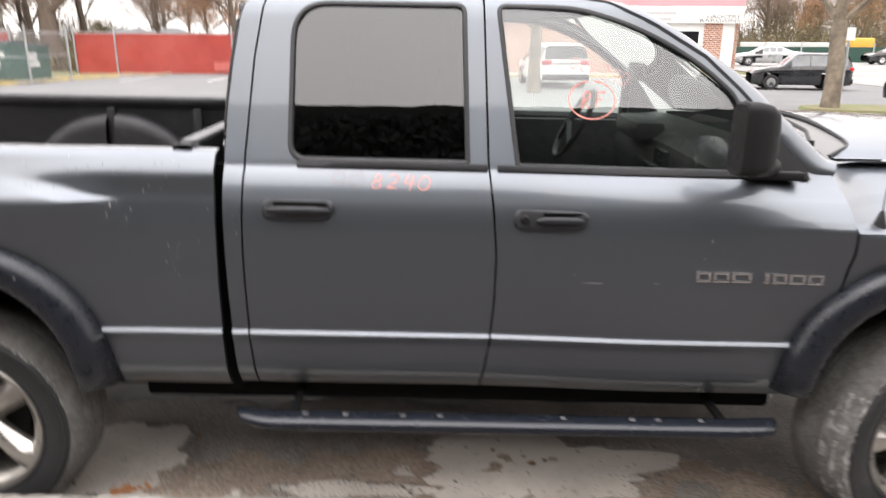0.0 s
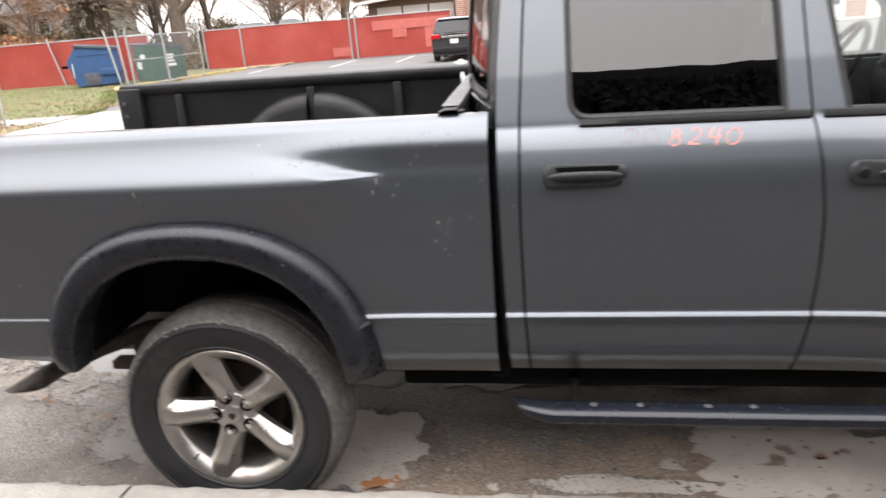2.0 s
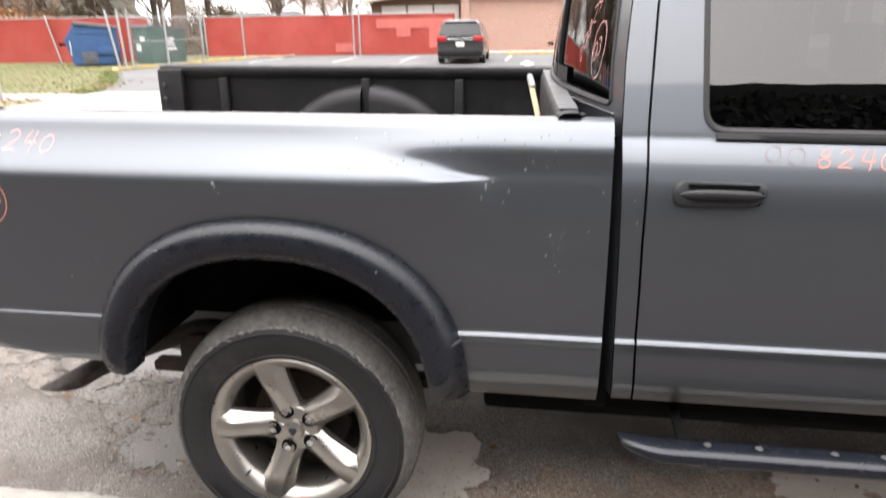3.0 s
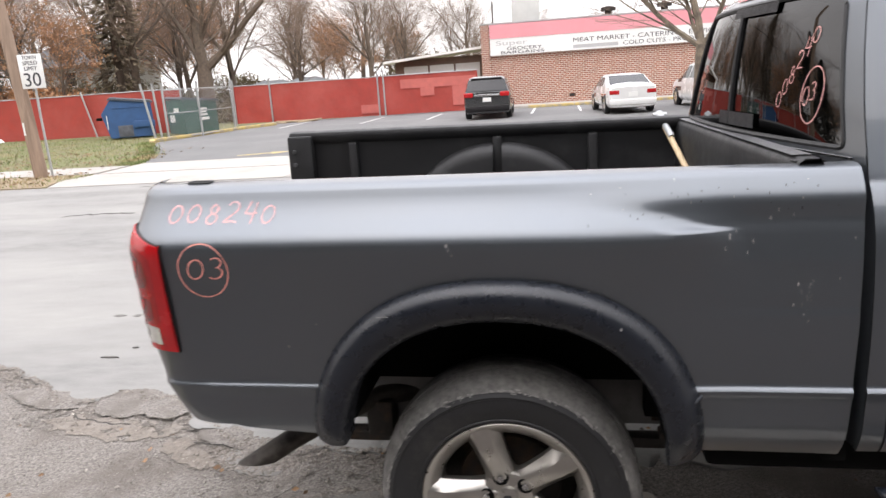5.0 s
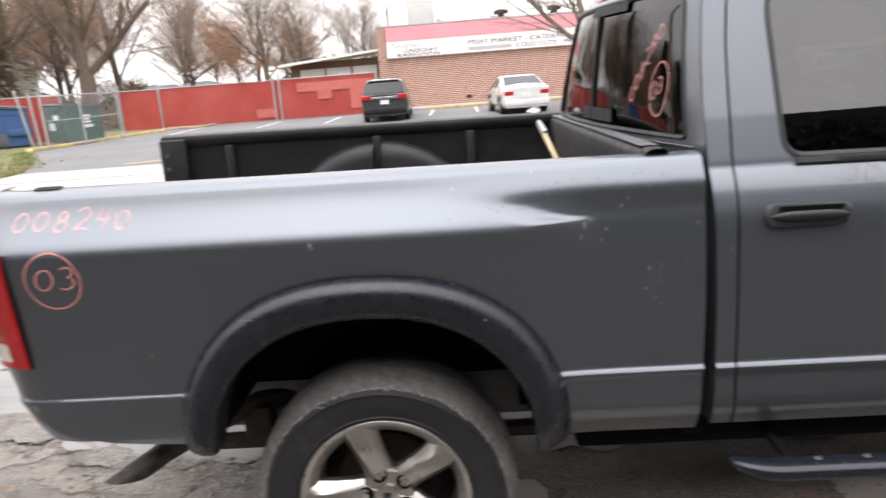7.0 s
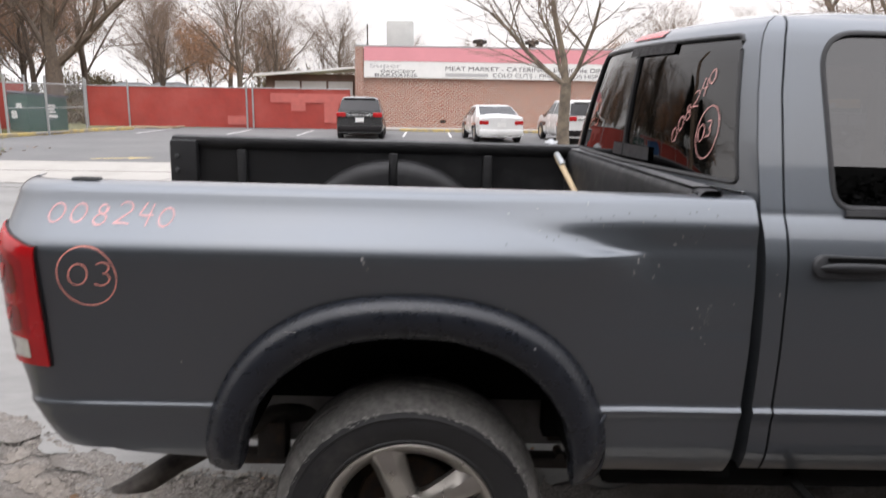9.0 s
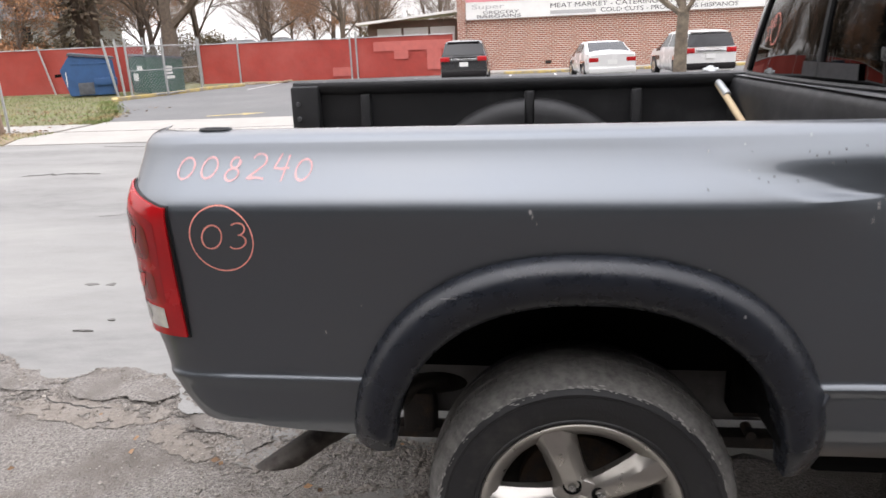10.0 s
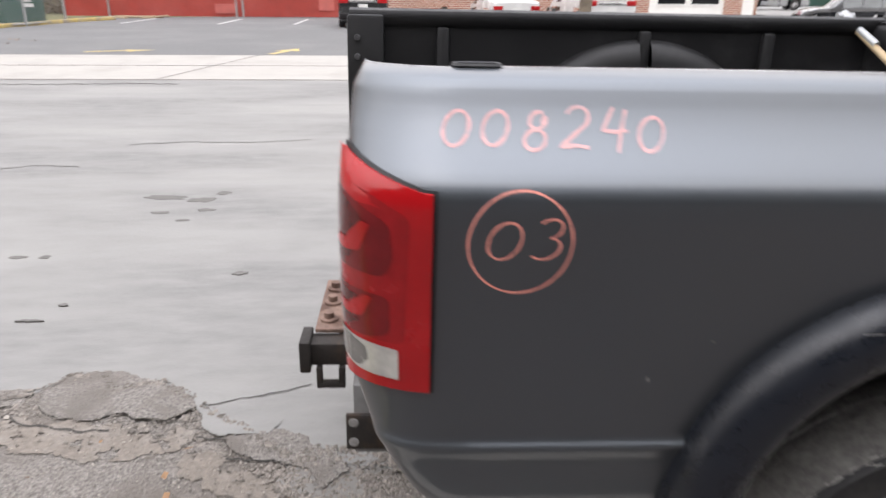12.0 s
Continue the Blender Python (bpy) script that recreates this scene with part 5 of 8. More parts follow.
def seam_sheet(left, right, zs, n, drop=None, gap=0.0035):
    def at(u, z):
        x = lerp_table(left, z) + gap + (lerp_table(right, z) - lerp_table(left, z) - 2 * gap) * u
        z = min(z, lerp_table(DOOR_TOP, x))
        return (x, y_door(x, z), z)

    def miss(u, z):
        x, _, _ = at(u, z)
        return drop(x, z) if drop else False
    bm = sheet(at, steps(0, 1, n), zs, miss, 0.0)
    bmesh.ops.remove_doubles(bm, verts=bm.verts, dist=0.0004)
    rim = [e for e in bm.edges if len(e.link_faces) == 1]
    made = bmesh.ops.extrude_edge_only(bm, edges=rim)["geom"]
    bmesh.ops.translate(bm, verts=[g for g in made if isinstance(g, bmesh.types.BMVert)], vec=(0, 0.022, 0))
    return bm


corner = part("cab_corner", seam_sheet(CAB_REAR, SEAM_REAR, zs_low + zs_up, 6), PAINT, truck)
rear_door = part("rear_door", seam_sheet(SEAM_REAR, SEAM_B, zs_low + zs_up, 74, lambda x, z: inside(REAR_WIN, x, z)), PAINT, truck, "dark grey metallic rear door")
front_door = part("front_door", seam_sheet(SEAM_B, SEAM_FRONT, zs_low + zs_up, 100, lambda x, z: inside(FRONT_WIN, x, z) or
                                           arch(x, z, FRONT_X, 0.52, 1.10, 0.56) and abs(x - FRONT_X) < 0.52), PAINT, truck, "dark grey metallic front door")


def window(door, poly, mat, label, sag=0.012):
    d = dense(poly, 0.03)
    bm = bmesh.new()
    # trim band following the opening
    n = len(d)
    cx, cz = sum(p[0] for p in d) / n, sum(p[1] for p in d) / n
    rows = []
    for i, (x, z) in enumerate(d):
        a, b = Vector(d[i - 1]), Vector(d[(i + 1) % n])
        t = (b - a).normalized()
        out = Vector((t.y, -t.x))
        if out.dot(Vector((x - cx, z - cz))) < 0:
            out = -out
        row = []
        for f, dy in ((0.010, 0.003), (0.009, -0.003), (0.002, -0.005), (-0.005, -0.003), (-0.008, 0.006), (-0.008, 0.016)):
            xx, zz = x + out.x * f, z + out.y * f
            row.append(bm.verts.new((xx, y_door(xx, zz) + dy, zz)))
        rows.append(row)
    for i in range(n):
        a, b = rows[i], rows[(i + 1) % n]
        for k in range(5):
            bm.faces.new((a[k], b[k], b[k + 1], a[k + 1]))
    trim = part("window_seal", bm, SEAL, door, "black rubber window seal")
    bm = bmesh.new()
    vs = [bm.verts.new((x, 0.080 + (z - 1.40) * 0.40 + inset(cx, 1.60) + sag, z)) for x, z in d]
    bm.faces.new(vs)
    pane = part("window_pane", bm, mat, door, label, smooth=False, face=(0, -1, 0.4))
    pane.visible_shadow = False
    return pane


window(rear_door, REAR_WIN, TINT, "dark tinted window pane")
window(front_door, FRONT_WIN, GLASS, "clear window pane with chalk writing")

# belt moulding under both windows
bm = bmesh.new()
rows = []
for x in steps(1.29, 2.99, 50):
    z = 1.411 - 0.008 * (x - 1.29) / 1.7
    rows.append([bm.verts.new((x, y_door(x, z + dz) + dy, z + dz)) for dz, dy in ((0.010, 0.0), (0.008, -0.008), (-0.006, -0.010), (-0.011, -0.007), (-0.013, 0.002))])
for a, b in zip(rows, rows[1:]):
    if abs((a[0].co.x + b[0].co.x) / 2 - 1.945) < 0.018:
        continue
    for k in range(4):
        bm.faces.new((a[k], b[k], b[k + 1], a[k + 1]))
part("belt_moulding", bm, SEAL, truck)


def handle(door, x0, x1, zc, lock):
    half = (x1 - x0) / 2
    xc = (x0 + x1) / 2
    yb = y_door(xc, zc)
    bm = bmesh.new()
    outline = rounded([(x0, zc - 0.036), (x1 - 0.016, zc - 0.034), (x1, zc + 0.026), (x0 + 0.004, zc + 0.032)], [0.034, 0.042, 0.030, 0.034], 7)
    rows = []
    for f, dy in ((1.0, 0.002), (1.0, -0.008), (0.97, -0.013), (0.90, -0.015)):
        rows.append([bm.verts.new((xc + (x - xc) * f, y_door(x, z) + dy, zc + (z - zc) * (f - (1 - f)))) for x, z in outline])
    n = len(outline)
    for a, b in zip(rows, rows[1:]):
        for k in range(n):
            bm.faces.new((a[k], a[(k + 1) % n], b[(k + 1) % n], b[k]))
    bm.faces.new(rows[-1])
    h = part("door_handle", bm, GREY_PLASTIC, door, "grey plastic door handle")
    # a strap that swells in the middle, with the finger hollow showing above and below it
    lever0 = x0 + (0.072 if lock else 0.016)
    bm = bmesh.new()
    rows = []
    for i in range(19):
        t = i / 18
        x = lever0 + (x1 - 0.012 - lever0) * t
        f = min(1.0, 5 * t, 5 * (1 - t)) ** 0.5
        bow = math.sin(math.pi * t)
        ring = []
        for a in range(10):
            ang = 2 * math.pi * a / 10
            ring.append(bm.verts.new((x, yb - 0.016 - 0.010 * bow + 0.010 * f * math.cos(ang), zc - 0.004 + 0.004 * bow + 0.0135 * f * math.sin(ang))))
        rows.append(ring)
    for a, b in zip(rows, rows[1:]):
        for k in range(10):
            bm.faces.new((a[k], a[(k + 1) % 10], b[(k + 1) % 10], b[k]))
    part("lever", bm, GREY_PLASTIC, h)
    # raised black plates draw the hollow's shade
    for name, dz, half_h, near, far in (("recess", 0.0185, 0.0062, 0.030, 0.034), ("under_recess", -0.0235, 0.0062, 0.010, 0.026)):
        bm = bmesh.new()
        outline2 = rounded([(lever0 + near, zc + dz - half_h), (x1 - far, zc + dz - half_h), (x1 - far + 0.006, zc + dz + half_h), (lever0 + near - 0.006, zc + dz + half_h)], [0.005] * 4, 4)
        low = [bm.verts.new((x, yb - 0.010, z)) for x, z in outline2]
        top = [bm.verts.new((x, yb - 0.0162, z)) for x, z in outline2]
        bm.faces.new(top)
        for k in range(len(low)):
            q = (k + 1) % len(low)
            bm.faces.new((low[k], low[q], top[q], top[k]))
        part(name, bm, BLACK, h)
    if lock:
        k = part("key_cylinder", lathe(bmesh.new(), [(0.001, -0.021), (0.011, -0.021), (0.014, -0.018), (0.015, -0.012)], 20), PLASTIC, h)
        k.location = (x0 + 0.038, yb, zc)


handle(rear_door, 1.176, 1.428, 1.268, False)
handle(front_door, 2.024, 2.282, 1.250, True)

# front fender and hood
def fender_at(u, z):
    x0 = lerp_table(SEAM_FRONT, z) + 0.006
    x = x0 + (4.40 - x0) * u
    slope = lerp_table([(1.235, 0.0), (1.26, 0.085), (1.30, 0.145), (1.35, 0.195), (1.40, 0.24)], z)
    return (x, y_door(x, z) + slope * smoothstep(3.05, 3.32, x) + 0.25 * max(0, x - 4.1) ** 2, z)


def off_fender(u, z):
    x = fender_at(u, z)[0]
    return arch(x, z, FRONT_X, 0.52, 1.10, 0.58) and abs(x - FRONT_X) < 0.52


bm = sheet(fender_at, steps(0, 1, 60), zs_low, off_fender, 0.02)
fender = part("front_fender", bm, PAINT, truck, "grey metallic front fender")
bm = sheet(lambda x, v: (x, lerp_table([(0, 0.121), (1, 0.15), (2, 0.21), (3, 0.28), (4, 0.34)], v) + 0.24 * smoothstep(3.05, 3.32, x) * (1 - v / 4), 1.40 + lerp_table([(0, 0.0), (1, 0.028), (2, 0.038), (3, 0.038), (4, 0.034)], v) * (1 - 0.6 * smoothstep(3.12, 3.26, x)) - 0.02 * max(0, x - 3.6)),
           steps(3.120, 4.40, 36), steps(0, 4, 12))
part("fender_top", bm, PAINT, truck)
def hood_start(y):
    return 3.335 - 0.12 * min(1.0, max(0.0, (0.46 - y) / 0.12)) ** 2


def hood_at(u, y):
    x = hood_start(y) + (4.42 - hood_start(y)) * u
    return (x, y, 1.418 + 0.115 * max(0.0, math.sin(math.pi * (y - 0.34) / 1.28)) ** 0.6 - 0.03 * max(0, x - 3.5))


bm = sheet(hood_at, steps(0, 1, 20), steps(0.342, 1.62, 40))
part("hood", bm, PAINT, truck, "dark grey hood")
part("grille_block", boxes((4.30, 4.42, 0.20, 1.76, 0.6, 1.45), bevel=0.05), PLASTIC, truck)
# cowl colour is raised for dust and the sky it reflects
bm = sheet(lambda u, y: (3.10 + (hood_start(y) - 3.108) * u, y, 1.412 + 0.10 * max(0.0, math.sin(math.pi * (y - 0.30) / 1.36)) ** 0.6), steps(0, 1, 12), steps(0.27, 1.66, 40))
part("cowl_panel", bm, material("skylit_cowl_plastic", (0.150, 0.145, 0.138), 0.5, 0.0, 0.15, 8.0), truck, "dusty plastic cowl below the windscreen, reflected sky painted in pale")
part("hood_seal", tube(bmesh.new(), [(hood_start(y) - 0.004, y, 1.416 + 0.108 * max(0.0, math.sin(math.pi * (y - 0.32) / 1.32)) ** 0.6) for y in steps(0.335, 1.62, 40)], 0.007, 6), SEAL, truck)
bm = bmesh.new()
tube(bm, [(3.14, 0.34, 1.475), (3.17, 0.45, 1.51), (3.22, 0.95, 1.545)], 0.008, 6)
rod(bm, (3.135, 0.33, 1.42), (3.135, 0.33, 1.49), 0.016, 0.012, 10)
part("wiper_arm", bm, SEAL, truck)
bm = bmesh.new()
lathe(bm, [(0.026, 0.0), (0.022, 0.02), (0.012, 0.055), (0.006, 0.07)], 14, "z", (3.240, -0.005, 1.234))
tube(bm, [(3.240, -0.005, 1.297), (3.244, -0.002, 1.57), (3.250, 0.002, 1.97)], 0.0025, 6)
aerial = part("aerial", bm, SEAL, truck, "black radio aerial on the fender")

# pillars, roof, windscreen
bm = bmesh.new()
A_OUT = [(2.30, 2.000), (2.44, 1.948), (2.58, 1.872), (2.72, 1.775), (2.87, 1.667), (2.99, 1.572), (3.065, 1.487), (3.135, 1.432)]
rows = []
for i in range(36):
    t = i / 30
    x_in = 2.15 + (2.985 - 2.15) * t
    z_in = lerp_table(DOOR_TOP, x_in)
    k = min(t, 1.0) * 7
    j = min(6, int(k))
    xo = A_OUT[j][0] + (A_OUT[j + 1][0] - A_OUT[j][0]) * (k - j)
    zo = A_OUT[j][1] + (A_OUT[j + 1][1] - A_OUT[j][1]) * (k - j)
    y_in = y_door(x_in, z_in)
    p, q = Vector((x_in, y_in, z_in)), Vector((xo, y_in + 0.085, zo))
    grow_in = smoothstep(0.0, 0.35, t)
    q.z -= 0.022 * (1 - grow_in)
    mid = (p + q) / 2 + Vector((0.012, -0.022, 0.018)) * grow_in
    rows.append([bm.verts.new(v) for v in (p + Vector((-0.004, -0.003, -0.016)), p + Vector((0.002, -0.006, 0.002)), p * 0.5 + mid * 0.5 + Vector((0, -0.008, 0.006)), mid, mid * 0.5 + q * 0.5 + Vector((0.004, -0.004, 0.008)), q, q + Vector((0.02, 0.05, -0.012)))])
for a, b in zip(rows, rows[1:]):
    for k in range(6):
        bm.faces.new((a[k], b[k], b[k + 1], a[k + 1]))
part("a_pillar", bm, PAINT, truck)


# cab back: painted panel, three-piece tinted window, brake lamp
def cab_back(v, z):
    """v from 0 (near) to 1 (far), on the curved back of the cab."""
    edge = lerp_table(CAB_REAR, z)
    y_near = y_door(edge, z)
    y = y_near + (2 * MID - 2 * y_near) * v
    bow = (0.08 + 0.03 * max(0, z - 1.48)) * (1 - (2 * v - 1) ** 2)
    return (edge - bow - 0.105 * (y - y_near), y, z)


def roof_at(u, v):
    """u from 0 at the cab back to 1 at the windscreen, v from 0 at the near rail to 1 at the far one."""
    back_x, y, _ = cab_back(v, 1.99)
    x = back_x + (2.42 - back_x) * u
    rise = smoothstep(0.0, 0.30, x - back_x) ** 0.6
    front_drop = 0.16 * max(0, (x - 2.05) / 0.45) ** 2
    return (x, y, 1.990 + 0.052 * max(0.0, math.sin(math.pi * v)) ** 0.5 * rise - front_drop * (0.55 + 0.45 * math.sin(math.pi * v)))


part("roof", sheet(roof_at, [0, 0.02, 0.04, 0.07, 0.1, 0.14, 0.18, 0.22, 0.26] + steps(0.3, 1, 26), [0, 0.01, 0.025, 0.05, 0.09, 0.15, 0.25, 0.4, 0.6, 0.8, 0.9, 0.95, 1.0]), PAINT, truck)
bm = sheet(lambda u, v: (2.42 + 0.62 * u + 0.11 * math.sin(math.pi * v), 0.40 + 1.16 * v - 0.16 * (0.5 - v) * 2 * u, 1.94 - 0.465 * u), steps(0, 1, 12), steps(0, 1, 16))
screen = part("windscreen", bm, GLASS, truck, "clear windscreen", face=(1, 0, 1))
screen.visible_shadow = False
# far side of the cab: one shell with openings
def far_skin(u, z):
    x0 = cab_back(1.0, z)[0]
    x = x0 + (3.06 - x0) * u
    z = min(z, lerp_table(DOOR_TOP, max(1.95, x)))
    return (x, 2 * MID - y_door(min(x, 2.7), z), z)


bm = sheet(far_skin, steps(0, 1, 120), steps(0.60, 1.99, 90), lambda u, z: any(inside(w, far_skin(u, z)[0], z) for w in (REAR_WIN, FRONT_WIN)))
far_cab = part("far_cab_side", bm, PAINT, truck)
for poly in (REAR_WIN, FRONT_WIN):
    bm = bmesh.new()
    tube(bm, [(x, 2 * MID - y_door(min(x, 2.7), z), z) for x, z in dense(poly, 0.03)], 0.028, 6, True)
    part("far_window_frame", bm, INTERIOR, far_cab)
bm = bmesh.new()
bm.faces.new([bm.verts.new((x, 2 * MID - y_door(min(x, 2.7), z) + 0.004, z)) for x, z in dense(REAR_WIN, 0.03)])
part("far_tinted_pane", bm, TINT, far_cab, smooth=False, face=(0, 1, 0.4)).visible_shadow = False

bm = sheet(lambda x, z: (x, 2 * MID - y_door(2.6, z) , z), steps(3.05, 4.4, 20), steps(0.60, 1.45, 16), lambda x, z: arch(x, z, FRONT_X, 0.5, 1.1, 0.58) and abs(x - FRONT_X) < 0.5)
part("far_fender", bm, PAINT, truck)


W0, W1, Z0, Z1 = 0.052, 0.948, 1.478, 1.928


def back_patch(v0, v1, z0, z1, off, nv=10, nz=8):
    return sheet(lambda v, z: tuple(Vector(cab_back(v, z)) + Vector((off, 0, 0))), steps(v0, v1, nv), steps(z0, z1, nz))


part("cab_back_panel", sheet(cab_back, [0, 0.012, 0.03] + steps(W0, W1, 40) + [0.97, 0.988, 1.0], steps(0.62, Z0, 24) + steps(Z0, Z1, 12)[1:] + [1.94, 1.955, 1.965, 1.978, 1.99],
                             lambda v, z: W0 < v < W1 and Z0 < z < Z1), PAINT, truck, "grey cab back with dark lower panel")
for v0, v1, lab in ((W0, 0.50, "tinted rear window pane with pink crayon numbers"), (0.50, W1, "tinted side pane of the rear window")):
    p = part("rear_window_pane", back_patch(v0, v1, Z0, Z1, 0.008, 16, 12), TINT_BACK, truck, lab, face=(-1, 0, 0.2))
    p.visible_shadow = False
bm = bmesh.new()
loop = dense(rounded([(W0, Z0), (W1, Z0), (W1, Z1), (W0, Z1)], [0.02] * 4, 4), 0.03)
tube(bm, [Vector(cab_back(v, z)) + Vector((0.003, 0, 0)) for v, z in loop], 0.009, 6, True)
part("rear_window_seal", bm, SEAL, truck)
bm = bmesh.new()
tube(bm, [Vector(cab_back(0.505, z)) + Vector((0.004, 0, 0)) for z in steps(1.50, 1.90, 8)], 0.011, 6)
part("window_divider", bm, SEAL, truck)
bm = bmesh.new()
tube(bm, [Vector(cab_back(v, 1.455)) + Vector((-0.003, 0, 0)) for v in steps(0.03, 0.97, 30)], 0.0035, 5)
part("window_moulding", bm, CHROME, truck)
part("window_latch", back_patch(0.36, 0.57, 1.498, 1.548, -0.004, 8, 3), GREY_PLASTIC, truck, "brownish grey latch plate at the foot of the window")
part("sliding_track", back_patch(0.30, 0.57, 1.890, 1.926, -0.004, 8, 3), PLASTIC, truck, "grey strip at the top of the window")
bm = back_patch(0.40, 0.62, 1.956, 1.984, -0.006, 12, 4)
part("high_brake_lamp", bm, LAMP_RED, truck, "red and clear high brake lamp above the rear window")
# black box put between bed and cab as the gap's shade
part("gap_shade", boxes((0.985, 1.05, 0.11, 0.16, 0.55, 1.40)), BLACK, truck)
# black backing draws the shade in the door seams and behind the frames
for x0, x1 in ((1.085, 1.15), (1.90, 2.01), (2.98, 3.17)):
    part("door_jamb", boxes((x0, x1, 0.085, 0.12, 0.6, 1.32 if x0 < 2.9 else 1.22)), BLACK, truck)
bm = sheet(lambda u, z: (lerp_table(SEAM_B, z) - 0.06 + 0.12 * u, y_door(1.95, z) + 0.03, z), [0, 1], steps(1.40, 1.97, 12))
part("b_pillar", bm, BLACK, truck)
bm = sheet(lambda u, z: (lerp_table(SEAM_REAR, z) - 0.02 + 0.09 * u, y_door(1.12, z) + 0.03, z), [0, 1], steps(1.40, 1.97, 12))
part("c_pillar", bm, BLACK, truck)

# mirror on its black sail
sail = part("mirror_sail", boxes((2.80, 2.99, 0.035, 0.08, 1.39, 1.42), bevel=0.01), PLASTIC, front_door)
bm = bmesh.new()
vs = [bm.verts.new((x, y_door(x, z) + dy, z)) for dy in (-0.012, 0.01) for x, z in ((2.80, 1.405), (3.030, 1.386), (3.026, 1.416), (2.937, 1.508), (2.81, 1.64))]
bm.faces.new(vs[:5])
bm.faces.new(vs[5:])
for k in range(5):
    bm.faces.new((vs[k], vs[(k + 1) % 5], vs[5 + (k + 1) % 5], vs[5 + k]))
part("sail_panel", bm, PLASTIC, front_door)
bm = bmesh.new()
rows = []
outline = rounded([(-0.062, -0.108), (0.066, -0.118), (0.070, 0.108), (-0.056, 0.118)], [0.03, 0.035, 0.04, 0.035], 6)
for x, f, dy in ((2.688, 0.93, 0.0), (2.695, 1.0, 0.0), (2.728, 1.0, 0.002), (2.768, 0.93, 0.006), (2.798, 0.76, 0.012), (2.813, 0.45, 0.02)):
    rows.append([bm.verts.new((x, -0.115 + a * f + dy, 1.545 + c * f)) for a, c in outline])
n = len(outline)
for a, b in zip(rows, rows[1:]):
    for k in range(n):
        bm.faces.new((a[k], a[(k + 1) % n], b[(k + 1) % n], b[k]))
bm.faces.new(rows[0])
bm.faces.new(rows[-1])
mirror = part("side_mirror", bm, PLASTIC, front_door, "black plastic side mirror housing")
# the folded head turns its glass to the door window
bm = bmesh.new()
glass_rim = rounded([(2.704, -0.095), (2.824, -0.100), (2.828, 0.095), (2.706, 0.100)], [0.045, 0.045, 0.05, 0.05], 7)
front_ring = [bm.verts.new((x, -0.040 + 0.22 * c, 1.545 + c)) for x, c in glass_rim]
back_ring = [bm.verts.new((x, -0.050 + 0.10 * c, 1.545 + c)) for x, c in glass_rim]
bm.faces.new(front_ring)
for k in range(len(glass_rim)):
    q = (k + 1) % len(glass_rim)
    bm.faces.new((front_ring[k], back_ring[k], back_ring[q], front_ring[q]))
part("mirror_glass", bm, MIRROR, mirror, "mirror glass folded towards the window")
bm = bmesh.new()
tube(bm, [(2.76, -0.08, 1.455), (2.82, -0.01, 1.443), (2.88, 0.05, 1.436)], [0.035, 0.034, 0.03], 12)
part("mirror_arm", bm, PLASTIC, mirror)

# step bar with brackets and rivets: a tread with a rounded nose
STEP_SECTION = ((0.045, -0.006), (0.030, 0.008), (0.012, 0.0118), (-0.010, 0.0125), (-0.026, 0.0115), (-0.037, 0.0080), (-0.045, 0.0020), (-0.050, -0.006), (-0.052, -0.015), (-0.050, -0.024), (-0.044, -0.031), (-0.030, -0.036), (0.0, -0.037), (0.03, -0.032), (0.045, -0.020))
bm = bmesh.new()
rows = []
for x, f, dz in ((1.072, 0.20, 0.008), (1.080, 0.45, 0.008), (1.098, 0.66, 0.007), (1.125, 0.82, 0.005), (1.16, 0.93, 0.002), (1.20, 1.0, 0.0), (1.24, 1.0, 0.0), (2.80, 1.0, 0.0), (2.90, 1.0, 0.004), (2.945, 0.85, 0.006), (2.965, 0.5, 0.008), (2.97, 0.25, 0.008)):
    yc = -0.085 + 0.045 * (1 - f)
    rows.append([bm.verts.new((x, yc + f * dy, 0.548 + dz + f * z)) for dy, z in STEP_SECTION])
for a, b in zip(rows, rows[1:]):
    for k in range(len(STEP_SECTION)):
        bm.faces.new((a[k], a[(k + 1) % len(STEP_SECTION)], b[(k + 1) % len(STEP_SECTION)], b[k]))
bm.faces.new(rows[0])
bm.faces.new(rows[-1])
stepbar = part("step_bar", bm, STEP, truck, "black running board with worn rivets")
for x in (1.32, 1.46, 1.66, 1.79, 2.22, 2.46, 2.55, 2.70):
    r = part("rivet", lathe(bmesh.new(), [(0.001, 0.004), (0.009, 0.003), (0.012, 0.0)], 10, "z"), DUST, stepbar)
    r.location = (x, -0.088, 0.5625)
for x in (1.25, 2.78):
    part("step_bracket", boxes((x, x + 0.03, -0.04, 0.30, 0.522, 0.542), bevel=0.004), BLACK, stepbar)

# cabin: seats, dashboard, steering wheel
part("cabin_floor", boxes((1.10, 3.1, 0.12, 1.84, 0.62, 0.70)), INTERIOR, truck)
for x0, x1, y0 in ((1.15, 1.9, 0.11), (2.0, 2.95, 0.11), (1.15, 1.9, 1.80), (2.0, 2.95, 1.80)):
    part("inner_door_panel", boxes((x0, x1, y0, y0 + 0.04, 0.68, 1.40), bevel=0.01), INTERIOR, truck)
for y in (0.30, 1.12):
    part("seat_cushion", boxes((1.95, 2.45, y, y + 0.54, 0.70, 1.02), bevel=0.06), CLOTH, truck)
    bm = boxes((1.78, 1.96, y + 0.02, y + 0.52, 0.95, 1.52), bevel=0.06)
    part("seat_back", bm, CLOTH, truck)
    part("headrest", boxes((1.74, 1.84, y + 0.14, y + 0.40, 1.53, 1.70), bevel=0.04), CLOTH, truck)
part("rear_bench", boxes((1.18, 1.55, 0.2, 1.76, 0.70, 1.0), (1.12, 1.26, 0.2, 1.76, 0.95, 1.50), bevel=0.05), CLOTH, truck)
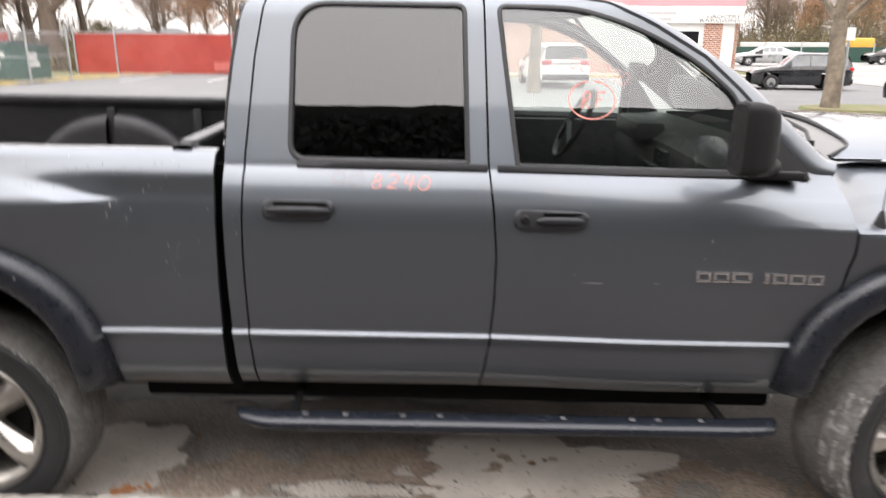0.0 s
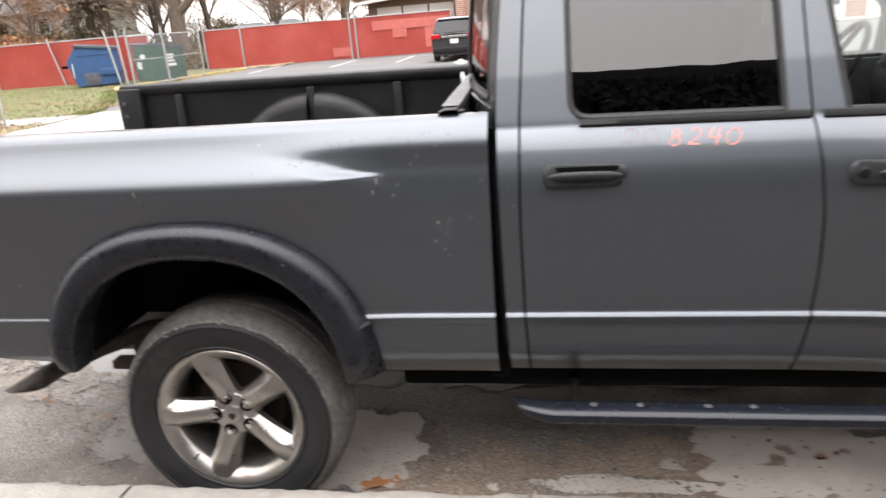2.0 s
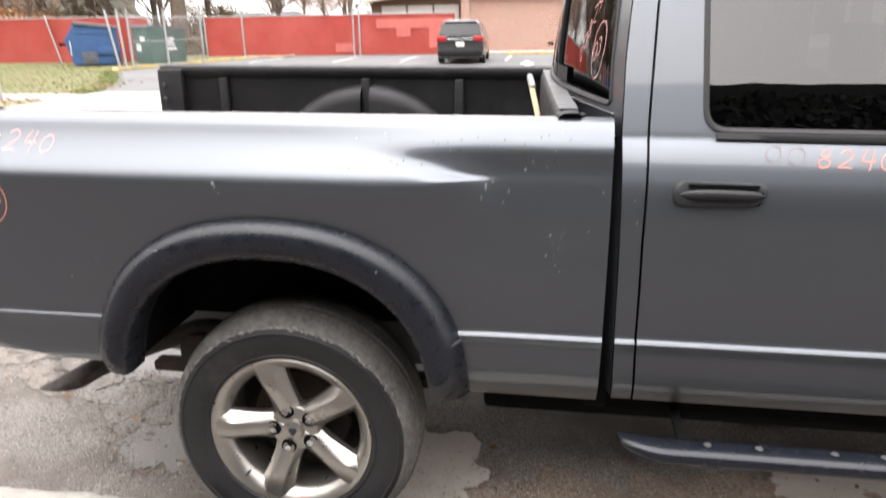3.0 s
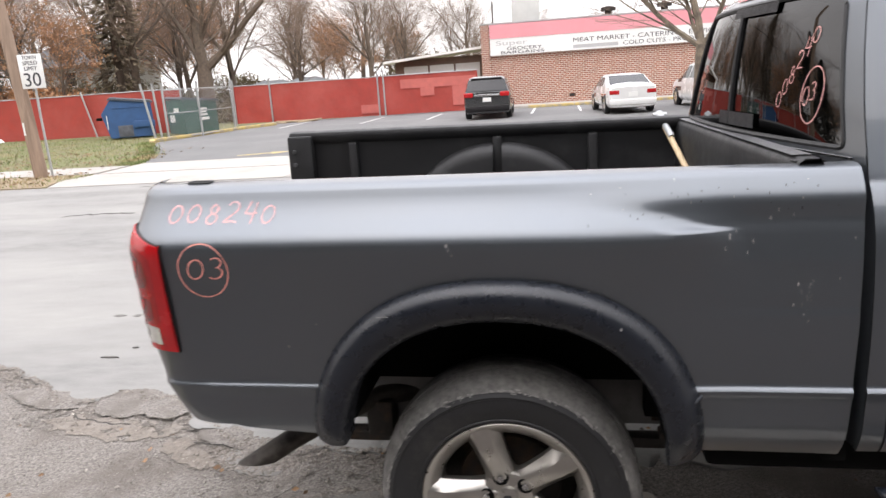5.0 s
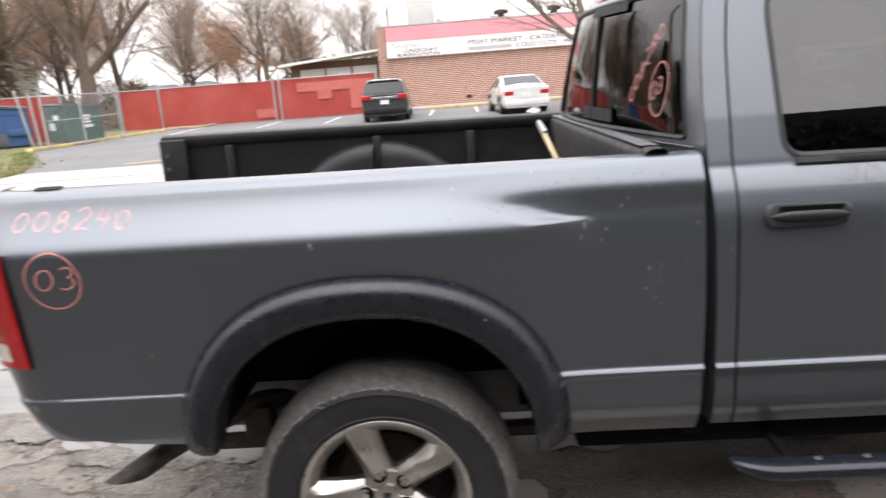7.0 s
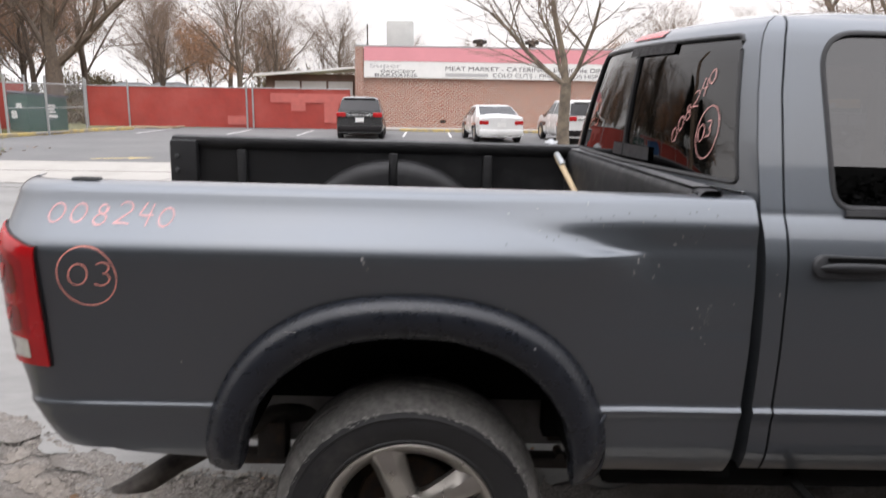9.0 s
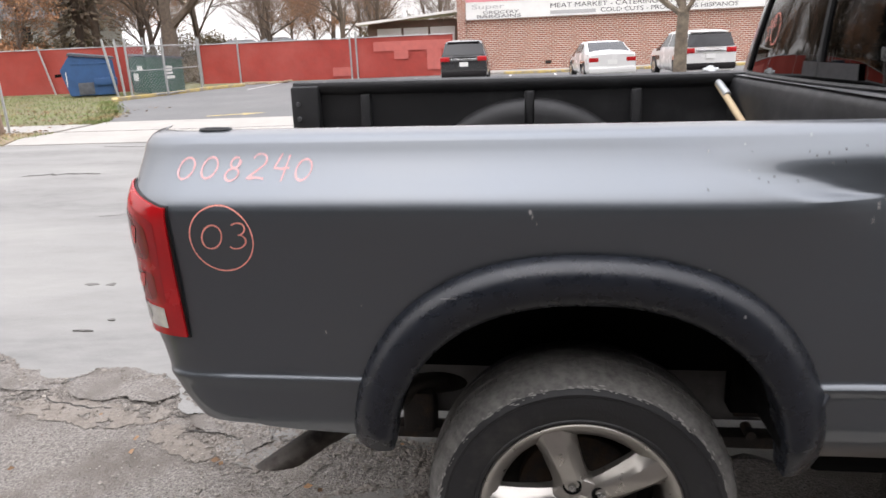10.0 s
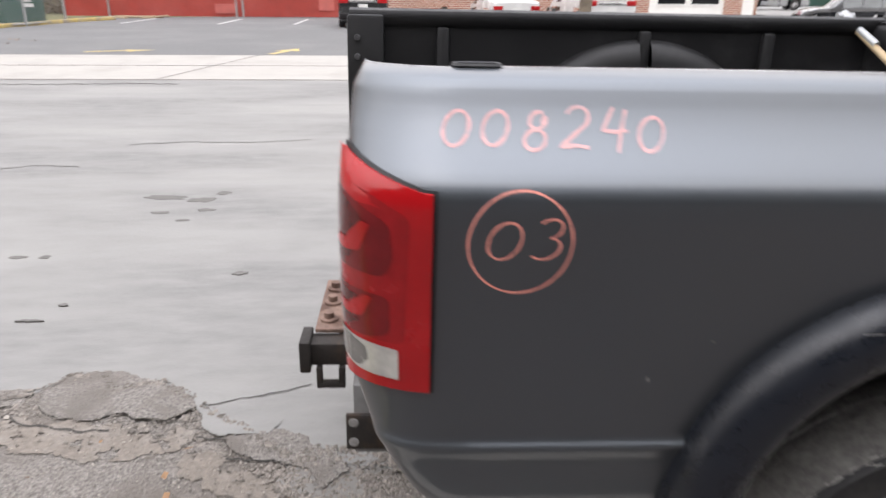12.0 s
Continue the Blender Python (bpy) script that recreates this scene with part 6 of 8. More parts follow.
bm = bmesh.new()
rows = []
for y in steps(0.20, 1.76, 16):
    rows.append([bm.verts.new((x + 0.03 * math.sin(math.pi * (y - 0.20) / 1.56), y, z)) for x, z in ((3.08, 1.43), (2.98, 1.455), (2.84, 1.44), (2.76, 1.38), (2.74, 1.28), (2.78, 1.10), (2.95, 0.95))])
for a, b in zip(rows, rows[1:]):
    for k in range(6):
        bm.faces.new((a[k], b[k], b[k + 1], a[k + 1]))
dash = part("dashboard", bm, INTERIOR, truck, "dark grey dashboard")
part("vent", boxes((2.735, 2.76, 0.78, 0.93, 1.30, 1.37), (2.735, 2.76, 0.98, 1.10, 1.16, 1.28)), CHROME, dash)
part("binnacle", boxes((2.70, 2.85, 1.15, 1.60, 1.36, 1.46), bevel=0.03), INTERIOR, dash)
bm = bmesh.new()
m = Matrix.Translation((2.44, 1.36, 1.42)) @ Matrix.Rotation(radians(-62), 4, "Y")
tube(bm, [m @ Vector((0.185 * math.cos(a), 0.185 * math.sin(a), 0)) for a in [2 * math.pi * k / 28 for k in range(28)]], 0.014, 8, True)
for a in (0, 2.2, 4.1):
    tube(bm, [m @ Vector((0, 0, 0.03)), m @ Vector((0.18 * math.cos(a), 0.18 * math.sin(a), 0))], 0.013, 6)
part("steering_wheel", bm, INTERIOR, truck, "grey steering wheel")
part("rear_view_mirror", boxes((2.62, 2.65, 0.86, 1.08, 1.66, 1.74), bevel=0.015), INTERIOR, truck)
part("headliner", boxes((1.20, 2.38, 0.40, 1.56, 1.925, 1.935)), CLOTH, truck)


# ---- across the street: fence, bins, store, cars, poles ----
RED = material("red_privacy_screen", (0.345, 0.047, 0.035), 0.75, 0.0, 0.16, 2.2, second=(0.42, 0.085, 0.068), second_scale=0.35, second_low=0.46, second_high=0.7, bump=0.01, bump_scale=6.0)
GALV = material("galvanised_steel", (0.42, 0.43, 0.43), 0.5, 0.6, 0.15, 6.0)
WOOD = material("weathered_pole_wood", (0.30, 0.215, 0.16), 0.9, 0.0, 0.3, 9.0, bump=0.006, bump_scale=50.0, stretch=(1, 1, 0.12), second=(0.22, 0.155, 0.115), second_scale=5.0)
WHITE = material("white_enamel", (0.78, 0.78, 0.76), 0.4, 0.0, 0.05, 3.0)
PINK = material("faded_pink_sign", (0.72, 0.30, 0.33), 0.6, 0.0, 0.06, 1.2)
INK = material("dark_sign_ink", (0.05, 0.05, 0.055), 0.7, 0.0, 0.05, 3.0)
GREYINK = material("faded_grey_ink", (0.45, 0.45, 0.45), 0.7, 0.0, 0.05, 3.0)
BIN_GREEN = material("green_bin_steel", (0.020, 0.085, 0.062), 0.6, 0.0, 0.2, 3.0, second=(0.05, 0.09, 0.075), second_scale=1.5, second_low=0.55, second_high=0.75)
BIN_BLUE = material("blue_bin_steel", (0.030, 0.090, 0.22), 0.6, 0.0, 0.2, 3.0, second=(0.08, 0.07, 0.06), second_scale=1.3, second_low=0.6, second_high=0.75)
ROOF = material("grey_shingles", (0.20, 0.21, 0.215), 0.9, 0.0, 0.2, 3.0)
SIDING = material("pale_siding", (0.50, 0.50, 0.48), 0.8, 0.0, 0.1, 2.0)
SIDEGLASS = material("side_car_window", (0.16, 0.17, 0.17), 0.08, 0.0, 0.25, 1.4)
DARKGLASS = material("dark_car_window", (0.012, 0.013, 0.015), 0.06, 0.0, 0.05, 2.0)
CARWHITE = material("white_car_paint", (0.74, 0.74, 0.73), 0.25, 0.0, 0.04, 2.0, coat=1.0)
CARBLACK = material("black_car_paint", (0.014, 0.015, 0.017), 0.25, 0.0, 0.1, 2.0, coat=1.0)
CARSILVER = material("silver_car_paint", (0.40, 0.41, 0.42), 0.3, 0.6, 0.04, 2.0, coat=1.0)

# bricks far off: a brick pattern laid over the store wall
BRICK = bpy.data.materials.new("brown_red_brick")
BRICK.use_nodes = True
bn, bl = BRICK.node_tree.nodes, BRICK.node_tree.links
bgeo, bmap, btex = bn.new("ShaderNodeNewGeometry"), bn.new("ShaderNodeMapping"), bn.new("ShaderNodeTexBrick")
bmap.inputs["Rotation"].default_value = (radians(-90), 0, 0)
btex.inputs["Color1"].default_value, btex.inputs["Color2"].default_value = (0.37, 0.135, 0.085, 1), (0.25, 0.085, 0.056, 1)
btex.inputs["Mortar"].default_value = (0.62, 0.54, 0.47, 1)
btex.inputs["Scale"].default_value, btex.inputs["Mortar Size"].default_value = 1.0, 0.015
btex.inputs["Brick Width"].default_value, btex.inputs["Row Height"].default_value = 0.24, 0.095
bbump = bn.new("ShaderNodeBump")
bbump.inputs["Distance"].default_value = 0.01
bbump.invert = True
bl.new(bgeo.outputs["Position"], bmap.inputs["Vector"])
bl.new(bmap.outputs[0], btex.inputs["Vector"])
bl.new(btex.outputs["Color"], bn["Principled BSDF"].inputs["Base Color"])
bl.new(btex.outputs["Fac"], bbump.inputs["Height"])
bl.new(bbump.outputs[0], bn["Principled BSDF"].inputs["Normal"])
bn["Principled BSDF"].inputs["Roughness"].default_value = 0.9


def screen_fence(name, x0, x1, y, top, posts, label, patches=()):
    f = root(name, label, "fence", pose(0, 0, 0))
    edges = [x0] + sorted(p for p in posts if x0 < p < x1) + [x1]
    for a, b in zip(edges, edges[1:]):
        bm = sheet(lambda x, z: (x, y + 0.03 * math.sin(x * 2.3) * math.sin(z * 1.7) + 0.02 * wobble(x, z, 1.3, 2.0), z + 0.03 * wobble(x, 0, 0.8, 1.0) * (z > 1)), steps(a + 0.03, b - 0.03, max(3, int((b - a) * 4))), steps(0.06, top, 8))
        part("screen_panel", bm, RED, f)
    for p in posts:
        bm = rod(bmesh.new(), (p, y - 0.05, 0), (p, y - 0.05, top + 0.28), 0.045, 0.042, 10)
        rod(bm, (p, y - 0.05, top + 0.28), (p, y - 0.05, top + 0.34), 0.05, 0.01, 10)
        part("post", bm, GALV, f)
    part("top_rail", rod(bmesh.new(), (x0, y - 0.02, top + 0.02), (x1, y - 0.02, top + 0.02), 0.022, None, 8), GALV, f)
    for (a, b, z0, z1) in patches:
        bm = sheet(lambda x, z: (x, y - 0.045 + 0.03 * math.sin(x * 2.3) * math.sin(z * 1.7), z), steps(a, b, 6), steps(z0, z1, 4))
        part("faded_patch", bm, PALE_RED, f, "pale faded patch of the screen")
    return f


PALE_RED = material("pale_faded_screen", (0.50, 0.13, 0.11), 0.8, 0.0, 0.15, 2.5)
screen_fence("red_fence", -16.5, -3.7, 34.0, 1.95, (-16.45, -14.45, -8.75, -8.45), "red privacy-screened chain-link fence along the car park", ((-7.6, -3.8, 1.30, 1.74), (-6.6, -5.9, 0.9, 1.296), (-5.0, -4.3, 0.35, 1.296), (-9.7, -8.75, 0.2, 0.62)))
west = screen_fence("red_fence", -46.0, -16.9, 29.55, 2.0, (-40.0, -34.0, -28.0, -25.0, -16.95), "red privacy-screened fence behind the lawn")
bm = rod(bmesh.new(), (-21.4, 29.4, 0.0), (-21.9, 29.4, 2.15), 0.04, None, 10)
part("leaning_post", bm, GALV, west)
thing("rubbish_bag", slab(blob(-26.6, 29.1, 0.45, 0.18, 5.0, 40), 0.03, 0.22, 0.3), WHITE, "crumpled white rubbish bag by the fence", "rubbish")


# chain-link bin enclosure
def mesh_panel(ax, ay, bx, by, h, parent):
    d = Vector((bx - ax, by - ay, 0))
    L = d.length
    for z, r in ((0.12, 0.022), (h, 0.022), (1.05, 0.016)):
        part("fence_rail", rod(bmesh.new(), (ax, ay, z), (bx, by, z), r, None, 6), GALV, parent)
    verts, faces = [], []
    pitch = 0.13
    n = int((L + h) / pitch)
    for sgn in (1, -1):
        for i in range(-n, n):
            t0 = i * pitch
            pts = []
            for z in (0.12, h):
                t = t0 + sgn * (z - 0.12)
                pts.append((t, z))
            (ta, za), (tb, zb) = pts
            lo, hi = max(min(ta, tb), 0), min(max(ta, tb), L)
            if hi - lo < 0.05:
                continue
            def zz(t):
                return za + (t - ta) / (tb - ta) * (zb - za)
            o = len(verts)
            for t in (lo, hi):
                p = Vector((ax, ay, 0)) + d.normalized() * t
                verts += [(p.x, p.y, zz(t) - 0.007), (p.x, p.y, zz(t) + 0.007)]
            faces.append((o, o + 1, o + 3, o + 2))
    me = bpy.data.meshes.new("chain_link")
    me.from_pydata(verts, [], faces)
    ob = finish(new("chain_link", me), GALV, False)
    ob.parent = parent
    tagged(ob, kind="stuff")


enc = root("chain_link_enclosure", "galvanised chain-link enclosure round the rubbish bins", "fence", pose(0, 0, 0))
corners = ((-15.2, 24.9), (-14.35, 26.1), (-14.2, 28.9))
for a, b in zip(corners, corners[1:]):
    mesh_panel(*a, *b, 1.95, enc)
for (x, y), lean in zip(corners + ((-15.42, 24.8), (-15.75, 24.9)), (0, 0, 0.0, -0.12, -0.35)):
    part("post", rod(bmesh.new(), (x, y, 0), (x + lean, y, 2.25), 0.045, None, 10), GALV, enc)


def skip(x, y, turn, prof, length, mat, lid, label):
    """A steel bin whose end panel, given as an outline in (across, up), faces local -y; local y runs along it."""
    b = root("rubbish_bin", label, "dumpster", Matrix.Translation((x, y, 0.05)) @ Matrix.Rotation(turn, 4, "Z"), "rubbish bins")
    bm = bmesh.new()
    va = [bm.verts.new((px, 0, pz)) for px, pz in prof]
    vb = [bm.verts.new((px, length, pz)) for px, pz in prof]
    n = len(prof)
    for k in range(n):
        bm.faces.new((va[k], va[(k + 1) % n], vb[(k + 1) % n], vb[k]))
    bm.faces.new(va[::-1])
    bm.faces.new(vb)
    bmesh.ops.recalc_face_normals(bm, faces=bm.faces[:])
    bmesh.ops.bevel(bm, geom=list(bm.edges), offset=0.025, segments=2, affect="EDGES")
    part("body", bm, mat, b)
    # the lid slopes with the two top corners of the outline
    (lx, lz), (rx, rz) = prof[2], prof[3]
    bm = bmesh.new()
    rows = [[bm.verts.new((px, py, pz + dz)) for px, pz in ((lx - 0.08, lz - 0.03), (lx - 0.02, lz + 0.03), (rx + 0.02, rz + 0.03), (rx + 0.07, rz - 0.03))] for py, dz in ((-0.06, -0.02), (-0.05, 0.06), (length + 0.05, 0.10), (length + 0.06, 0.0))]
    for a, c in zip(rows, rows[1:]):
        for k in range(3):
            bm.faces.new((a[k], a[k + 1], c[k + 1], c[k]))
    part("lid", bm, lid, b, "slate grey hinged lid")
    part("seam", boxes((lx + 0.05, rx - 0.05, -0.025, -0.002, rz - 0.16, rz - 0.12), bevel=0.006), mat, b)
    return b


SLATE = material("slate_grey_lid", (0.055, 0.068, 0.085), 0.5, 0.0, 0.25, 3.0)
BLUE_OUTLINE = ((-0.79, 0.06), (-1.05, 1.08), (-0.64, 1.66), (0.95, 1.46), (1.0, 0.06))
GREEN_OUTLINE = ((-0.70, 0.06), (-0.74, 0.80), (-0.74, 1.50), (0.74, 1.34), (0.72, 0.06))
blue_bin = skip(-17.85, 26.55, radians(31), BLUE_OUTLINE, 1.9, BIN_BLUE, SLATE, "dented blue steel rubbish bin standing on the lawn")
part("lift_pocket", boxes((0.16, 1.02, -0.10, -0.002, 0.46, 0.74), bevel=0.02), BIN_BLUE, blue_bin)
part("rust_patch", boxes((-0.46, 0.12, -0.008, -0.002, 0.10, 0.58), bevel=0.002), material("brown_grey_rust", (0.10, 0.105, 0.12), 0.8, 0.0, 0.4, 6.0), blue_bin, "brown rusty patch on the end panel")
part("hinge_arm", boxes((-1.25, -1.02, 0.0, 0.10, 0.84, 0.96), bevel=0.02), BLACK, blue_bin)
part("scrape", boxes((-0.86, -0.83, -0.008, -0.001, 0.45, 1.02), bevel=0.001), WHITE, blue_bin, "pale scrape down the front edge")
green_bin = skip(-14.75, 26.95, radians(50), GREEN_OUTLINE, 1.9, BIN_GREEN, SLATE, "dark green steel rubbish bin with white notices inside the enclosure")
for z0, z1, w in ((1.02, 1.10, 0.34), (0.90, 0.98, 0.30), (0.78, 0.86, 0.34), (0.60, 0.72, 0.40)):
    part("notice_sticker", boxes((-0.06, -0.06 + w, -0.012, -0.003, z0, z1)), WHITE, green_bin)
for y0, z0, z1 in ((0.5, 0.95, 1.15), (1.0, 0.55, 0.85)):
    part("notice_sticker", boxes((-0.765, -0.745, y0, y0 + 0.5, z0, z1)), WHITE, green_bin)

# timber heap by the fence corner
for k in range(6):
    bm = bmesh.new()
    box(bm, -0.6, 0.6, -0.06, 0.06, -0.03, 0.03, 0.006)
    ob = thing("loose_board", bm, material("dusty_board", (0.42, 0.33, 0.22), 0.9, 0.0, 0.2, 5.0) if k == 0 else bpy.data.materials["dusty_board"], "loose dusty board lying by the fence", "board", "loose boards")
    ob.matrix_world = Matrix.Translation((-13.6 + 0.35 * k, 32.6 + 0.2 * (k % 3), 0.06 + 0.045 * (k % 2))) @ Matrix.Rotation(0.4 * k - 0.6, 4, "Z")


# ---- writing
def words(body, width, height, mat, parent, m, name="lettering"):
    cu = bpy.data.curves.new(name, "FONT")
    cu.body, cu.extrude = body, 0.004
    tmp = bpy.data.objects.new(name, cu)
    scene.collection.objects.link(tmp)
    bpy.context.view_layer.update()
    me = bpy.data.meshes.new_from_object(tmp.evaluated_get(bpy.context.evaluated_depsgraph_get()))
    bpy.data.objects.remove(tmp)
    bpy.data.curves.remove(cu)
    xs = [v.co.x for v in me.vertices]
    ys = [v.co.y for v in me.vertices]
    sx, sy = width / (max(xs) - min(xs)), height / (max(ys) - min(ys))
    me.transform(Matrix.Diagonal((sx, sy, 1, 1)) @ Matrix.Translation((-min(xs), -min(ys), 0)))
    me.name = name
    ob = finish(new(name, me), mat, False)
    ob.parent = parent
    ob.matrix_local = m
    return ob


UPRIGHT = Matrix.Rotation(math.pi / 2, 4, "X")

# ---- the store
store = root("store_building", "low brown brick grocery store with a pink and white sign", "building", pose(0, 0, 0))
for spec in ((-3.63, 11.0, 36.0, 36.3, 0.0, 4.05), (-3.63, -3.33, 36.3, 50.0, 0.0, 4.05), (16.3, 16.6, 36.3, 50, 0, 4.05), (-3.33, 16.3, 49.7, 50.0, 0.0, 4.05)):
    part("wall", boxes(spec), BRICK, store, "brown brick wall", smooth=False)
part("pier", boxes((14.75, 15.65, 35.9, 36.3, 0.0, 2.6)), BRICK, store, "brick pier", smooth=False)
part("pier", boxes((-3.66, -3.24, 35.86, 35.996, 0.0, 4.12)), BRICK, store, "brick pier", smooth=False)
part("shop_front", boxes((11.0, 16.3, 36.02, 36.2, 0.0, 4.0)), WHITE, store, "white painted shop front")
for x in (11.4, 13.1):
    w = part("shop_window", boxes((x, x + 1.4, 36.0, 36.05, 0.7, 2.2)), DARKGLASS, store)
    part("window_frame", boxes((x - 0.06, x, 35.97, 36.05, 0.64, 2.26), (x + 1.4, x + 1.46, 35.97, 36.05, 0.64, 2.26), (x, x + 1.4, 35.97, 36.05, 2.2, 2.26), (x, x + 1.4, 35.97, 36.05, 0.64, 0.7)), WHITE, w)
part("parapet_cap", boxes((-3.7, 16.7, 35.82, 36.35, 4.12, 4.2), bevel=0.01), GALV, store)
part("flat_roof", boxes((-3.4, 16.4, 36.2, 49.8, 3.7, 3.8)), ROOF, store)
for k in range(4):
    part("wall_vent", boxes((0.7 + 2.6 * k, 1.0 + 2.6 * k, 35.97, 36.02, 0.35, 0.5)), DARK_METAL, store)
sign = part("sign_board", boxes((-3.2, 16.6, 35.78, 35.995, 2.60, 3.42)), WHITE, store, "long white sign board with dark lettering")
part("pink_band", boxes((-3.2, 16.6, 35.76, 35.995, 3.423, 4.10)), PINK, store, "faded pink band above the sign")
for body, x, z, wd, h, mt in (("Super", -2.9, 3.02, 1.6, 0.28, GREYINK), ("GROCERY", -2.35, 2.83, 1.75, 0.155, INK), ("BARGAINS", -2.65, 2.65, 2.15, 0.145, INK),
                              ("MEAT MARKET - CATERING - ENVIO de DINERO", 0.94, 2.99, 8.9, 0.21, INK), ("COLD CUTS - PRODUCTOS HISPANOS", 3.36, 2.70, 6.4, 0.19, INK),
                              ("GROCERY", 14.75, 2.83, 1.7, 0.155, INK), ("BARGAINS", 14.4, 2.65, 2.05, 0.145, INK)):
    words(body, wd, h, mt, sign, Matrix.Translation((x, 35.774, z)) @ UPRIGHT)
part("covered_text_bar", boxes((0.94, 3.12, 35.765, 35.78, 2.70, 2.86)), GREYINK, sign, "grey bar of unreadable lettering")
for x, z, wd in ((10.6, 2.99, 2.6), (11.0, 2.70, 2.0)):
    part("text_bar", boxes((x, x + wd, 35.765, 35.78, z, z + 0.15)), GREYINK, sign, "bar of unreadable lettering")
for x, y, w, h in ((-2.3, 40, 1.5, 1.55),):
    u = part("roof_unit", boxes((x, x + w, y, y + 1.4, 3.8, 4.25 + h), bevel=0.03), SIDING, store, "pale box-shaped rooftop unit")
for x in (2.8, 5.6):
    bm = bmesh.new()
    lathe(bm, [(0.18, 3.8), (0.18, 4.5), (0.38, 4.5), (0.38, 4.66), (0.05, 4.74)], 14, "z", (x, 38, 0))
    part("roof_vent", bm, DARK_METAL, store)
bm = rod(bmesh.new(), (-3.2, 38.0, 3.8), (-3.2, 38.0, 5.4), 0.04, None, 8)
part("roof_mast", bm, DARK_METAL, store)

# lean-to beside the store
shed = root("side_shed", "low side shed with a sloping white-edged roof beside the store", "shed", pose(0, 0, 0))
part("wall", boxes((-8.5, -3.7, 37.2, 37.4, 0.0, 2.75)), material("brown_shed_boards", (0.16, 0.11, 0.085), 0.9, 0.0, 0.2, 3.0), shed)
for x in (-8.0, -6.6, -5.2):
    part("white_panel", boxes((x, x + 1.28, 37.1, 37.19, 1.2, 2.38)), SIDING, shed)
bm = bmesh.new()
box(bm, -5.6, 5.6 - 5.9, -0.6, 3.0, -0.06, 0.06)
r = part("roof", bm, WHITE, shed)
r.matrix_local = Matrix.Translation((-3.4, 37.0, 3.12)) @ Matrix.Rotation(radians(-4.9), 4, "Y")

# houses behind
def house(x, y, w, d, eave, ridge, mat, label, turn=0.0):
    h = root("house", label, "house", Matrix.Translation((x, y, 0)) @ Matrix.Rotation(turn, 4, "Z"), "houses behind the fence")
    bm = bmesh.new()
    box(bm, -w / 2, w / 2, -d / 2, d / 2, 0, eave)
    part("wall", bm, mat, h, smooth=False)
    bm = bmesh.new()
    vs = [bm.verts.new(v) for v in ((-w / 2 - 0.4, -d / 2 - 0.4, eave), (w / 2 + 0.4, -d / 2 - 0.4, eave), (w / 2 + 0.4, d / 2 + 0.4, eave), (-w / 2 - 0.4, d / 2 + 0.4, eave), (-w / 6, 0, ridge), (w / 6, 0, ridge))]
    for f in ((0, 1, 5, 4), (2, 3, 4, 5), (1, 2, 5), (3, 0, 4), (0, 3, 2, 1)):
        bm.faces.new([vs[k] for k in f])
    part("roof", bm, ROOF, h, smooth=False)
    for k in (-1, 1):
        wdw = part("window", boxes((k * w / 4 - 0.5, k * w / 4 + 0.5, -d / 2 - 0.03, -d / 2 + 0.01, eave - 1.6, eave - 0.5)), DARKGLASS, h)
        part("window_head", boxes((k * w / 4 - 0.58, k * w / 4 + 0.58, -d / 2 - 0.05, -d / 2 - 0.0, eave - 0.5, eave - 0.42)), WHITE, wdw)
        part("window_sill", boxes((k * w / 4 - 0.58, k * w / 4 + 0.58, -d / 2 - 0.05, -d / 2, eave - 1.68, eave - 1.6)), WHITE, wdw)
    return h


house(-18.6, 52.0, 4.2, 5.0, 1.62, 2.42, SIDING, "small house with a grey hipped roof behind the fence")
house(-23.0, 56.0, 5.0, 5.0, 1.6, 2.4, SIDING, "low grey-roofed house among bare trees", 0.3)
house(-41.0, 58.0, 9.0, 8.0, 4.6, 7.2, SIDING, "white two-storey house among bare trees", -0.2)


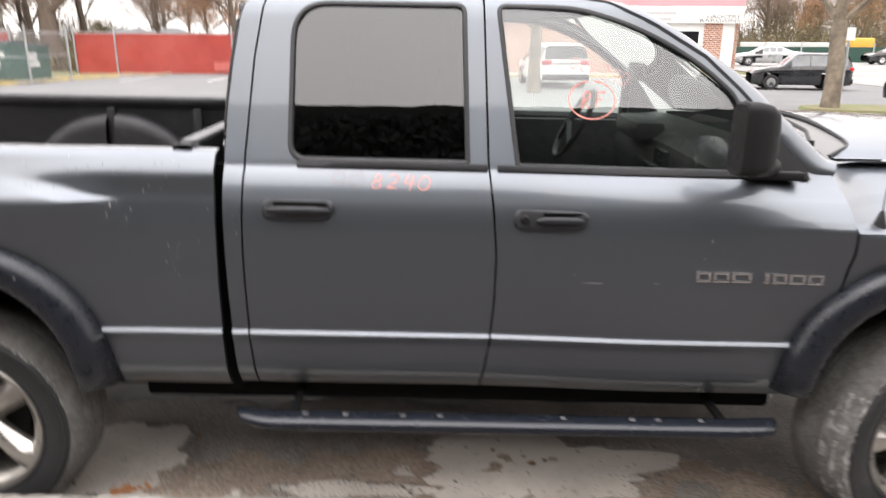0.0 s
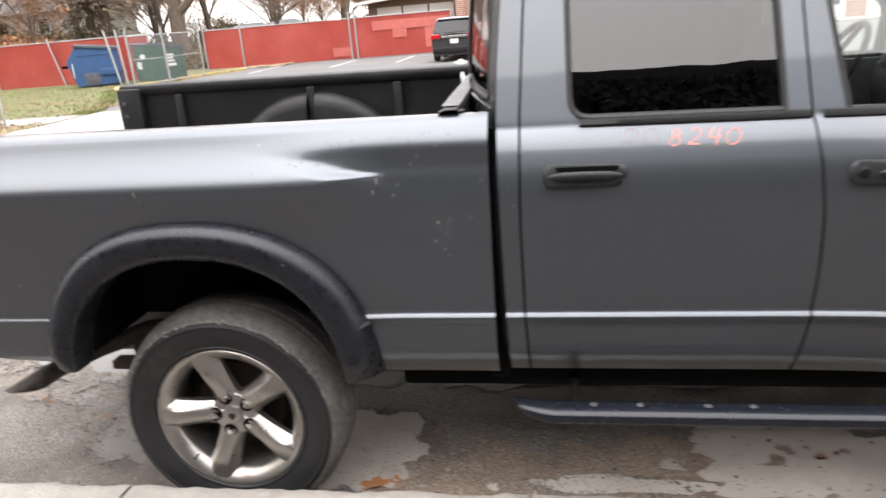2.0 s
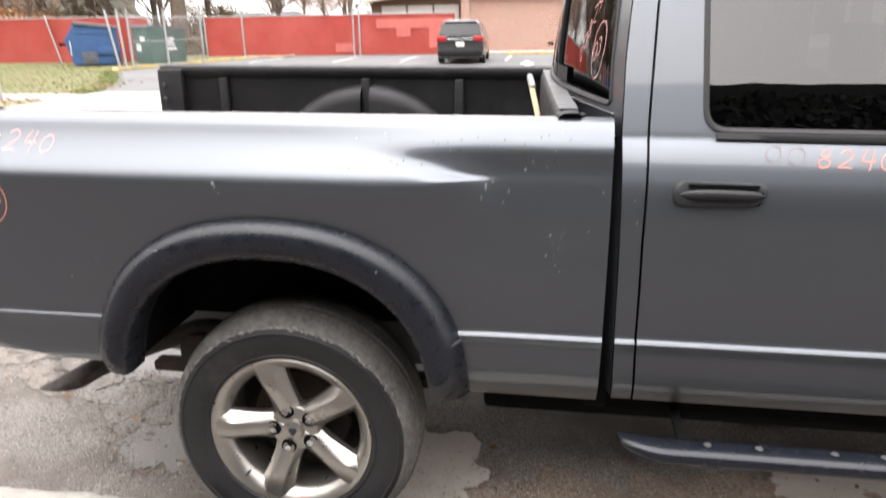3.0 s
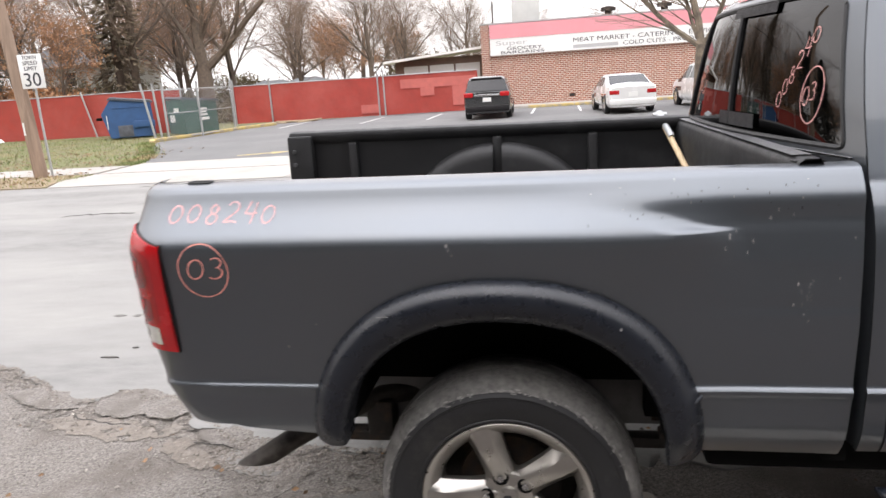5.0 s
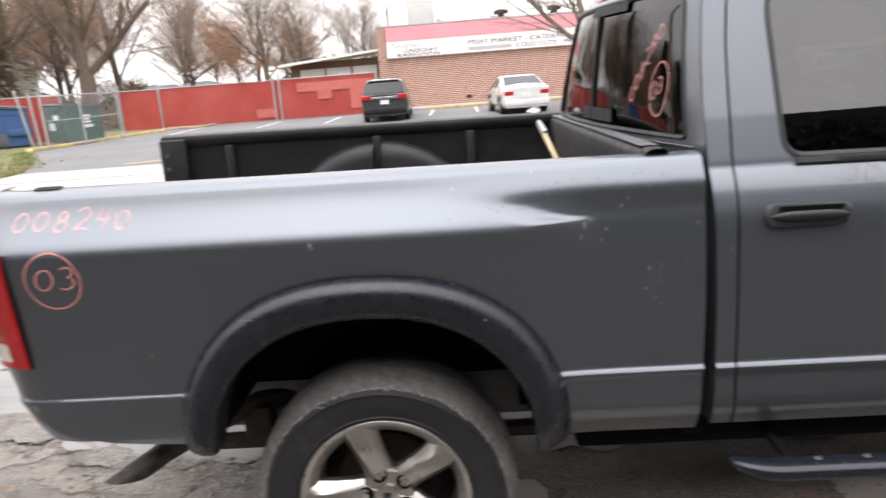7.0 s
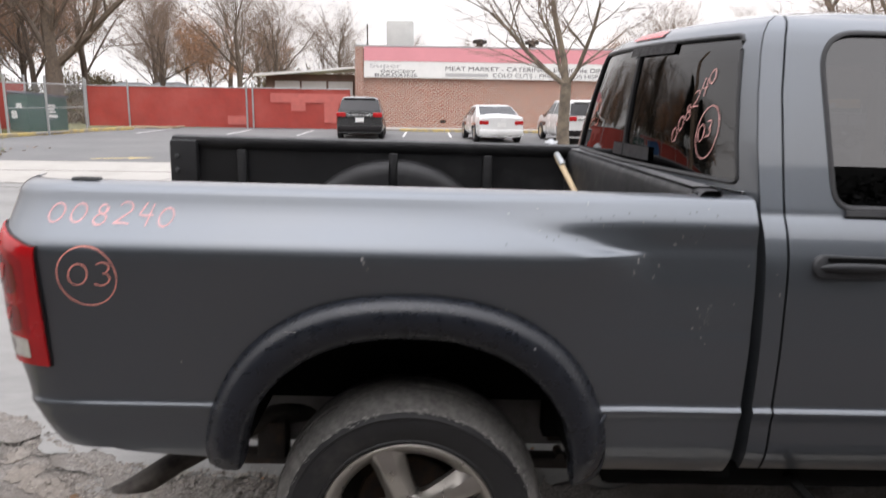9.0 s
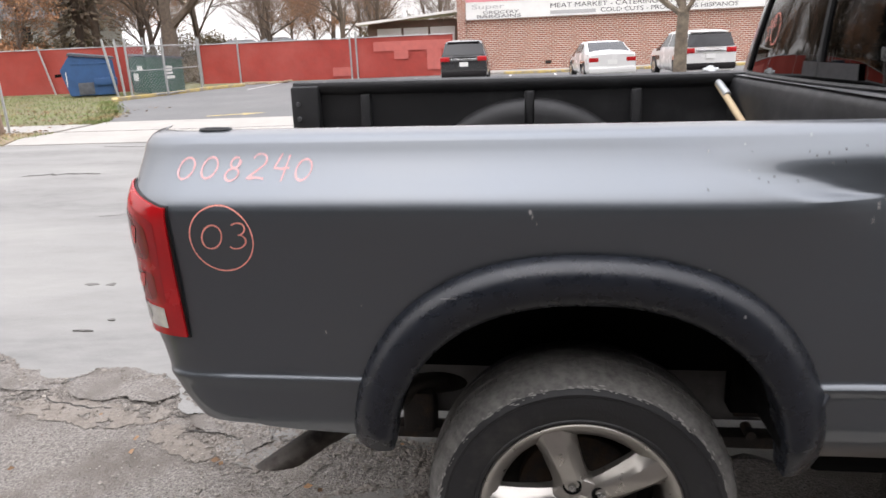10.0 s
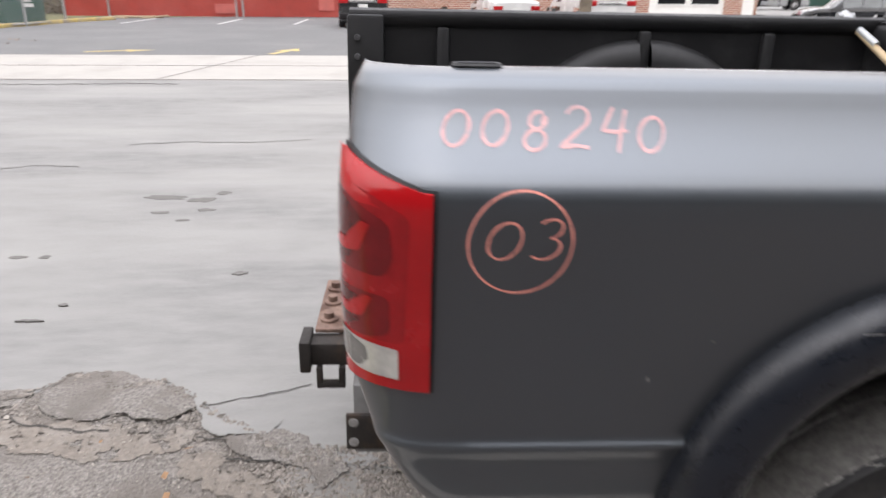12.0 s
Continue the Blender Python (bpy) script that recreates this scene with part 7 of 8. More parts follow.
# ---- parked cars
def car(label, L, W, mat, prof, m, tail, suv=True):
    """prof rows: u from the tail (0) to the nose (1), half-width factor, shoulder height, roof height."""
    c = root("parked_car", label, "car", m, "parked cars")

    def row(u):
        for a, b in zip(prof, prof[1:]):
            if u <= b[0]:
                t = (u - a[0]) / (b[0] - a[0])
                return [a[k] + (b[k] - a[k]) * t for k in range(4)]
        return prof[-1]

    def skin(u, v, off=0.0):
        _, wf, sh, rf = row(u)
        hw = W / 2 * wf
        pts = [(0.0, 0.24), (hw * 0.9, 0.24), (hw * 0.98, 0.36), (hw, 0.55), (hw, sh - 0.12), (hw * 0.97, sh), (hw * (0.97 - 0.12 * min(1, (rf - sh) / 0.5)), sh + (rf - sh) * 0.45), (hw * (0.95 - 0.21 * min(1, (rf - sh) / 0.5)), rf - 0.03 * (rf - sh > 0.1)), (hw * 0.55, rf + 0.015), (0.0, rf + 0.03)]
        s = -1 if v < 0 else 1
        a = min(8.999, abs(v) * 9)
        k = int(a)
        x = pts[k][0] + (pts[k + 1][0] - pts[k][0]) * (a - k)
        z = pts[k][1] + (pts[k + 1][1] - pts[k][1]) * (a - k)
        return (s * (x + off), L * (u - 0.5) - (off if u < 0.12 else 0), z + off * 0.4)
    us = sorted(set([r[0] for r in prof] + steps(0, 1, 26)))
    vs = steps(-1, 1, 54)
    wheels = (0.20, 0.80)
    bm = sheet(skin, us, vs, lambda u, v: any(abs(u - w) * L < 0.40 for w in wheels) and 0.05 < abs(v) < 0.40)
    bmesh.ops.remove_doubles(bm, verts=bm.verts, dist=0.004)
    part("body", bm, mat, c, sharp=55)
    bm = bmesh.new()
    tailv = [skin(0.0, v) for v in steps(-1, 1, 54)]
    bm.faces.new([bm.verts.new(v) for v in tailv[:-1]])
    bmesh.ops.triangulate(bm, faces=bm.faces)
    part("tail_panel", bm, mat, c)
    part("underbody", boxes((-W * 0.42, W * 0.42, -L * 0.46, L * 0.46, 0.22, 0.5)), BLACK, c)
    # windows
    cab = [u for u in steps(0, 1, 60) if row(u)[3] - row(u)[2] > 0.30]
    u0, u1 = cab[0], cab[-1]
    for s in (-1, 1):
        third = (u1 - u0 - 0.04) / 3
        for k in range(3):
            bm = sheet(lambda u, v: skin(u, s * v, 0.006), steps(u0 + 0.02 + third * k + 0.006, u0 + 0.02 + third * (k + 1) - 0.006, 5), steps(5.25 / 9, 6.75 / 9, 5))
            part("side_window", bm, SIDEGLASS, c)
    rear_end = max(0.012, u0)
    ua, za, ub, zb, hw = tail
    bm = bmesh.new()
    rows = []
    for t in steps(0, 1, 4):
        rows.append([bm.verts.new((x * hw * W / 2 * (1 - 0.12 * t), L * (ua + (ub - ua) * t - 0.5) - 0.02 - 0.03 * (1 - x * x), za + (zb - za) * t)) for x in steps(-1, 1, 10)])
    for a, b in zip(rows, rows[1:]):
        for k in range(10):
            bm.faces.new((a[k], a[k + 1], b[k + 1], b[k]))
    part("rear_window", bm, DARKGLASS, c)
    bm = sheet(lambda u, v: skin(u, v, 0.008), steps(u1 - 0.02, min(0.96, u1 + 0.10), 4), steps(-0.92, 0.92, 10))
    part("windscreen", bm, DARKGLASS, c)
    zt = prof[0][2]
    for s in (-1, 1):
        if suv:
            part("tail_light", boxes((s * W * 0.375 - 0.19, s * W * 0.375 + 0.17, -L / 2 - 0.03, -L / 2 + 0.16, zt - 0.10, zt + 0.08), bevel=0.04), LAMP_RED, c, "large red tail light")
        else:
            part("tail_light", boxes((s * W * 0.36 - 0.17, s * W * 0.36 + 0.17, -L / 2 - 0.01, -L / 2 + 0.12, zt - 0.20, zt - 0.04), bevel=0.03), LAMP_RED, c, "red tail light")
    if suv:
        part("tailgate_bar", boxes((-W * 0.27, W * 0.27, -L / 2 - 0.03, -L / 2 + 0.05, zt - 0.07, zt + 0.01), bevel=0.01), CHROME, c)
        part("roof_spoiler", boxes((-W * 0.33, W * 0.33, -L / 2 + 0.16, -L / 2 + 0.42, 1.53, 1.575), bevel=0.015), mat, c)
    part("number_plate", boxes((-0.16, 0.16, -L / 2 - 0.035, -L / 2 - 0.015, zt - 0.28, zt - 0.12)), WHITE, c, "blank pale number plate")
    part("rear_bumper", boxes((-W * 0.46, W * 0.46, -L / 2 - 0.06, -L / 2 + 0.2, 0.30, 0.52), bevel=0.05), mat if not suv else PLASTIC, c)
    for u in wheels:
        for s in (-1, 1):
            w = part("wheel", lathe(bmesh.new(), [(0.20, -0.10), (0.30, -0.11), (0.335, -0.08), (0.335, 0.08), (0.30, 0.11), (0.20, 0.10)], 24, "x"), TYRE, c)
            w.location = (s * (W / 2 - 0.12), L * (u - 0.5), 0.335)
            rim = part("rim", lathe(bmesh.new(), [(0.02, s * 0.085), (0.12, s * 0.10), (0.21, s * 0.10), (0.22, s * 0.07)], 20, "x"), CHROME, w)
    return c


SUVP = [(0.0, 0.90, 0.95, 1.00), (0.015, 0.95, 0.98, 1.15), (0.06, 0.98, 1.00, 1.52), (0.14, 1.0, 1.01, 1.60), (0.45, 1.0, 1.00, 1.62), (0.56, 1.0, 0.99, 1.58), (0.70, 0.99, 0.97, 1.05), (0.85, 0.97, 0.93, 0.98), (0.97, 0.90, 0.82, 0.86), (1.0, 0.82, 0.66, 0.70)]
SEDANP = [(0.0, 0.86, 0.88, 0.92), (0.02, 0.93, 0.93, 0.97), (0.10, 0.97, 0.94, 1.00), (0.17, 0.98, 0.94, 1.06), (0.34, 1.0, 0.93, 1.36), (0.50, 1.0, 0.92, 1.38), (0.58, 1.0, 0.91, 1.33), (0.74, 0.99, 0.88, 0.93), (0.90, 0.96, 0.80, 0.85), (1.0, 0.84, 0.62, 0.66)]
car("dark green-black estate car parked facing the fence", 4.6, 1.85, CARBLACK, SUVP, Matrix.Translation((-2.62, 28.4, 0.03)) @ Matrix.Rotation(radians(2), 4, "Z"), (0.008, 1.08, 0.055, 1.50, 0.86))
car("white two-door saloon parked facing the store", 4.45, 1.80, CARWHITE, SEDANP, Matrix.Translation((2.55, 27.0, 0.03)) @ Matrix.Rotation(radians(6), 4, "Z"), (0.135, 1.02, 0.315, 1.34, 0.80), False)
car("white sport utility car parked facing the store", 4.7, 1.90, CARWHITE, SUVP, Matrix.Translation((5.85, 27.2, 0.03)) @ Matrix.Rotation(radians(6), 4, "Z"), (0.008, 1.06, 0.055, 1.50, 0.86))
car("black minivan with silver wheels parked broadside", 4.2, 1.80, CARBLACK, SUVP, Matrix.Translation((14.85, 25.5, 0.03)) @ Matrix.Rotation(radians(78), 4, "Z") @ Matrix.Scale(0.81, 4), (0.008, 1.06, 0.055, 1.50, 0.86))
car("silver saloon on the far street", 4.5, 1.80, CARSILVER, SEDANP, Matrix.Translation((24.2, 50.5, 0.03)) @ Matrix.Rotation(radians(80), 4, "Z"), (0.135, 1.02, 0.315, 1.34, 0.80), False)
car("dark saloon on the far street", 4.5, 1.80, CARBLACK, SEDANP, Matrix.Translation((36.0, 55.0, 0.03)) @ Matrix.Rotation(radians(85), 4, "Z"), (0.135, 1.02, 0.315, 1.34, 0.80), False)
car("silver saloon parked beyond the hood", 4.5, 1.80, CARSILVER, SEDANP, Matrix.Translation((16.2, 17.6, 0.03)) @ Matrix.Rotation(radians(90), 4, "Z"), (0.135, 1.02, 0.315, 1.34, 0.80), False)

# ---- utility pole, speed sign, wires
bm = bmesh.new()
tube(bm, [(-11.98, 13.35, 0.0), (-12.05, 13.35, 1.5), (-12.22, 13.35, 4.0), (-12.5, 13.35, 9.0)], [0.16, 0.15, 0.14, 0.11], 14)
pole = thing("utility_pole", bm, WOOD, "leaning weathered wooden utility pole on the verge", "pole")
part("pole_tag", boxes((-12.09, -12.05, 13.19, 13.205, 1.05, 1.35)), WHITE, pole)
sign30 = root("speed_sign", "white rectangular speed limit sign on a steel post", "sign", Matrix.Translation((-11.64, 13.30, 0.0)) @ Matrix.Rotation(radians(0), 4, "Y"))
bm = bmesh.new()
tube(bm, [(0, 0, 0), (-0.02, 0, 1.5), (0.0, 0, 2.9)], 0.028, 8)
part("post", bm, GALV, sign30)
plate = part("sign_plate", boxes((-0.30, 0.30, -0.05, -0.035, 2.10, 2.86), bevel=0.004), WHITE, sign30)
for body, x, z, w, h in (("TOWN", -0.18, 2.745, 0.36, 0.085), ("SPEED", -0.19, 2.625, 0.38, 0.085), ("LIMIT", -0.16, 2.505, 0.32, 0.085), ("30", -0.21, 2.15, 0.42, 0.30)):
    words(body, w, h, INK, plate, Matrix.Translation((x, -0.052, z)) @ UPRIGHT)
for x in (-48.0, 62.0):
    bm = rod(bmesh.new(), (x, 30.0, 0), (x, 30.0, 12.4), 0.17, 0.12, 12)
    box(bm, x - 0.06, x + 0.06, 27.6, 31.6, 11.1, 11.25)
    box(bm, x - 0.06, x + 0.06, 27.6, 31.6, 7.0, 7.15)
    thing("utility_pole", bm, WOOD, "tall wooden utility pole with cross arms", "pole", "utility poles")
for k, (zl, zm, zr, y) in enumerate(((11.6, 9.0, 7.2, 30.0), (11.2, 8.65, 6.9, 30.3), (8.0, 6.3, 5.2, 28.0), (11.4, 8.9, 7.0, 31.0))):
    bm = bmesh.new()
    pts = []
    for i in range(31):
        x = -48 + 110 * i / 30
        t = (x + 48) / 110
        pts.append((x, y, zl + (zr - zl) * t - 1.2 * 4 * t * (1 - t) * 0.5 * (1 if k < 3 else 0.8)))
    tube(bm, pts, 0.018, 5)
    thing("overhead_wire", bm, BLACK, "thin black overhead wire above the street", "wire", "overhead wires")


# ---- trees ----
BARK = material("grey_brown_bark", (0.135, 0.105, 0.082), 0.95, 0.0, 0.35, 6.0, bump=0.02, bump_scale=20.0, spread=0.25)
PALE_BARK = material("smooth_pale_bark", (0.215, 0.175, 0.130), 0.9, 0.0, 0.35, 9.0, bump=0.015, bump_scale=24.0, second=(0.12, 0.097, 0.075), second_scale=3.0, second_low=0.42, second_high=0.62)
TWIG = material("pale_brown_twigs", (0.25, 0.185, 0.145), 0.95, 0.0, 0.3, 2.0, spread=0.25)
RUST = material("rust_brown_leaves", (0.40, 0.21, 0.11), 0.9, 0.0, 0.3, 3.0, island=0.4)
NEEDLE = material("dark_conifer_needles", (0.050, 0.050, 0.040), 0.9, 0.0, 0.3, 3.0, island=0.4)
BELT = material("dark_evergreen_belt", (0.020, 0.021, 0.019), 0.95, 0.0, 0.2, 2.0)
IVY = material("olive_brown_brush", (0.13, 0.105, 0.060), 0.95, 0.0, 0.3, 1.5, island=0.45)


def grow(rnd, height, girth, levels=5, spread_angle=0.55, lean=0.0, first=0.28, leafy=0.0, forks=()):
    """A bare branching tree: vertices and faces of trunk, twigs and leaves."""
    trunk, twig, leaf = ([], []), ([], []), ([], [])

    def add(store, a, b, ra, rb, n):
        verts, faces = store
        d = (b - a).normalized()
        side = d.cross(Vector((0.3, 0.2, 1))).normalized() if abs(d.z) < 0.98 else Vector((1, 0, 0))
        up = side.cross(d)
        o = len(verts)
        for p, r in ((a, ra), (b, rb)):
            for k in range(n):
                ang = 2 * math.pi * k / n
                verts.append(tuple(p + r * (math.cos(ang) * side + math.sin(ang) * up)))
        for k in range(n):
            faces.append((o + k, o + (k + 1) % n, o + n + (k + 1) % n, o + n + k))

    def limb(p, d, length, r, level):
        n = (8, 6, 5, 4, 3, 3, 3)[level]
        segs = (5, 4, 3, 3, 2, 2, 2)[level]
        end_r = r * (0.55 if level else 0.62)
        stops = []
        for s in range(segs):
            d = (d + Vector((rnd.gauss(0, 0.10), rnd.gauss(0, 0.10), rnd.gauss(0.03, 0.06))) * (0.5 if level == 0 else 1.0)).normalized()
            q = p + d * (length / segs)
            ra, rb = r + (end_r - r) * s / segs, r + (end_r - r) * (s + 1) / segs
            add(trunk if level < 3 else twig, p, q, ra, rb, n)
            p = q
            stops.append((q, d.copy(), rb, (s + 1) / segs))
        if level >= levels:
            if leafy and rnd.random() < leafy:
                verts, faces = leaf
                for _ in range(4):
                    c = p + Vector((rnd.gauss(0, 0.25), rnd.gauss(0, 0.25), rnd.gauss(-0.05, 0.2)))
                    s = rnd.uniform(0.05, 0.11)
                    o = len(verts)
                    a = Vector((rnd.gauss(0, 1), rnd.gauss(0, 1), rnd.gauss(0, 1))).normalized() * s
                    b = a.cross(Vector((rnd.gauss(0, 1), rnd.gauss(0, 1), 1))).normalized() * s * 0.7
                    verts.extend([tuple(c - a), tuple(c + b), tuple(c + a), tuple(c - b)])
                    faces.append((o, o + 1, o + 2, o + 3))
            return
        for q, dd, rr, t in stops:
            if level == 0 and t < first:
                continue
            kids = 2 if t < 0.99 else 3
            for _ in range(kids):
                az = rnd.random() * 2 * math.pi
                side = Vector((math.cos(az), math.sin(az), 0.10))
                ang = rnd.gauss(spread_angle, 0.18) * (0.75 if t > 0.99 else 1.25)
                nd = (dd * math.cos(ang) + side * math.sin(ang)).normalized()
                if level >= 2:
                    nd = (nd + Vector((0, 0, -0.12))).normalized()
                limb(q, nd, length * rnd.uniform(0.50, 0.80) * (0.95 if level else 0.85), max(0.005, rr * rnd.uniform(0.30, 0.52)), level + 1)

    if forks:
        # a short bole that parts into given limbs
        p = Vector((0, 0, 0))
        for s in range(4):
            q = p + Vector((lean + rnd.gauss(0, 0.02), rnd.gauss(0, 0.02), 1)) * (first / 4)
            add(trunk, p, q, girth * (1.12 - 0.06 * s) if s else girth * 1.25, girth * (1.06 - 0.06 * s), 12)
            p = q
        for dx, dy, dz, length, r in forks:
            limb(p - Vector((0, 0, r)), Vector((dx, dy, dz)).normalized(), length, r, 1)
    else:
        limb(Vector((0, 0, 0)), Vector((lean, 0, 1)).normalized(), height * 0.52, girth, 0)
    return trunk, twig, leaf


def tree_model(seed, height, girth, label, levels=4, spread_angle=0.62, lean=0.0, first=0.28, leafy=0.0, group="bare trees", bark=None, forks=()):
    rnd = random.Random(seed)
    trunk, twig, leaf = grow(rnd, height, girth, levels, spread_angle, lean, first, leafy, forks)
    t = root("bare_tree", label, "tree", pose(0, 0, -400), group)
    for name, (verts, faces), mat in (("trunk", trunk, bark or BARK), ("twig_mass", twig, TWIG), ("dry_leaves", leaf, RUST)):
        if not verts:
            continue
        me = bpy.data.meshes.new(name)
        me.from_pydata(verts, [], faces)
        ob = finish(new(name, me), mat, name == "trunk")
        ob.parent = t
        if name != "trunk":
            tagged(ob, kind="stuff")
    return t


def at(x, y, turn=0.0, s=1.0, z=0.0):
    return Matrix.Translation((x, y, z)) @ Matrix.Rotation(turn, 4, "Z") @ Matrix.Scale(s, 4)


def plant(model, x, y, turn=0.0, s=1.0):
    c = copy_thing(model, Matrix.Identity(4))
    c.matrix_basis = at(x, y, turn, s)
    return c


LEAFLESS = "leafless brown deciduous tree with fine twigs"
models = [tree_model(11, 15, 0.30, LEAFLESS, 4), tree_model(12, 13, 0.24, LEAFLESS, 4, 0.45), tree_model(13, 16, 0.34, LEAFLESS, 4, 0.62), tree_model(14, 11, 0.20, "leafless tree with a few rusty dead leaves", 4, 0.5, 0.0, 0.3, 0.5)]
big = tree_model(21, 17, 0.50, "large forked bare tree holding some rusty leaves", 4, 0.55, 0.0, 3.3, 0.12, "", None, ((0.03, 0, 1, 7.0, 0.36), (0.85, 0.1, 0.75, 6.0, 0.27), (-0.6, 0.3, 0.8, 5.5, 0.20)))
big.matrix_basis = at(-21.95, 42.0, 0.0)
street_tree = tree_model(25, 6.2, 0.20, "bare street tree with a smooth pale trunk", 4, 0.6, 0.0, 2.2, 0.0, "", PALE_BARK, ((-0.85, 0.1, 0.70, 3.6, 0.095), (0.04, 0.15, 1, 3.4, 0.135), (0.65, -0.2, 0.75, 2.8, 0.085), (-0.35, 0.4, 0.95, 2.8, 0.075)))
street_tree.matrix_basis = at(4.72, 22.9, 0.0)
right_tree = tree_model(27, 7.5, 0.20, "bare tree with pale trunk on the grass corner", 4, 0.6, 0.02, 2.3, 0.0, "", PALE_BARK, ((0.7, 0.1, 0.75, 3.2, 0.10), (-0.1, 0.15, 1, 3.4, 0.13), (-0.7, -0.2, 0.7, 3.0, 0.09)))
right_tree.matrix_basis = at(11.78, 16.9, 2.0)
tr = random.Random(5)
spots = [(-26, 40, 0.9), (-31, 44, 1.0), (-18.5, 47, 0.55), (-15.5, 52, 0.55), (-11.0, 46, 0.62), (-12.8, 60, 0.6), (-7, 58, 0.55), (-36, 40, 0.9), (-40, 47, 1.0), (-46, 42, 1.0), (-23, 60, 0.8), (-31, 58, 0.9),
         (-16, 72, 0.7), (-3, 74, 0.6), (-28, 76, 0.9), (-37, 70, 1.0), (6, 82, 0.6), (-9, 88, 0.7), (-52, 50, 1.0), (-28, 36, 0.6), (-24.5, 50, 0.8), (-20.5, 56, 0.7), (-17, 62, 0.75), (-14, 66, 0.7), (-26, 46, 0.85), (-29, 50, 0.9), (-34, 52, 0.9), (-22, 68, 0.8), (-12, 54, 0.55), (-9.0, 64, 0.6), (-43, 52, 1.0), (-38, 60, 1.0), (-48, 60, 1.0)]
for k, (x, y, s) in enumerate(spots):
    plant(models[k % 4], x + tr.uniform(-1, 1), y + tr.uniform(-1, 1), tr.random() * 6.28, s * tr.uniform(0.85, 1.1))
# woods to the east
for k in range(34):
    plant(models[k % 4], tr.uniform(24, 84), tr.uniform(78, 105), tr.random() * 6.28, tr.uniform(0.55, 0.9))
for m0 in models:
    m0.matrix_basis = at(-56 - 4 * models.index(m0), 60, 0, 1.0)


# brush and undergrowth: thin sticks and clumps
def brush(x0, x1, y0, y1, count, hmax, mat, label, seed):
    rnd = random.Random(seed)
    verts, faces = [], []
    for _ in range(count):
        x, y = rnd.uniform(x0, x1), rnd.uniform(y0, y1)
        h = hmax * rnd.uniform(0.35, 1.0) * (0.65 + 0.35 * math.sin(x * 0.35 + 1.3 * math.sin(x * 0.11)))
        o = len(verts)
        lx, ly, w = rnd.gauss(0, 0.14 * h), rnd.gauss(0, 0.14 * h), rnd.uniform(0.012, 0.035)
        verts += [(x - w, y, 0), (x + w, y, 0), (x + lx + w * 0.4, y + ly, h), (x + lx - w * 0.4, y + ly, h)]
        faces.append((o, o + 1, o + 2, o + 3))
        for _ in range(7):
            t = rnd.uniform(0.2, 1.0)
            c = Vector((x + lx * t + rnd.gauss(0, 0.45), y + ly * t + rnd.gauss(0, 0.45), h * t))
            s = rnd.uniform(0.06, 0.18)
            o = len(verts)
            a = Vector((rnd.gauss(0, 1), rnd.gauss(0, 1), rnd.gauss(0, 1))).normalized() * s
            b = a.cross(Vector((rnd.gauss(0, 1), rnd.gauss(0, 1), 1))).normalized() * s * 0.6
            verts.extend([tuple(c - a), tuple(c + b), tuple(c + a), tuple(c - b)])
            faces.append((o, o + 1, o + 2, o + 3))
    me = bpy.data.meshes.new("undergrowth")
    me.from_pydata(verts, [], faces)
    return tagged(finish(new("undergrowth", me), mat, False), label, "bushes", kind="stuff")


brush(-56, -15, 37, 50, 5200, 3.4, IVY, "tangled brown winter undergrowth behind the fence", 3)
brush(-34, -22, 35, 38, 1500, 3.2, RUST, "rusty brown bushes above the red fence", 4)
brush(-30, -6, 57, 66, 3000, 4.2, IVY, "brown bushes round the small houses", 8)
brush(-16, 16, 66, 84, 2400, 4.0, IVY, "brown winter bushes between the houses", 5)
brush(18, 110, 72, 104, 9000, 7.5, IVY, "dense brown winter woods beyond the side street", 6)


def conifer(seed, height, radius, label, count=2600, group="conifers", mat=None):
    rnd = random.Random(seed)
    t = root("conifer", label, "tree", pose(0, 0, 0), group)
    part("trunk", rod(bmesh.new(), (0, 0, 0), (0, 0, height * 0.97), height * 0.022, 0.02, 8), BARK, t)
    verts, faces = [], []
    for _ in range(count):
        f = rnd.random() ** 0.75
        z = height * (0.06 + 0.94 * f)
        az = rnd.random() * 6.283
        rr = radius * (1 - f) ** 0.8 * rnd.uniform(0.35, 1.08) * (0.85 + 0.25 * math.sin(az * 5 + z * 2.1))
        c = Vector((rr * math.cos(az), rr * math.sin(az), z - 0.18 * rr))
        d = Vector((math.cos(az), math.sin(az), -0.35)).normalized()
        s = rnd.uniform(0.18, 0.42)
        w = d.cross(Vector((0, 0, 1))).normalized() * s * 0.35
        dr = Vector((0, 0, -0.25 * s))
        o = len(verts)
        verts.extend([tuple(c - d * s * 0.6), tuple(c + w + dr), tuple(c + d * s), tuple(c - w + dr)])
        faces.append((o, o + 1, o + 2, o + 3))
    me = bpy.data.meshes.new("needles")
    me.from_pydata(verts, [], faces)
    ob = finish(new("needles", me), mat or NEEDLE, False)
    ob.parent = t
    tagged(ob, kind="stuff")
    return t


fir = conifer(31, 13.0, 3.0, "dark green conifer beside the bare trees", 5200)
fir.matrix_basis = at(-33.5, 35.0)
for x, y, s in ((-38.5, 36.5, 0.9), (62, 88, 0.8), (48, 95, 0.7), (30, 92, 0.75)):
    plant(fir, x, y, x, s)

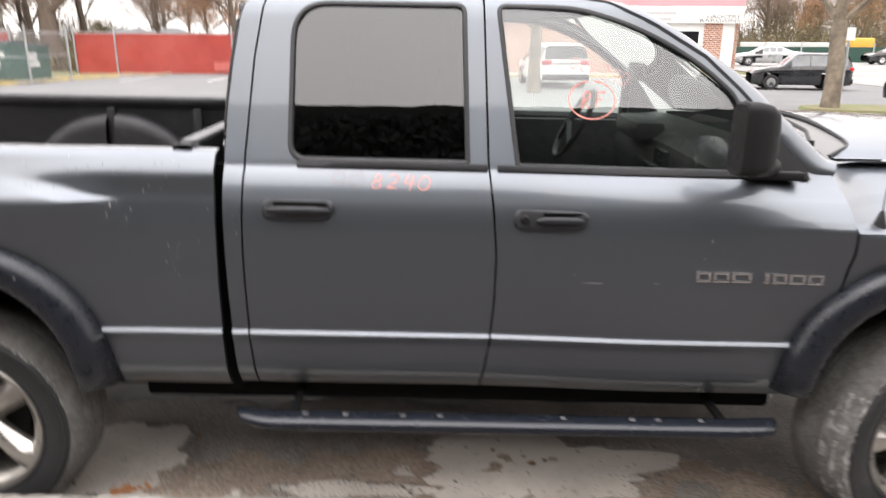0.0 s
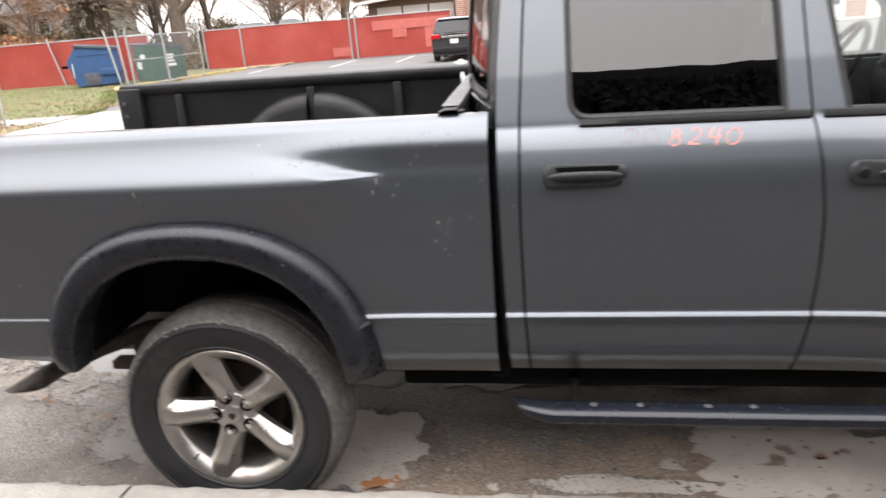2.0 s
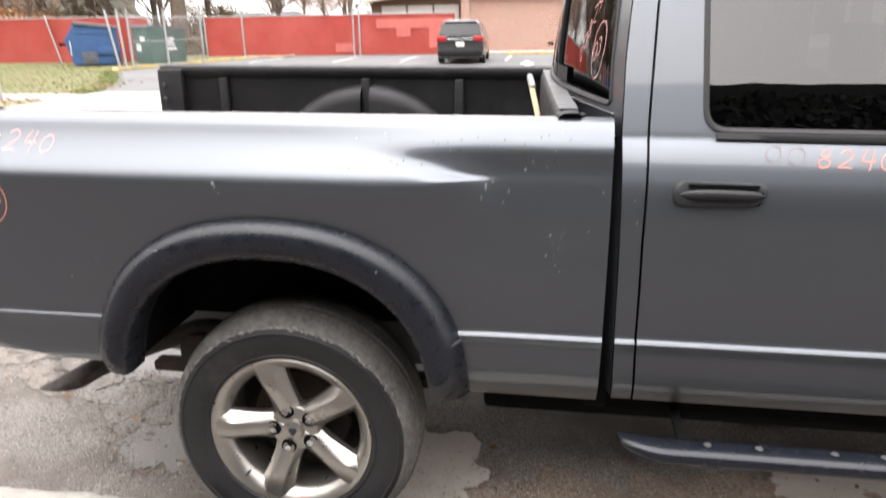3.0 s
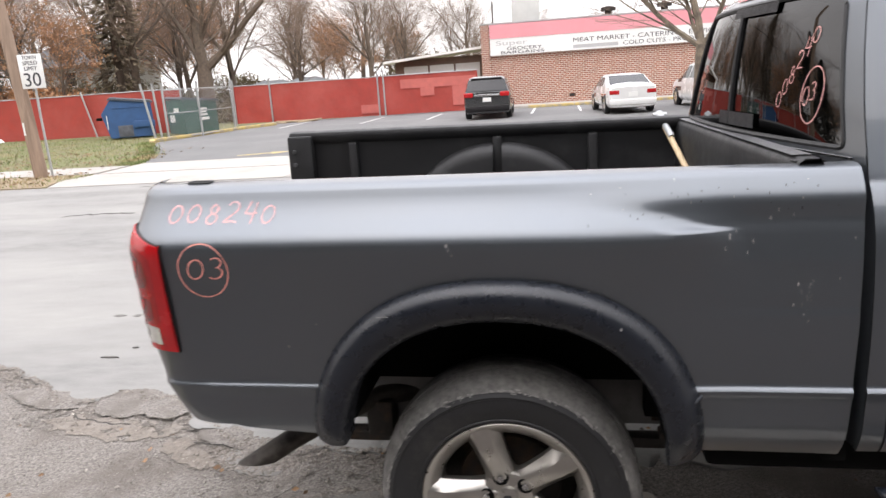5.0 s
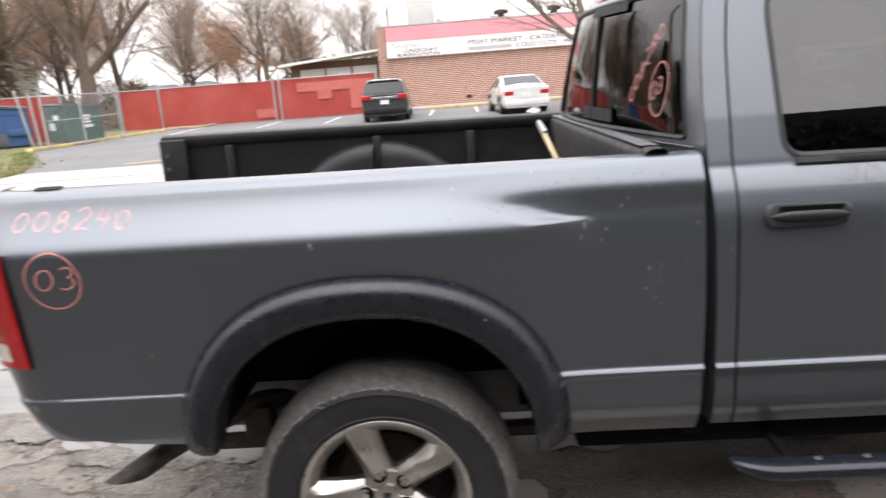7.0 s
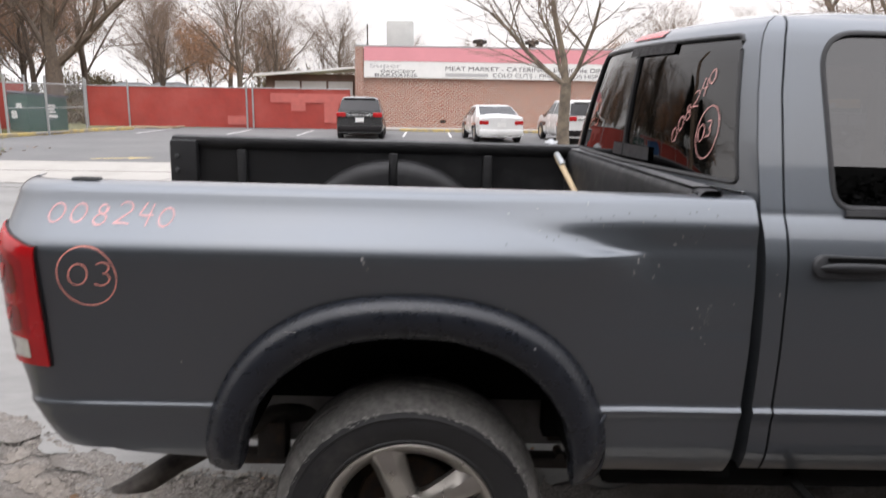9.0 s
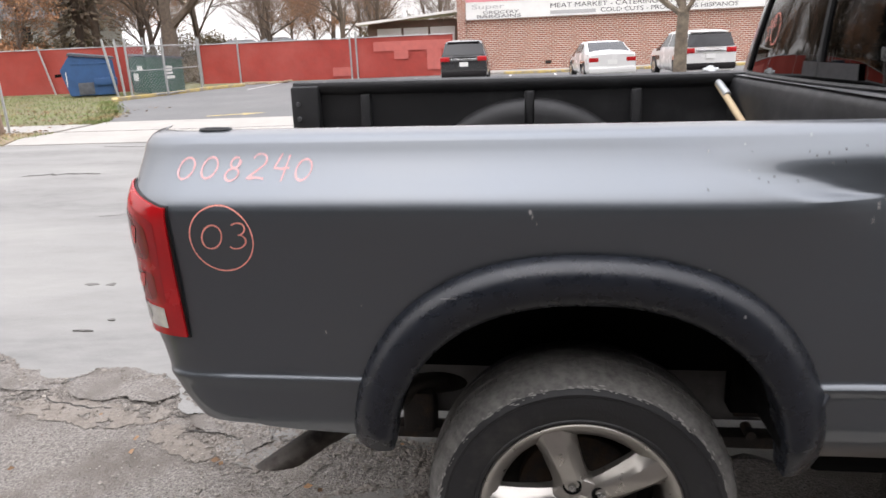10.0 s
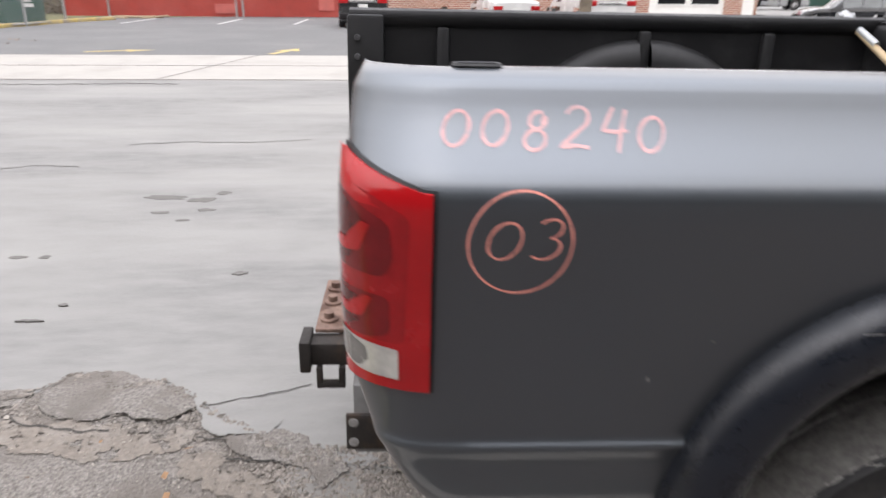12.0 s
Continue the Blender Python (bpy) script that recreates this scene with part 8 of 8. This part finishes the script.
spruce = conifer(33, 15.0, 2.6, "tall sparse brownish spruce behind the fence", 3000, "", material("brown_spruce_needles", (0.16, 0.128, 0.088), 0.95, 0.0, 0.3, 2.0, island=0.4))
spruce.matrix_basis = at(-26.8, 40.5)
for x, y, s in ((-27, 15.5, 0.8), (-36, 21, 1.0)):
    plant(fir, x, y, x, s)

# trees along the street to the west
for k in range(26):
    x, y = tr.uniform(-120, -50), tr.uniform(6, 60)
    if 0 < y < 13:
        y += 14
    plant(models[k % 4], x, y, tr.random() * 6.28, tr.uniform(0.7, 1.1))
for x, y, s in ((-64, 20, 1.0), (-75, 28, 1.1), (-58, 34, 0.9)):
    plant(fir, x, y, x, s)


# the near side of the street: a tall dense belt of evergreens that closes the place
def belt(x0, x1, y0, y1, top, count, seed):
    rnd = random.Random(seed)
    verts, faces = [], []

    def crest(x):
        return top + 0.05 * wobble(x, 0.0, 0.16, 3.0) + 0.06 * wobble(x, 0.0, 0.9, 4.0)
    xs = steps(x0, x1, 240)
    for x in xs:
        verts += [(x, y0 - 1.2, 0.0), (x, y0 - 1.2, crest(x) - 0.4)]
    for i in range(len(xs) - 1):
        faces.append((2 * i, 2 * i + 2, 2 * i + 3, 2 * i + 1))
    for _ in range(count):
        x = rnd.uniform(x0, x1)
        f = 0.965 - 0.5 * rnd.random() ** 2.2
        c = Vector((x, y0 - 1.1 + (y1 - y0) * (1 - f) * rnd.random(), (crest(x) - 0.48) * f + rnd.gauss(0, 0.04)))
        s = rnd.uniform(0.05, 0.13) if f > 0.96 else rnd.uniform(0.08, 0.24)
        a = Vector((rnd.gauss(0, 1), rnd.gauss(0, 0.5), rnd.gauss(0, 0.8))).normalized() * s
        b = a.cross(Vector((rnd.gauss(0, 0.3), 1, rnd.gauss(0, 0.3)))).normalized() * s * 0.6
        o = len(verts)
        verts.extend([tuple(c - a), tuple(c + b), tuple(c + a), tuple(c - b)])
        faces.append((o, o + 1, o + 2, o + 3))
    me = bpy.data.meshes.new("evergreen_belt")
    me.from_pydata(verts, [], faces)
    return tagged(finish(new("evergreen_belt", me), BELT, False), "tall dense belt of dark evergreens behind the pavement", "trees", kind="stuff")


belt(-45, 45, -15.0, -11.0, 15.0, 26000, 9)

# green mesh fence and goods on the far side street
green = root("green_fence", "dark green screened fence along the far street", "fence", pose(0, 0, 0))
part("screen", boxes((24.0, 60.0, 60.0, 60.06, 0.0, 1.25)), material("dark_green_screen", (0.02, 0.06, 0.045), 0.8, 0.0, 0.2, 0.8), green)
for x in range(25, 60, 3):
    part("post", rod(bmesh.new(), (x, 59.9, 0), (x, 59.9, 1.6), 0.06, None, 8), GALV, green)
lorry = root("flatbed_lorry", "yellow and white flatbed lorry parked beyond the green fence", "lorry", pose(0, 0, 0))
part("load_bed", boxes((28.0, 36.5, 63.0, 65.4, 1.1, 1.6), bevel=0.05), SIDING, lorry)
part("cab", boxes((36.8, 38.8, 63.0, 65.4, 0.9, 2.0), bevel=0.15), material("orange_yellow_paint", (0.60, 0.33, 0.05), 0.5, 0.0, 0.1, 2.0), lorry)
for x in (29.5, 34.5, 37.8):
    w = part("wheel", lathe(bmesh.new(), [(0.2, -0.15), (0.45, -0.14), (0.5, 0.0), (0.45, 0.14), (0.2, 0.15)], 20), TYRE, lorry)
    w.location = (x, 62.9, 0.5)
bm = bmesh.new()
rod(bm, (12.10, 17.05, 0), (12.10, 17.05, 2.2), 0.030, None, 8)
st = thing("street_sign", bm, GALV, "small white street sign on a post by the tree", "sign")
part("sign_plate", boxes((11.99, 12.22, 17.0, 17.02, 1.80, 2.12)), WHITE, st)
bm = slab(blob(12.6, 16.9, 1.6, 1.0, 12.0, 60, 0.12), 0.0, 0.12, 0.05)
thing("grass_island", bm, SOIL, "patch of green winter grass round the corner tree", "lawn", kind="structure")


# ---- wax crayon marks, badge, chips on the truck ----
def arc(cx, cz, rx, rz, a0, a1, n=14):
    return [(cx + rx * math.cos(radians(a0 + (a1 - a0) * k / n)), cz + rz * math.sin(radians(a0 + (a1 - a0) * k / n))) for k in range(n + 1)]


GLYPH = {
    "0": [arc(0.42, 0.5, 0.40, 0.46, 60, 440, 22)],
    "8": [arc(0.45, 0.75, 0.24, 0.22, 60, 400, 16) + [(0.62, 0.62)], arc(0.45, 0.26, 0.32, 0.25, 90, 450, 18)],
    "2": [arc(0.42, 0.70, 0.32, 0.27, 160, -40, 10) + [(0.08, 0.04), (0.50, 0.08), (0.85, 0.04)]],
    "4": [[(0.30, 1.0), (0.10, 0.45), (0.45, 0.42), (0.80, 0.46)], [(0.66, 0.95), (0.62, 0.5), (0.60, -0.04)]],
    "3": [arc(0.36, 0.74, 0.30, 0.24, 140, -80, 10) + arc(0.36, 0.26, 0.36, 0.27, 80, -140, 12)],
    "R": [[(0.15, 0.0), (0.18, 0.5), (0.2, 0.98)], [(0.1, 0.95)] + arc(0.35, 0.74, 0.32, 0.24, 90, -90, 8) + [(0.2, 0.5), (0.7, 0.02)]],
    "F": [[(0.2, 0.0), (0.22, 0.5), (0.22, 0.98)], [(0.15, 0.98), (0.8, 1.0)], [(0.2, 0.55), (0.65, 0.55)]],
}


def stroke(name, line, surface, width, parent, mat=None, lift=0.0, out=(0, -1, 0.1)):
    """A flat crayon line on a surface: line in (a, b) coordinates, surface turns them into a place and its outward way."""
    fine = []
    for p, q in zip(line, line[1:]):
        k = max(1, int(math.dist(p, q) / 0.006))
        fine += [(p[0] + (q[0] - p[0]) * i / k, p[1] + (q[1] - p[1]) * i / k) for i in range(k)]
    fine.append(line[-1])
    bm = bmesh.new()
    left, right = [], []
    for i, p in enumerate(fine):
        a, b = fine[max(0, i - 1)], fine[min(len(fine) - 1, i + 1)]
        d = Vector((b[0] - a[0], b[1] - a[1]))
        d = d.normalized() if d.length else Vector((1, 0))
        w = width * (0.42 + 0.16 * noise.noise(Vector((p[0] * 90, p[1] * 90, 1.0))))
        proud = Vector(out) * (0.3 * lift + 0.0003 * i / len(fine))
        left.append(bm.verts.new(Vector(surface(p[0] - d.y * w, p[1] + d.x * w)) + proud))
        right.append(bm.verts.new(Vector(surface(p[0] + d.y * w, p[1] - d.x * w)) + proud))
    for k in range(len(fine) - 1):
        bm.faces.new((left[k], left[k + 1], right[k + 1], right[k]))
    return part(name, bm, mat or CHALK, parent, smooth=False)


def chalk(name, text, x, z, w, h, surface, parent, width=0.0045, rise=0.0, pitch=1.18, mat=None, label="pink wax crayon number", turn=None, out=(0, -1, 0.1)):
    """Writes text with its lower left at (x, z); w, h: one character's size; rise: slope of the line."""
    group = tagged(new(name), label)
    group.parent = parent
    c, s = math.cos(rise), math.sin(rise)
    turn = rise if turn is None else turn
    tc, ts = math.cos(turn), math.sin(turn)
    rnd = random.Random(len(text) + int(1000 * h))
    for i, ch in enumerate(text):
        size, drift = rnd.uniform(0.88, 1.12), rnd.uniform(-0.06, 0.06)
        for n_line, line in enumerate(GLYPH.get(ch, [])):
            pts = []
            for a, b in line:
                u, v = (a + 0.22 * (b - 0.5)) * w * size, (b * size + drift) * h
                pts.append((x + c * i * pitch * w + tc * u - ts * v, z + s * i * pitch * w + ts * u + tc * v))
            stroke("crayon_stroke", pts, surface, width, group, mat, 0.001 * n_line, out)
    return group


def on_bed(x, z):
    return (x, y_bed(x, z) - 0.0008, z)


def on_door(x, z):
    return (x, y_door(x, z) - 0.0012, z)


def on_glass(x, z):
    return (x, y_door(x, z) + 0.012 - 0.002, z)


def on_back(v, z):
    p = cab_back(v, z)
    return (p[0] + 0.008 - 0.003, p[1], p[2])


PALE_CRAYON = material("rubbed_crayon", (0.74, 0.43, 0.42), 0.9, 0.0, 0.35, 220.0, second=(0.48, 0.38, 0.40), second_scale=60.0, second_low=0.5, second_high=0.7)
SMEAR = material("rubbed_out_crayon", (0.62, 0.42, 0.40), 0.9, 0.0, 0.3, 200.0)
GHOST = material("nearly_rubbed_crayon", (0.28, 0.19, 0.19), 0.8, 0.0, 0.3, 200.0)
FAINT = material("faint_crayon", (0.50, 0.16, 0.12), 0.9, 0.0, 0.3, 200.0)
chalk("crayon_number", "008240", -0.972, 1.345, 0.051, 0.054, on_bed, bed_side, 0.0060, rise=-0.012, mat=PALE_CRAYON)
stroke("crayon_ring", arc(-0.853, 1.207, 0.080, 0.084, 60, 420, 40), on_bed, 0.0044, bed_side)
chalk("crayon_number", "03", -0.902, 1.180, 0.058, 0.060, on_bed, bed_side, 0.0050, rise=0.05)
chalk("crayon_number", "00", 1.415, 1.350, 0.048, 0.042, on_door, rear_door, 0.0024, rise=-0.08, mat=GHOST)
chalk("crayon_number", "8240", 1.543, 1.340, 0.045, 0.044, on_door, rear_door, 0.0042, rise=-0.03)
stroke("crayon_ring", arc(2.292, 1.632, 0.080, 0.062, 100, 445, 36), on_glass, 0.0046, front_door)
chalk("crayon_letters", "RF", 2.254, 1.606, 0.040, 0.052, on_glass, front_door, 0.0048, label="pink wax crayon letters")
chalk("crayon_number", "008240", 2.215, 1.735, 0.030, 0.045, on_glass, front_door, 0.0040, rise=-0.30, mat=SMEAR)
# cab back window marks, in metres across it
def across(a, z):
    y_near = y_door(lerp_table(CAB_REAR, z), z)
    return on_back((-a - y_near) / (2 * MID - 2 * y_near), z)


BACK = (-1, 0, 0)
WINDOW_CRAYON = material("pale_pink_crayon", (0.74, 0.37, 0.34), 0.85, 0.0, 0.25, 160.0)
chalk("crayon_number", "008240", -0.600, 1.575, 0.036, 0.054, across, truck, 0.0038, mat=WINDOW_CRAYON, rise=0.96, pitch=1.36, turn=0.18, out=BACK)
stroke("crayon_ring", arc(-0.408, 1.622, 0.054, 0.086, 60, 430, 36), across, 0.0040, truck, WINDOW_CRAYON, out=BACK)
chalk("crayon_number", "03", -0.446, 1.585, 0.034, 0.054, across, truck, 0.0038, mat=WINDOW_CRAYON, rise=0.55, turn=0.2, out=BACK)
stroke("crayon_ring", arc(-1.46, 1.66, 0.05, 0.06, 60, 420, 30), across, 0.007, truck, FAINT, out=BACK)
chalk("crayon_number", "240", -1.56, 1.61, 0.04, 0.055, across, truck, 0.006, rise=0.6, mat=FAINT, out=BACK)


def on_rim(x, z):
    return (x, 0.012, z)


chalk("crayon_number", "03", 0.012, -0.262, 0.020, 0.020, on_rim, rear_wheel, 0.004)

# chrome badge: plain bars and blocks in the place of its letters
badge = tagged(new("door_badge"), "chrome badge of plain blocks")
badge.parent = front_door
for k, (x, w) in enumerate(((2.645, 0.052), (2.703, 0.056), (2.766, 0.066), (2.872, 0.020), (2.900, 0.050), (2.956, 0.054), (3.016, 0.054))):
    z0, z1 = 1.050, 1.088
    y = y_door(x, 1.04)
    bm = boxes((x, x + w, y - 0.007, y + 0.002, z1 - 0.010, z1), (x, x + w, y - 0.007, y + 0.002, z0, z0 + 0.010), bevel=0.0015)
    if k not in (3,):
        box(bm, x, x + 0.011, y - 0.007, y + 0.002, z0 + 0.0102, z1 - 0.0102)
        box(bm, x + w - 0.011, x + w, y - 0.007, y + 0.002, z0 + 0.0102, z1 - 0.0102)
    else:
        box(bm, x + 0.005, x + w - 0.002, y - 0.007, y + 0.002, z0 + 0.0102, z1 - 0.0102)
    part("badge_block", bm, CHROME, badge)

# chips, scratches and dried drips
chip_rng = random.Random(17)


def chip(x, z, w, h, surface, parent, mat=None):
    bm = bmesh.new()
    n = 9
    vs = []
    for k in range(n):
        a = 2 * math.pi * k / n
        f = chip_rng.uniform(0.4, 0.85)
        vs.append(bm.verts.new(surface(x + w * f * math.cos(a), z + h * f * math.sin(a))))
    bm.faces.new(vs)
    part("paint_chip", bm, mat or CHIP, parent, smooth=False)


for x, z, w, h in ((0.845, 1.075, 0.003, 0.008), (0.872, 1.052, 0.003, 0.010), (0.885, 1.03, 0.002, 0.006), (0.66, 1.24, 0.002, 0.014), (0.72, 1.225, 0.002, 0.012), (0.30, 1.395, 0.002, 0.007), (-0.10, 1.262, 0.0025, 0.010),
                   (-0.618, 0.955, 0.002, 0.011), (0.80, 1.34, 0.002, 0.012), (0.86, 1.37, 0.002, 0.008), (-0.09, 1.245, 0.002, 0.006), (0.96, 1.15, 0.002, 0.008), (0.55, 0.91, 0.022, 0.0018), (-0.52, 1.03, 0.003, 0.003)):
    chip(x, z, w, h, on_bed, bed_side)
for x, z, w, h in ((0.672, 1.272, 0.0028, 0.016), (0.690, 1.285, 0.002, 0.008), (0.735, 1.256, 0.003, 0.012), (0.855, 1.135, 0.0035, 0.010), (0.780, 1.318, 0.003, 0.010), (-0.105, 1.272, 0.006, 0.009), (0.995, 1.26, 0.003, 0.007)):
    chip(x, z, w, h, on_bed, bed_side)
for x, z in ((0.405, 1.338), (0.425, 1.330), (0.44, 1.340), (0.492, 1.330), (0.29, 1.318), (0.52, 1.392), (0.535, 1.383), (0.562, 1.388), (0.60, 1.395), (0.645, 1.402), (0.72, 1.396), (0.82, 1.404), (0.90, 1.40)):
    chip(x, z, 0.0022, 0.006, on_bed, bed_side, SEAL)
# a dusty scuff below the rail
for k in range(14):
    chip(0.885 + chip_rng.gauss(0, 0.011), 1.108 + chip_rng.gauss(0, 0.022), 0.0025, chip_rng.uniform(0.004, 0.012), on_bed, bed_side, SCUFF_DUST)
for k in range(16):
    chip(chip_rng.uniform(0.36, 1.0), chip_rng.uniform(1.31, 1.43), 0.0014, chip_rng.uniform(0.003, 0.009), on_bed, bed_side, SEAL if k % 2 else CHIP)
for x, z, w, h in ((2.69, 1.19, 0.003, 0.014), (2.67, 1.13, 0.002, 0.012), (2.24, 1.06, 0.002, 0.006), (2.30, 1.035, 0.05, 0.003), (2.52, 1.04, 0.02, 0.002)):
    chip(x, z, w, h, on_door, front_door)
for x, z, w, h in ((1.09, 1.18, 0.002, 0.012), (1.08, 1.24, 0.003, 0.004)):
    chip(x, z, w, h, on_door, corner)


def on_flare(x, z):
    return (x, -0.0925, z)


for x, z, w, h in ((0.375, 1.040, 0.004, 0.010), (0.29, 1.150, 0.003, 0.005), (-0.30, 1.075, 0.03, 0.0015)):
    chip(x, z, w, h, on_flare, truck)

# pole with a knob leaning in the corner of the bed
bm = bmesh.new()
tube(bm, [(0.742, 1.85, 1.462), (0.797, 1.55, 1.292), (0.842, 1.30, 1.150)], [0.015, 0.0145, 0.0145], 10)
handle_pole = thing("wooden_pole", bm, material("pale_pole_wood", (0.58, 0.44, 0.27), 0.7, 0.0, 0.15, 10.0), "pale wooden pole leaning in the truck bed corner", "pole")
bm = bmesh.new()
rod(bm, (0.737, 1.88, 1.478), (0.752, 1.80, 1.437), 0.025, 0.019, 12)
rod(bm, (0.705, 1.865, 1.474), (0.772, 1.865, 1.474), 0.016, 0.016, 10)
part("metal_socket", bm, GALV, handle_pole, "grey metal end socket")
bm = bmesh.new()
tube(bm, [(0.752, 1.80, 1.437), (0.775, 1.685, 1.378)], 0.0165, 10)
part("tape_wrap", bm, GALV, handle_pole, "grey tape wrapped round the pole")
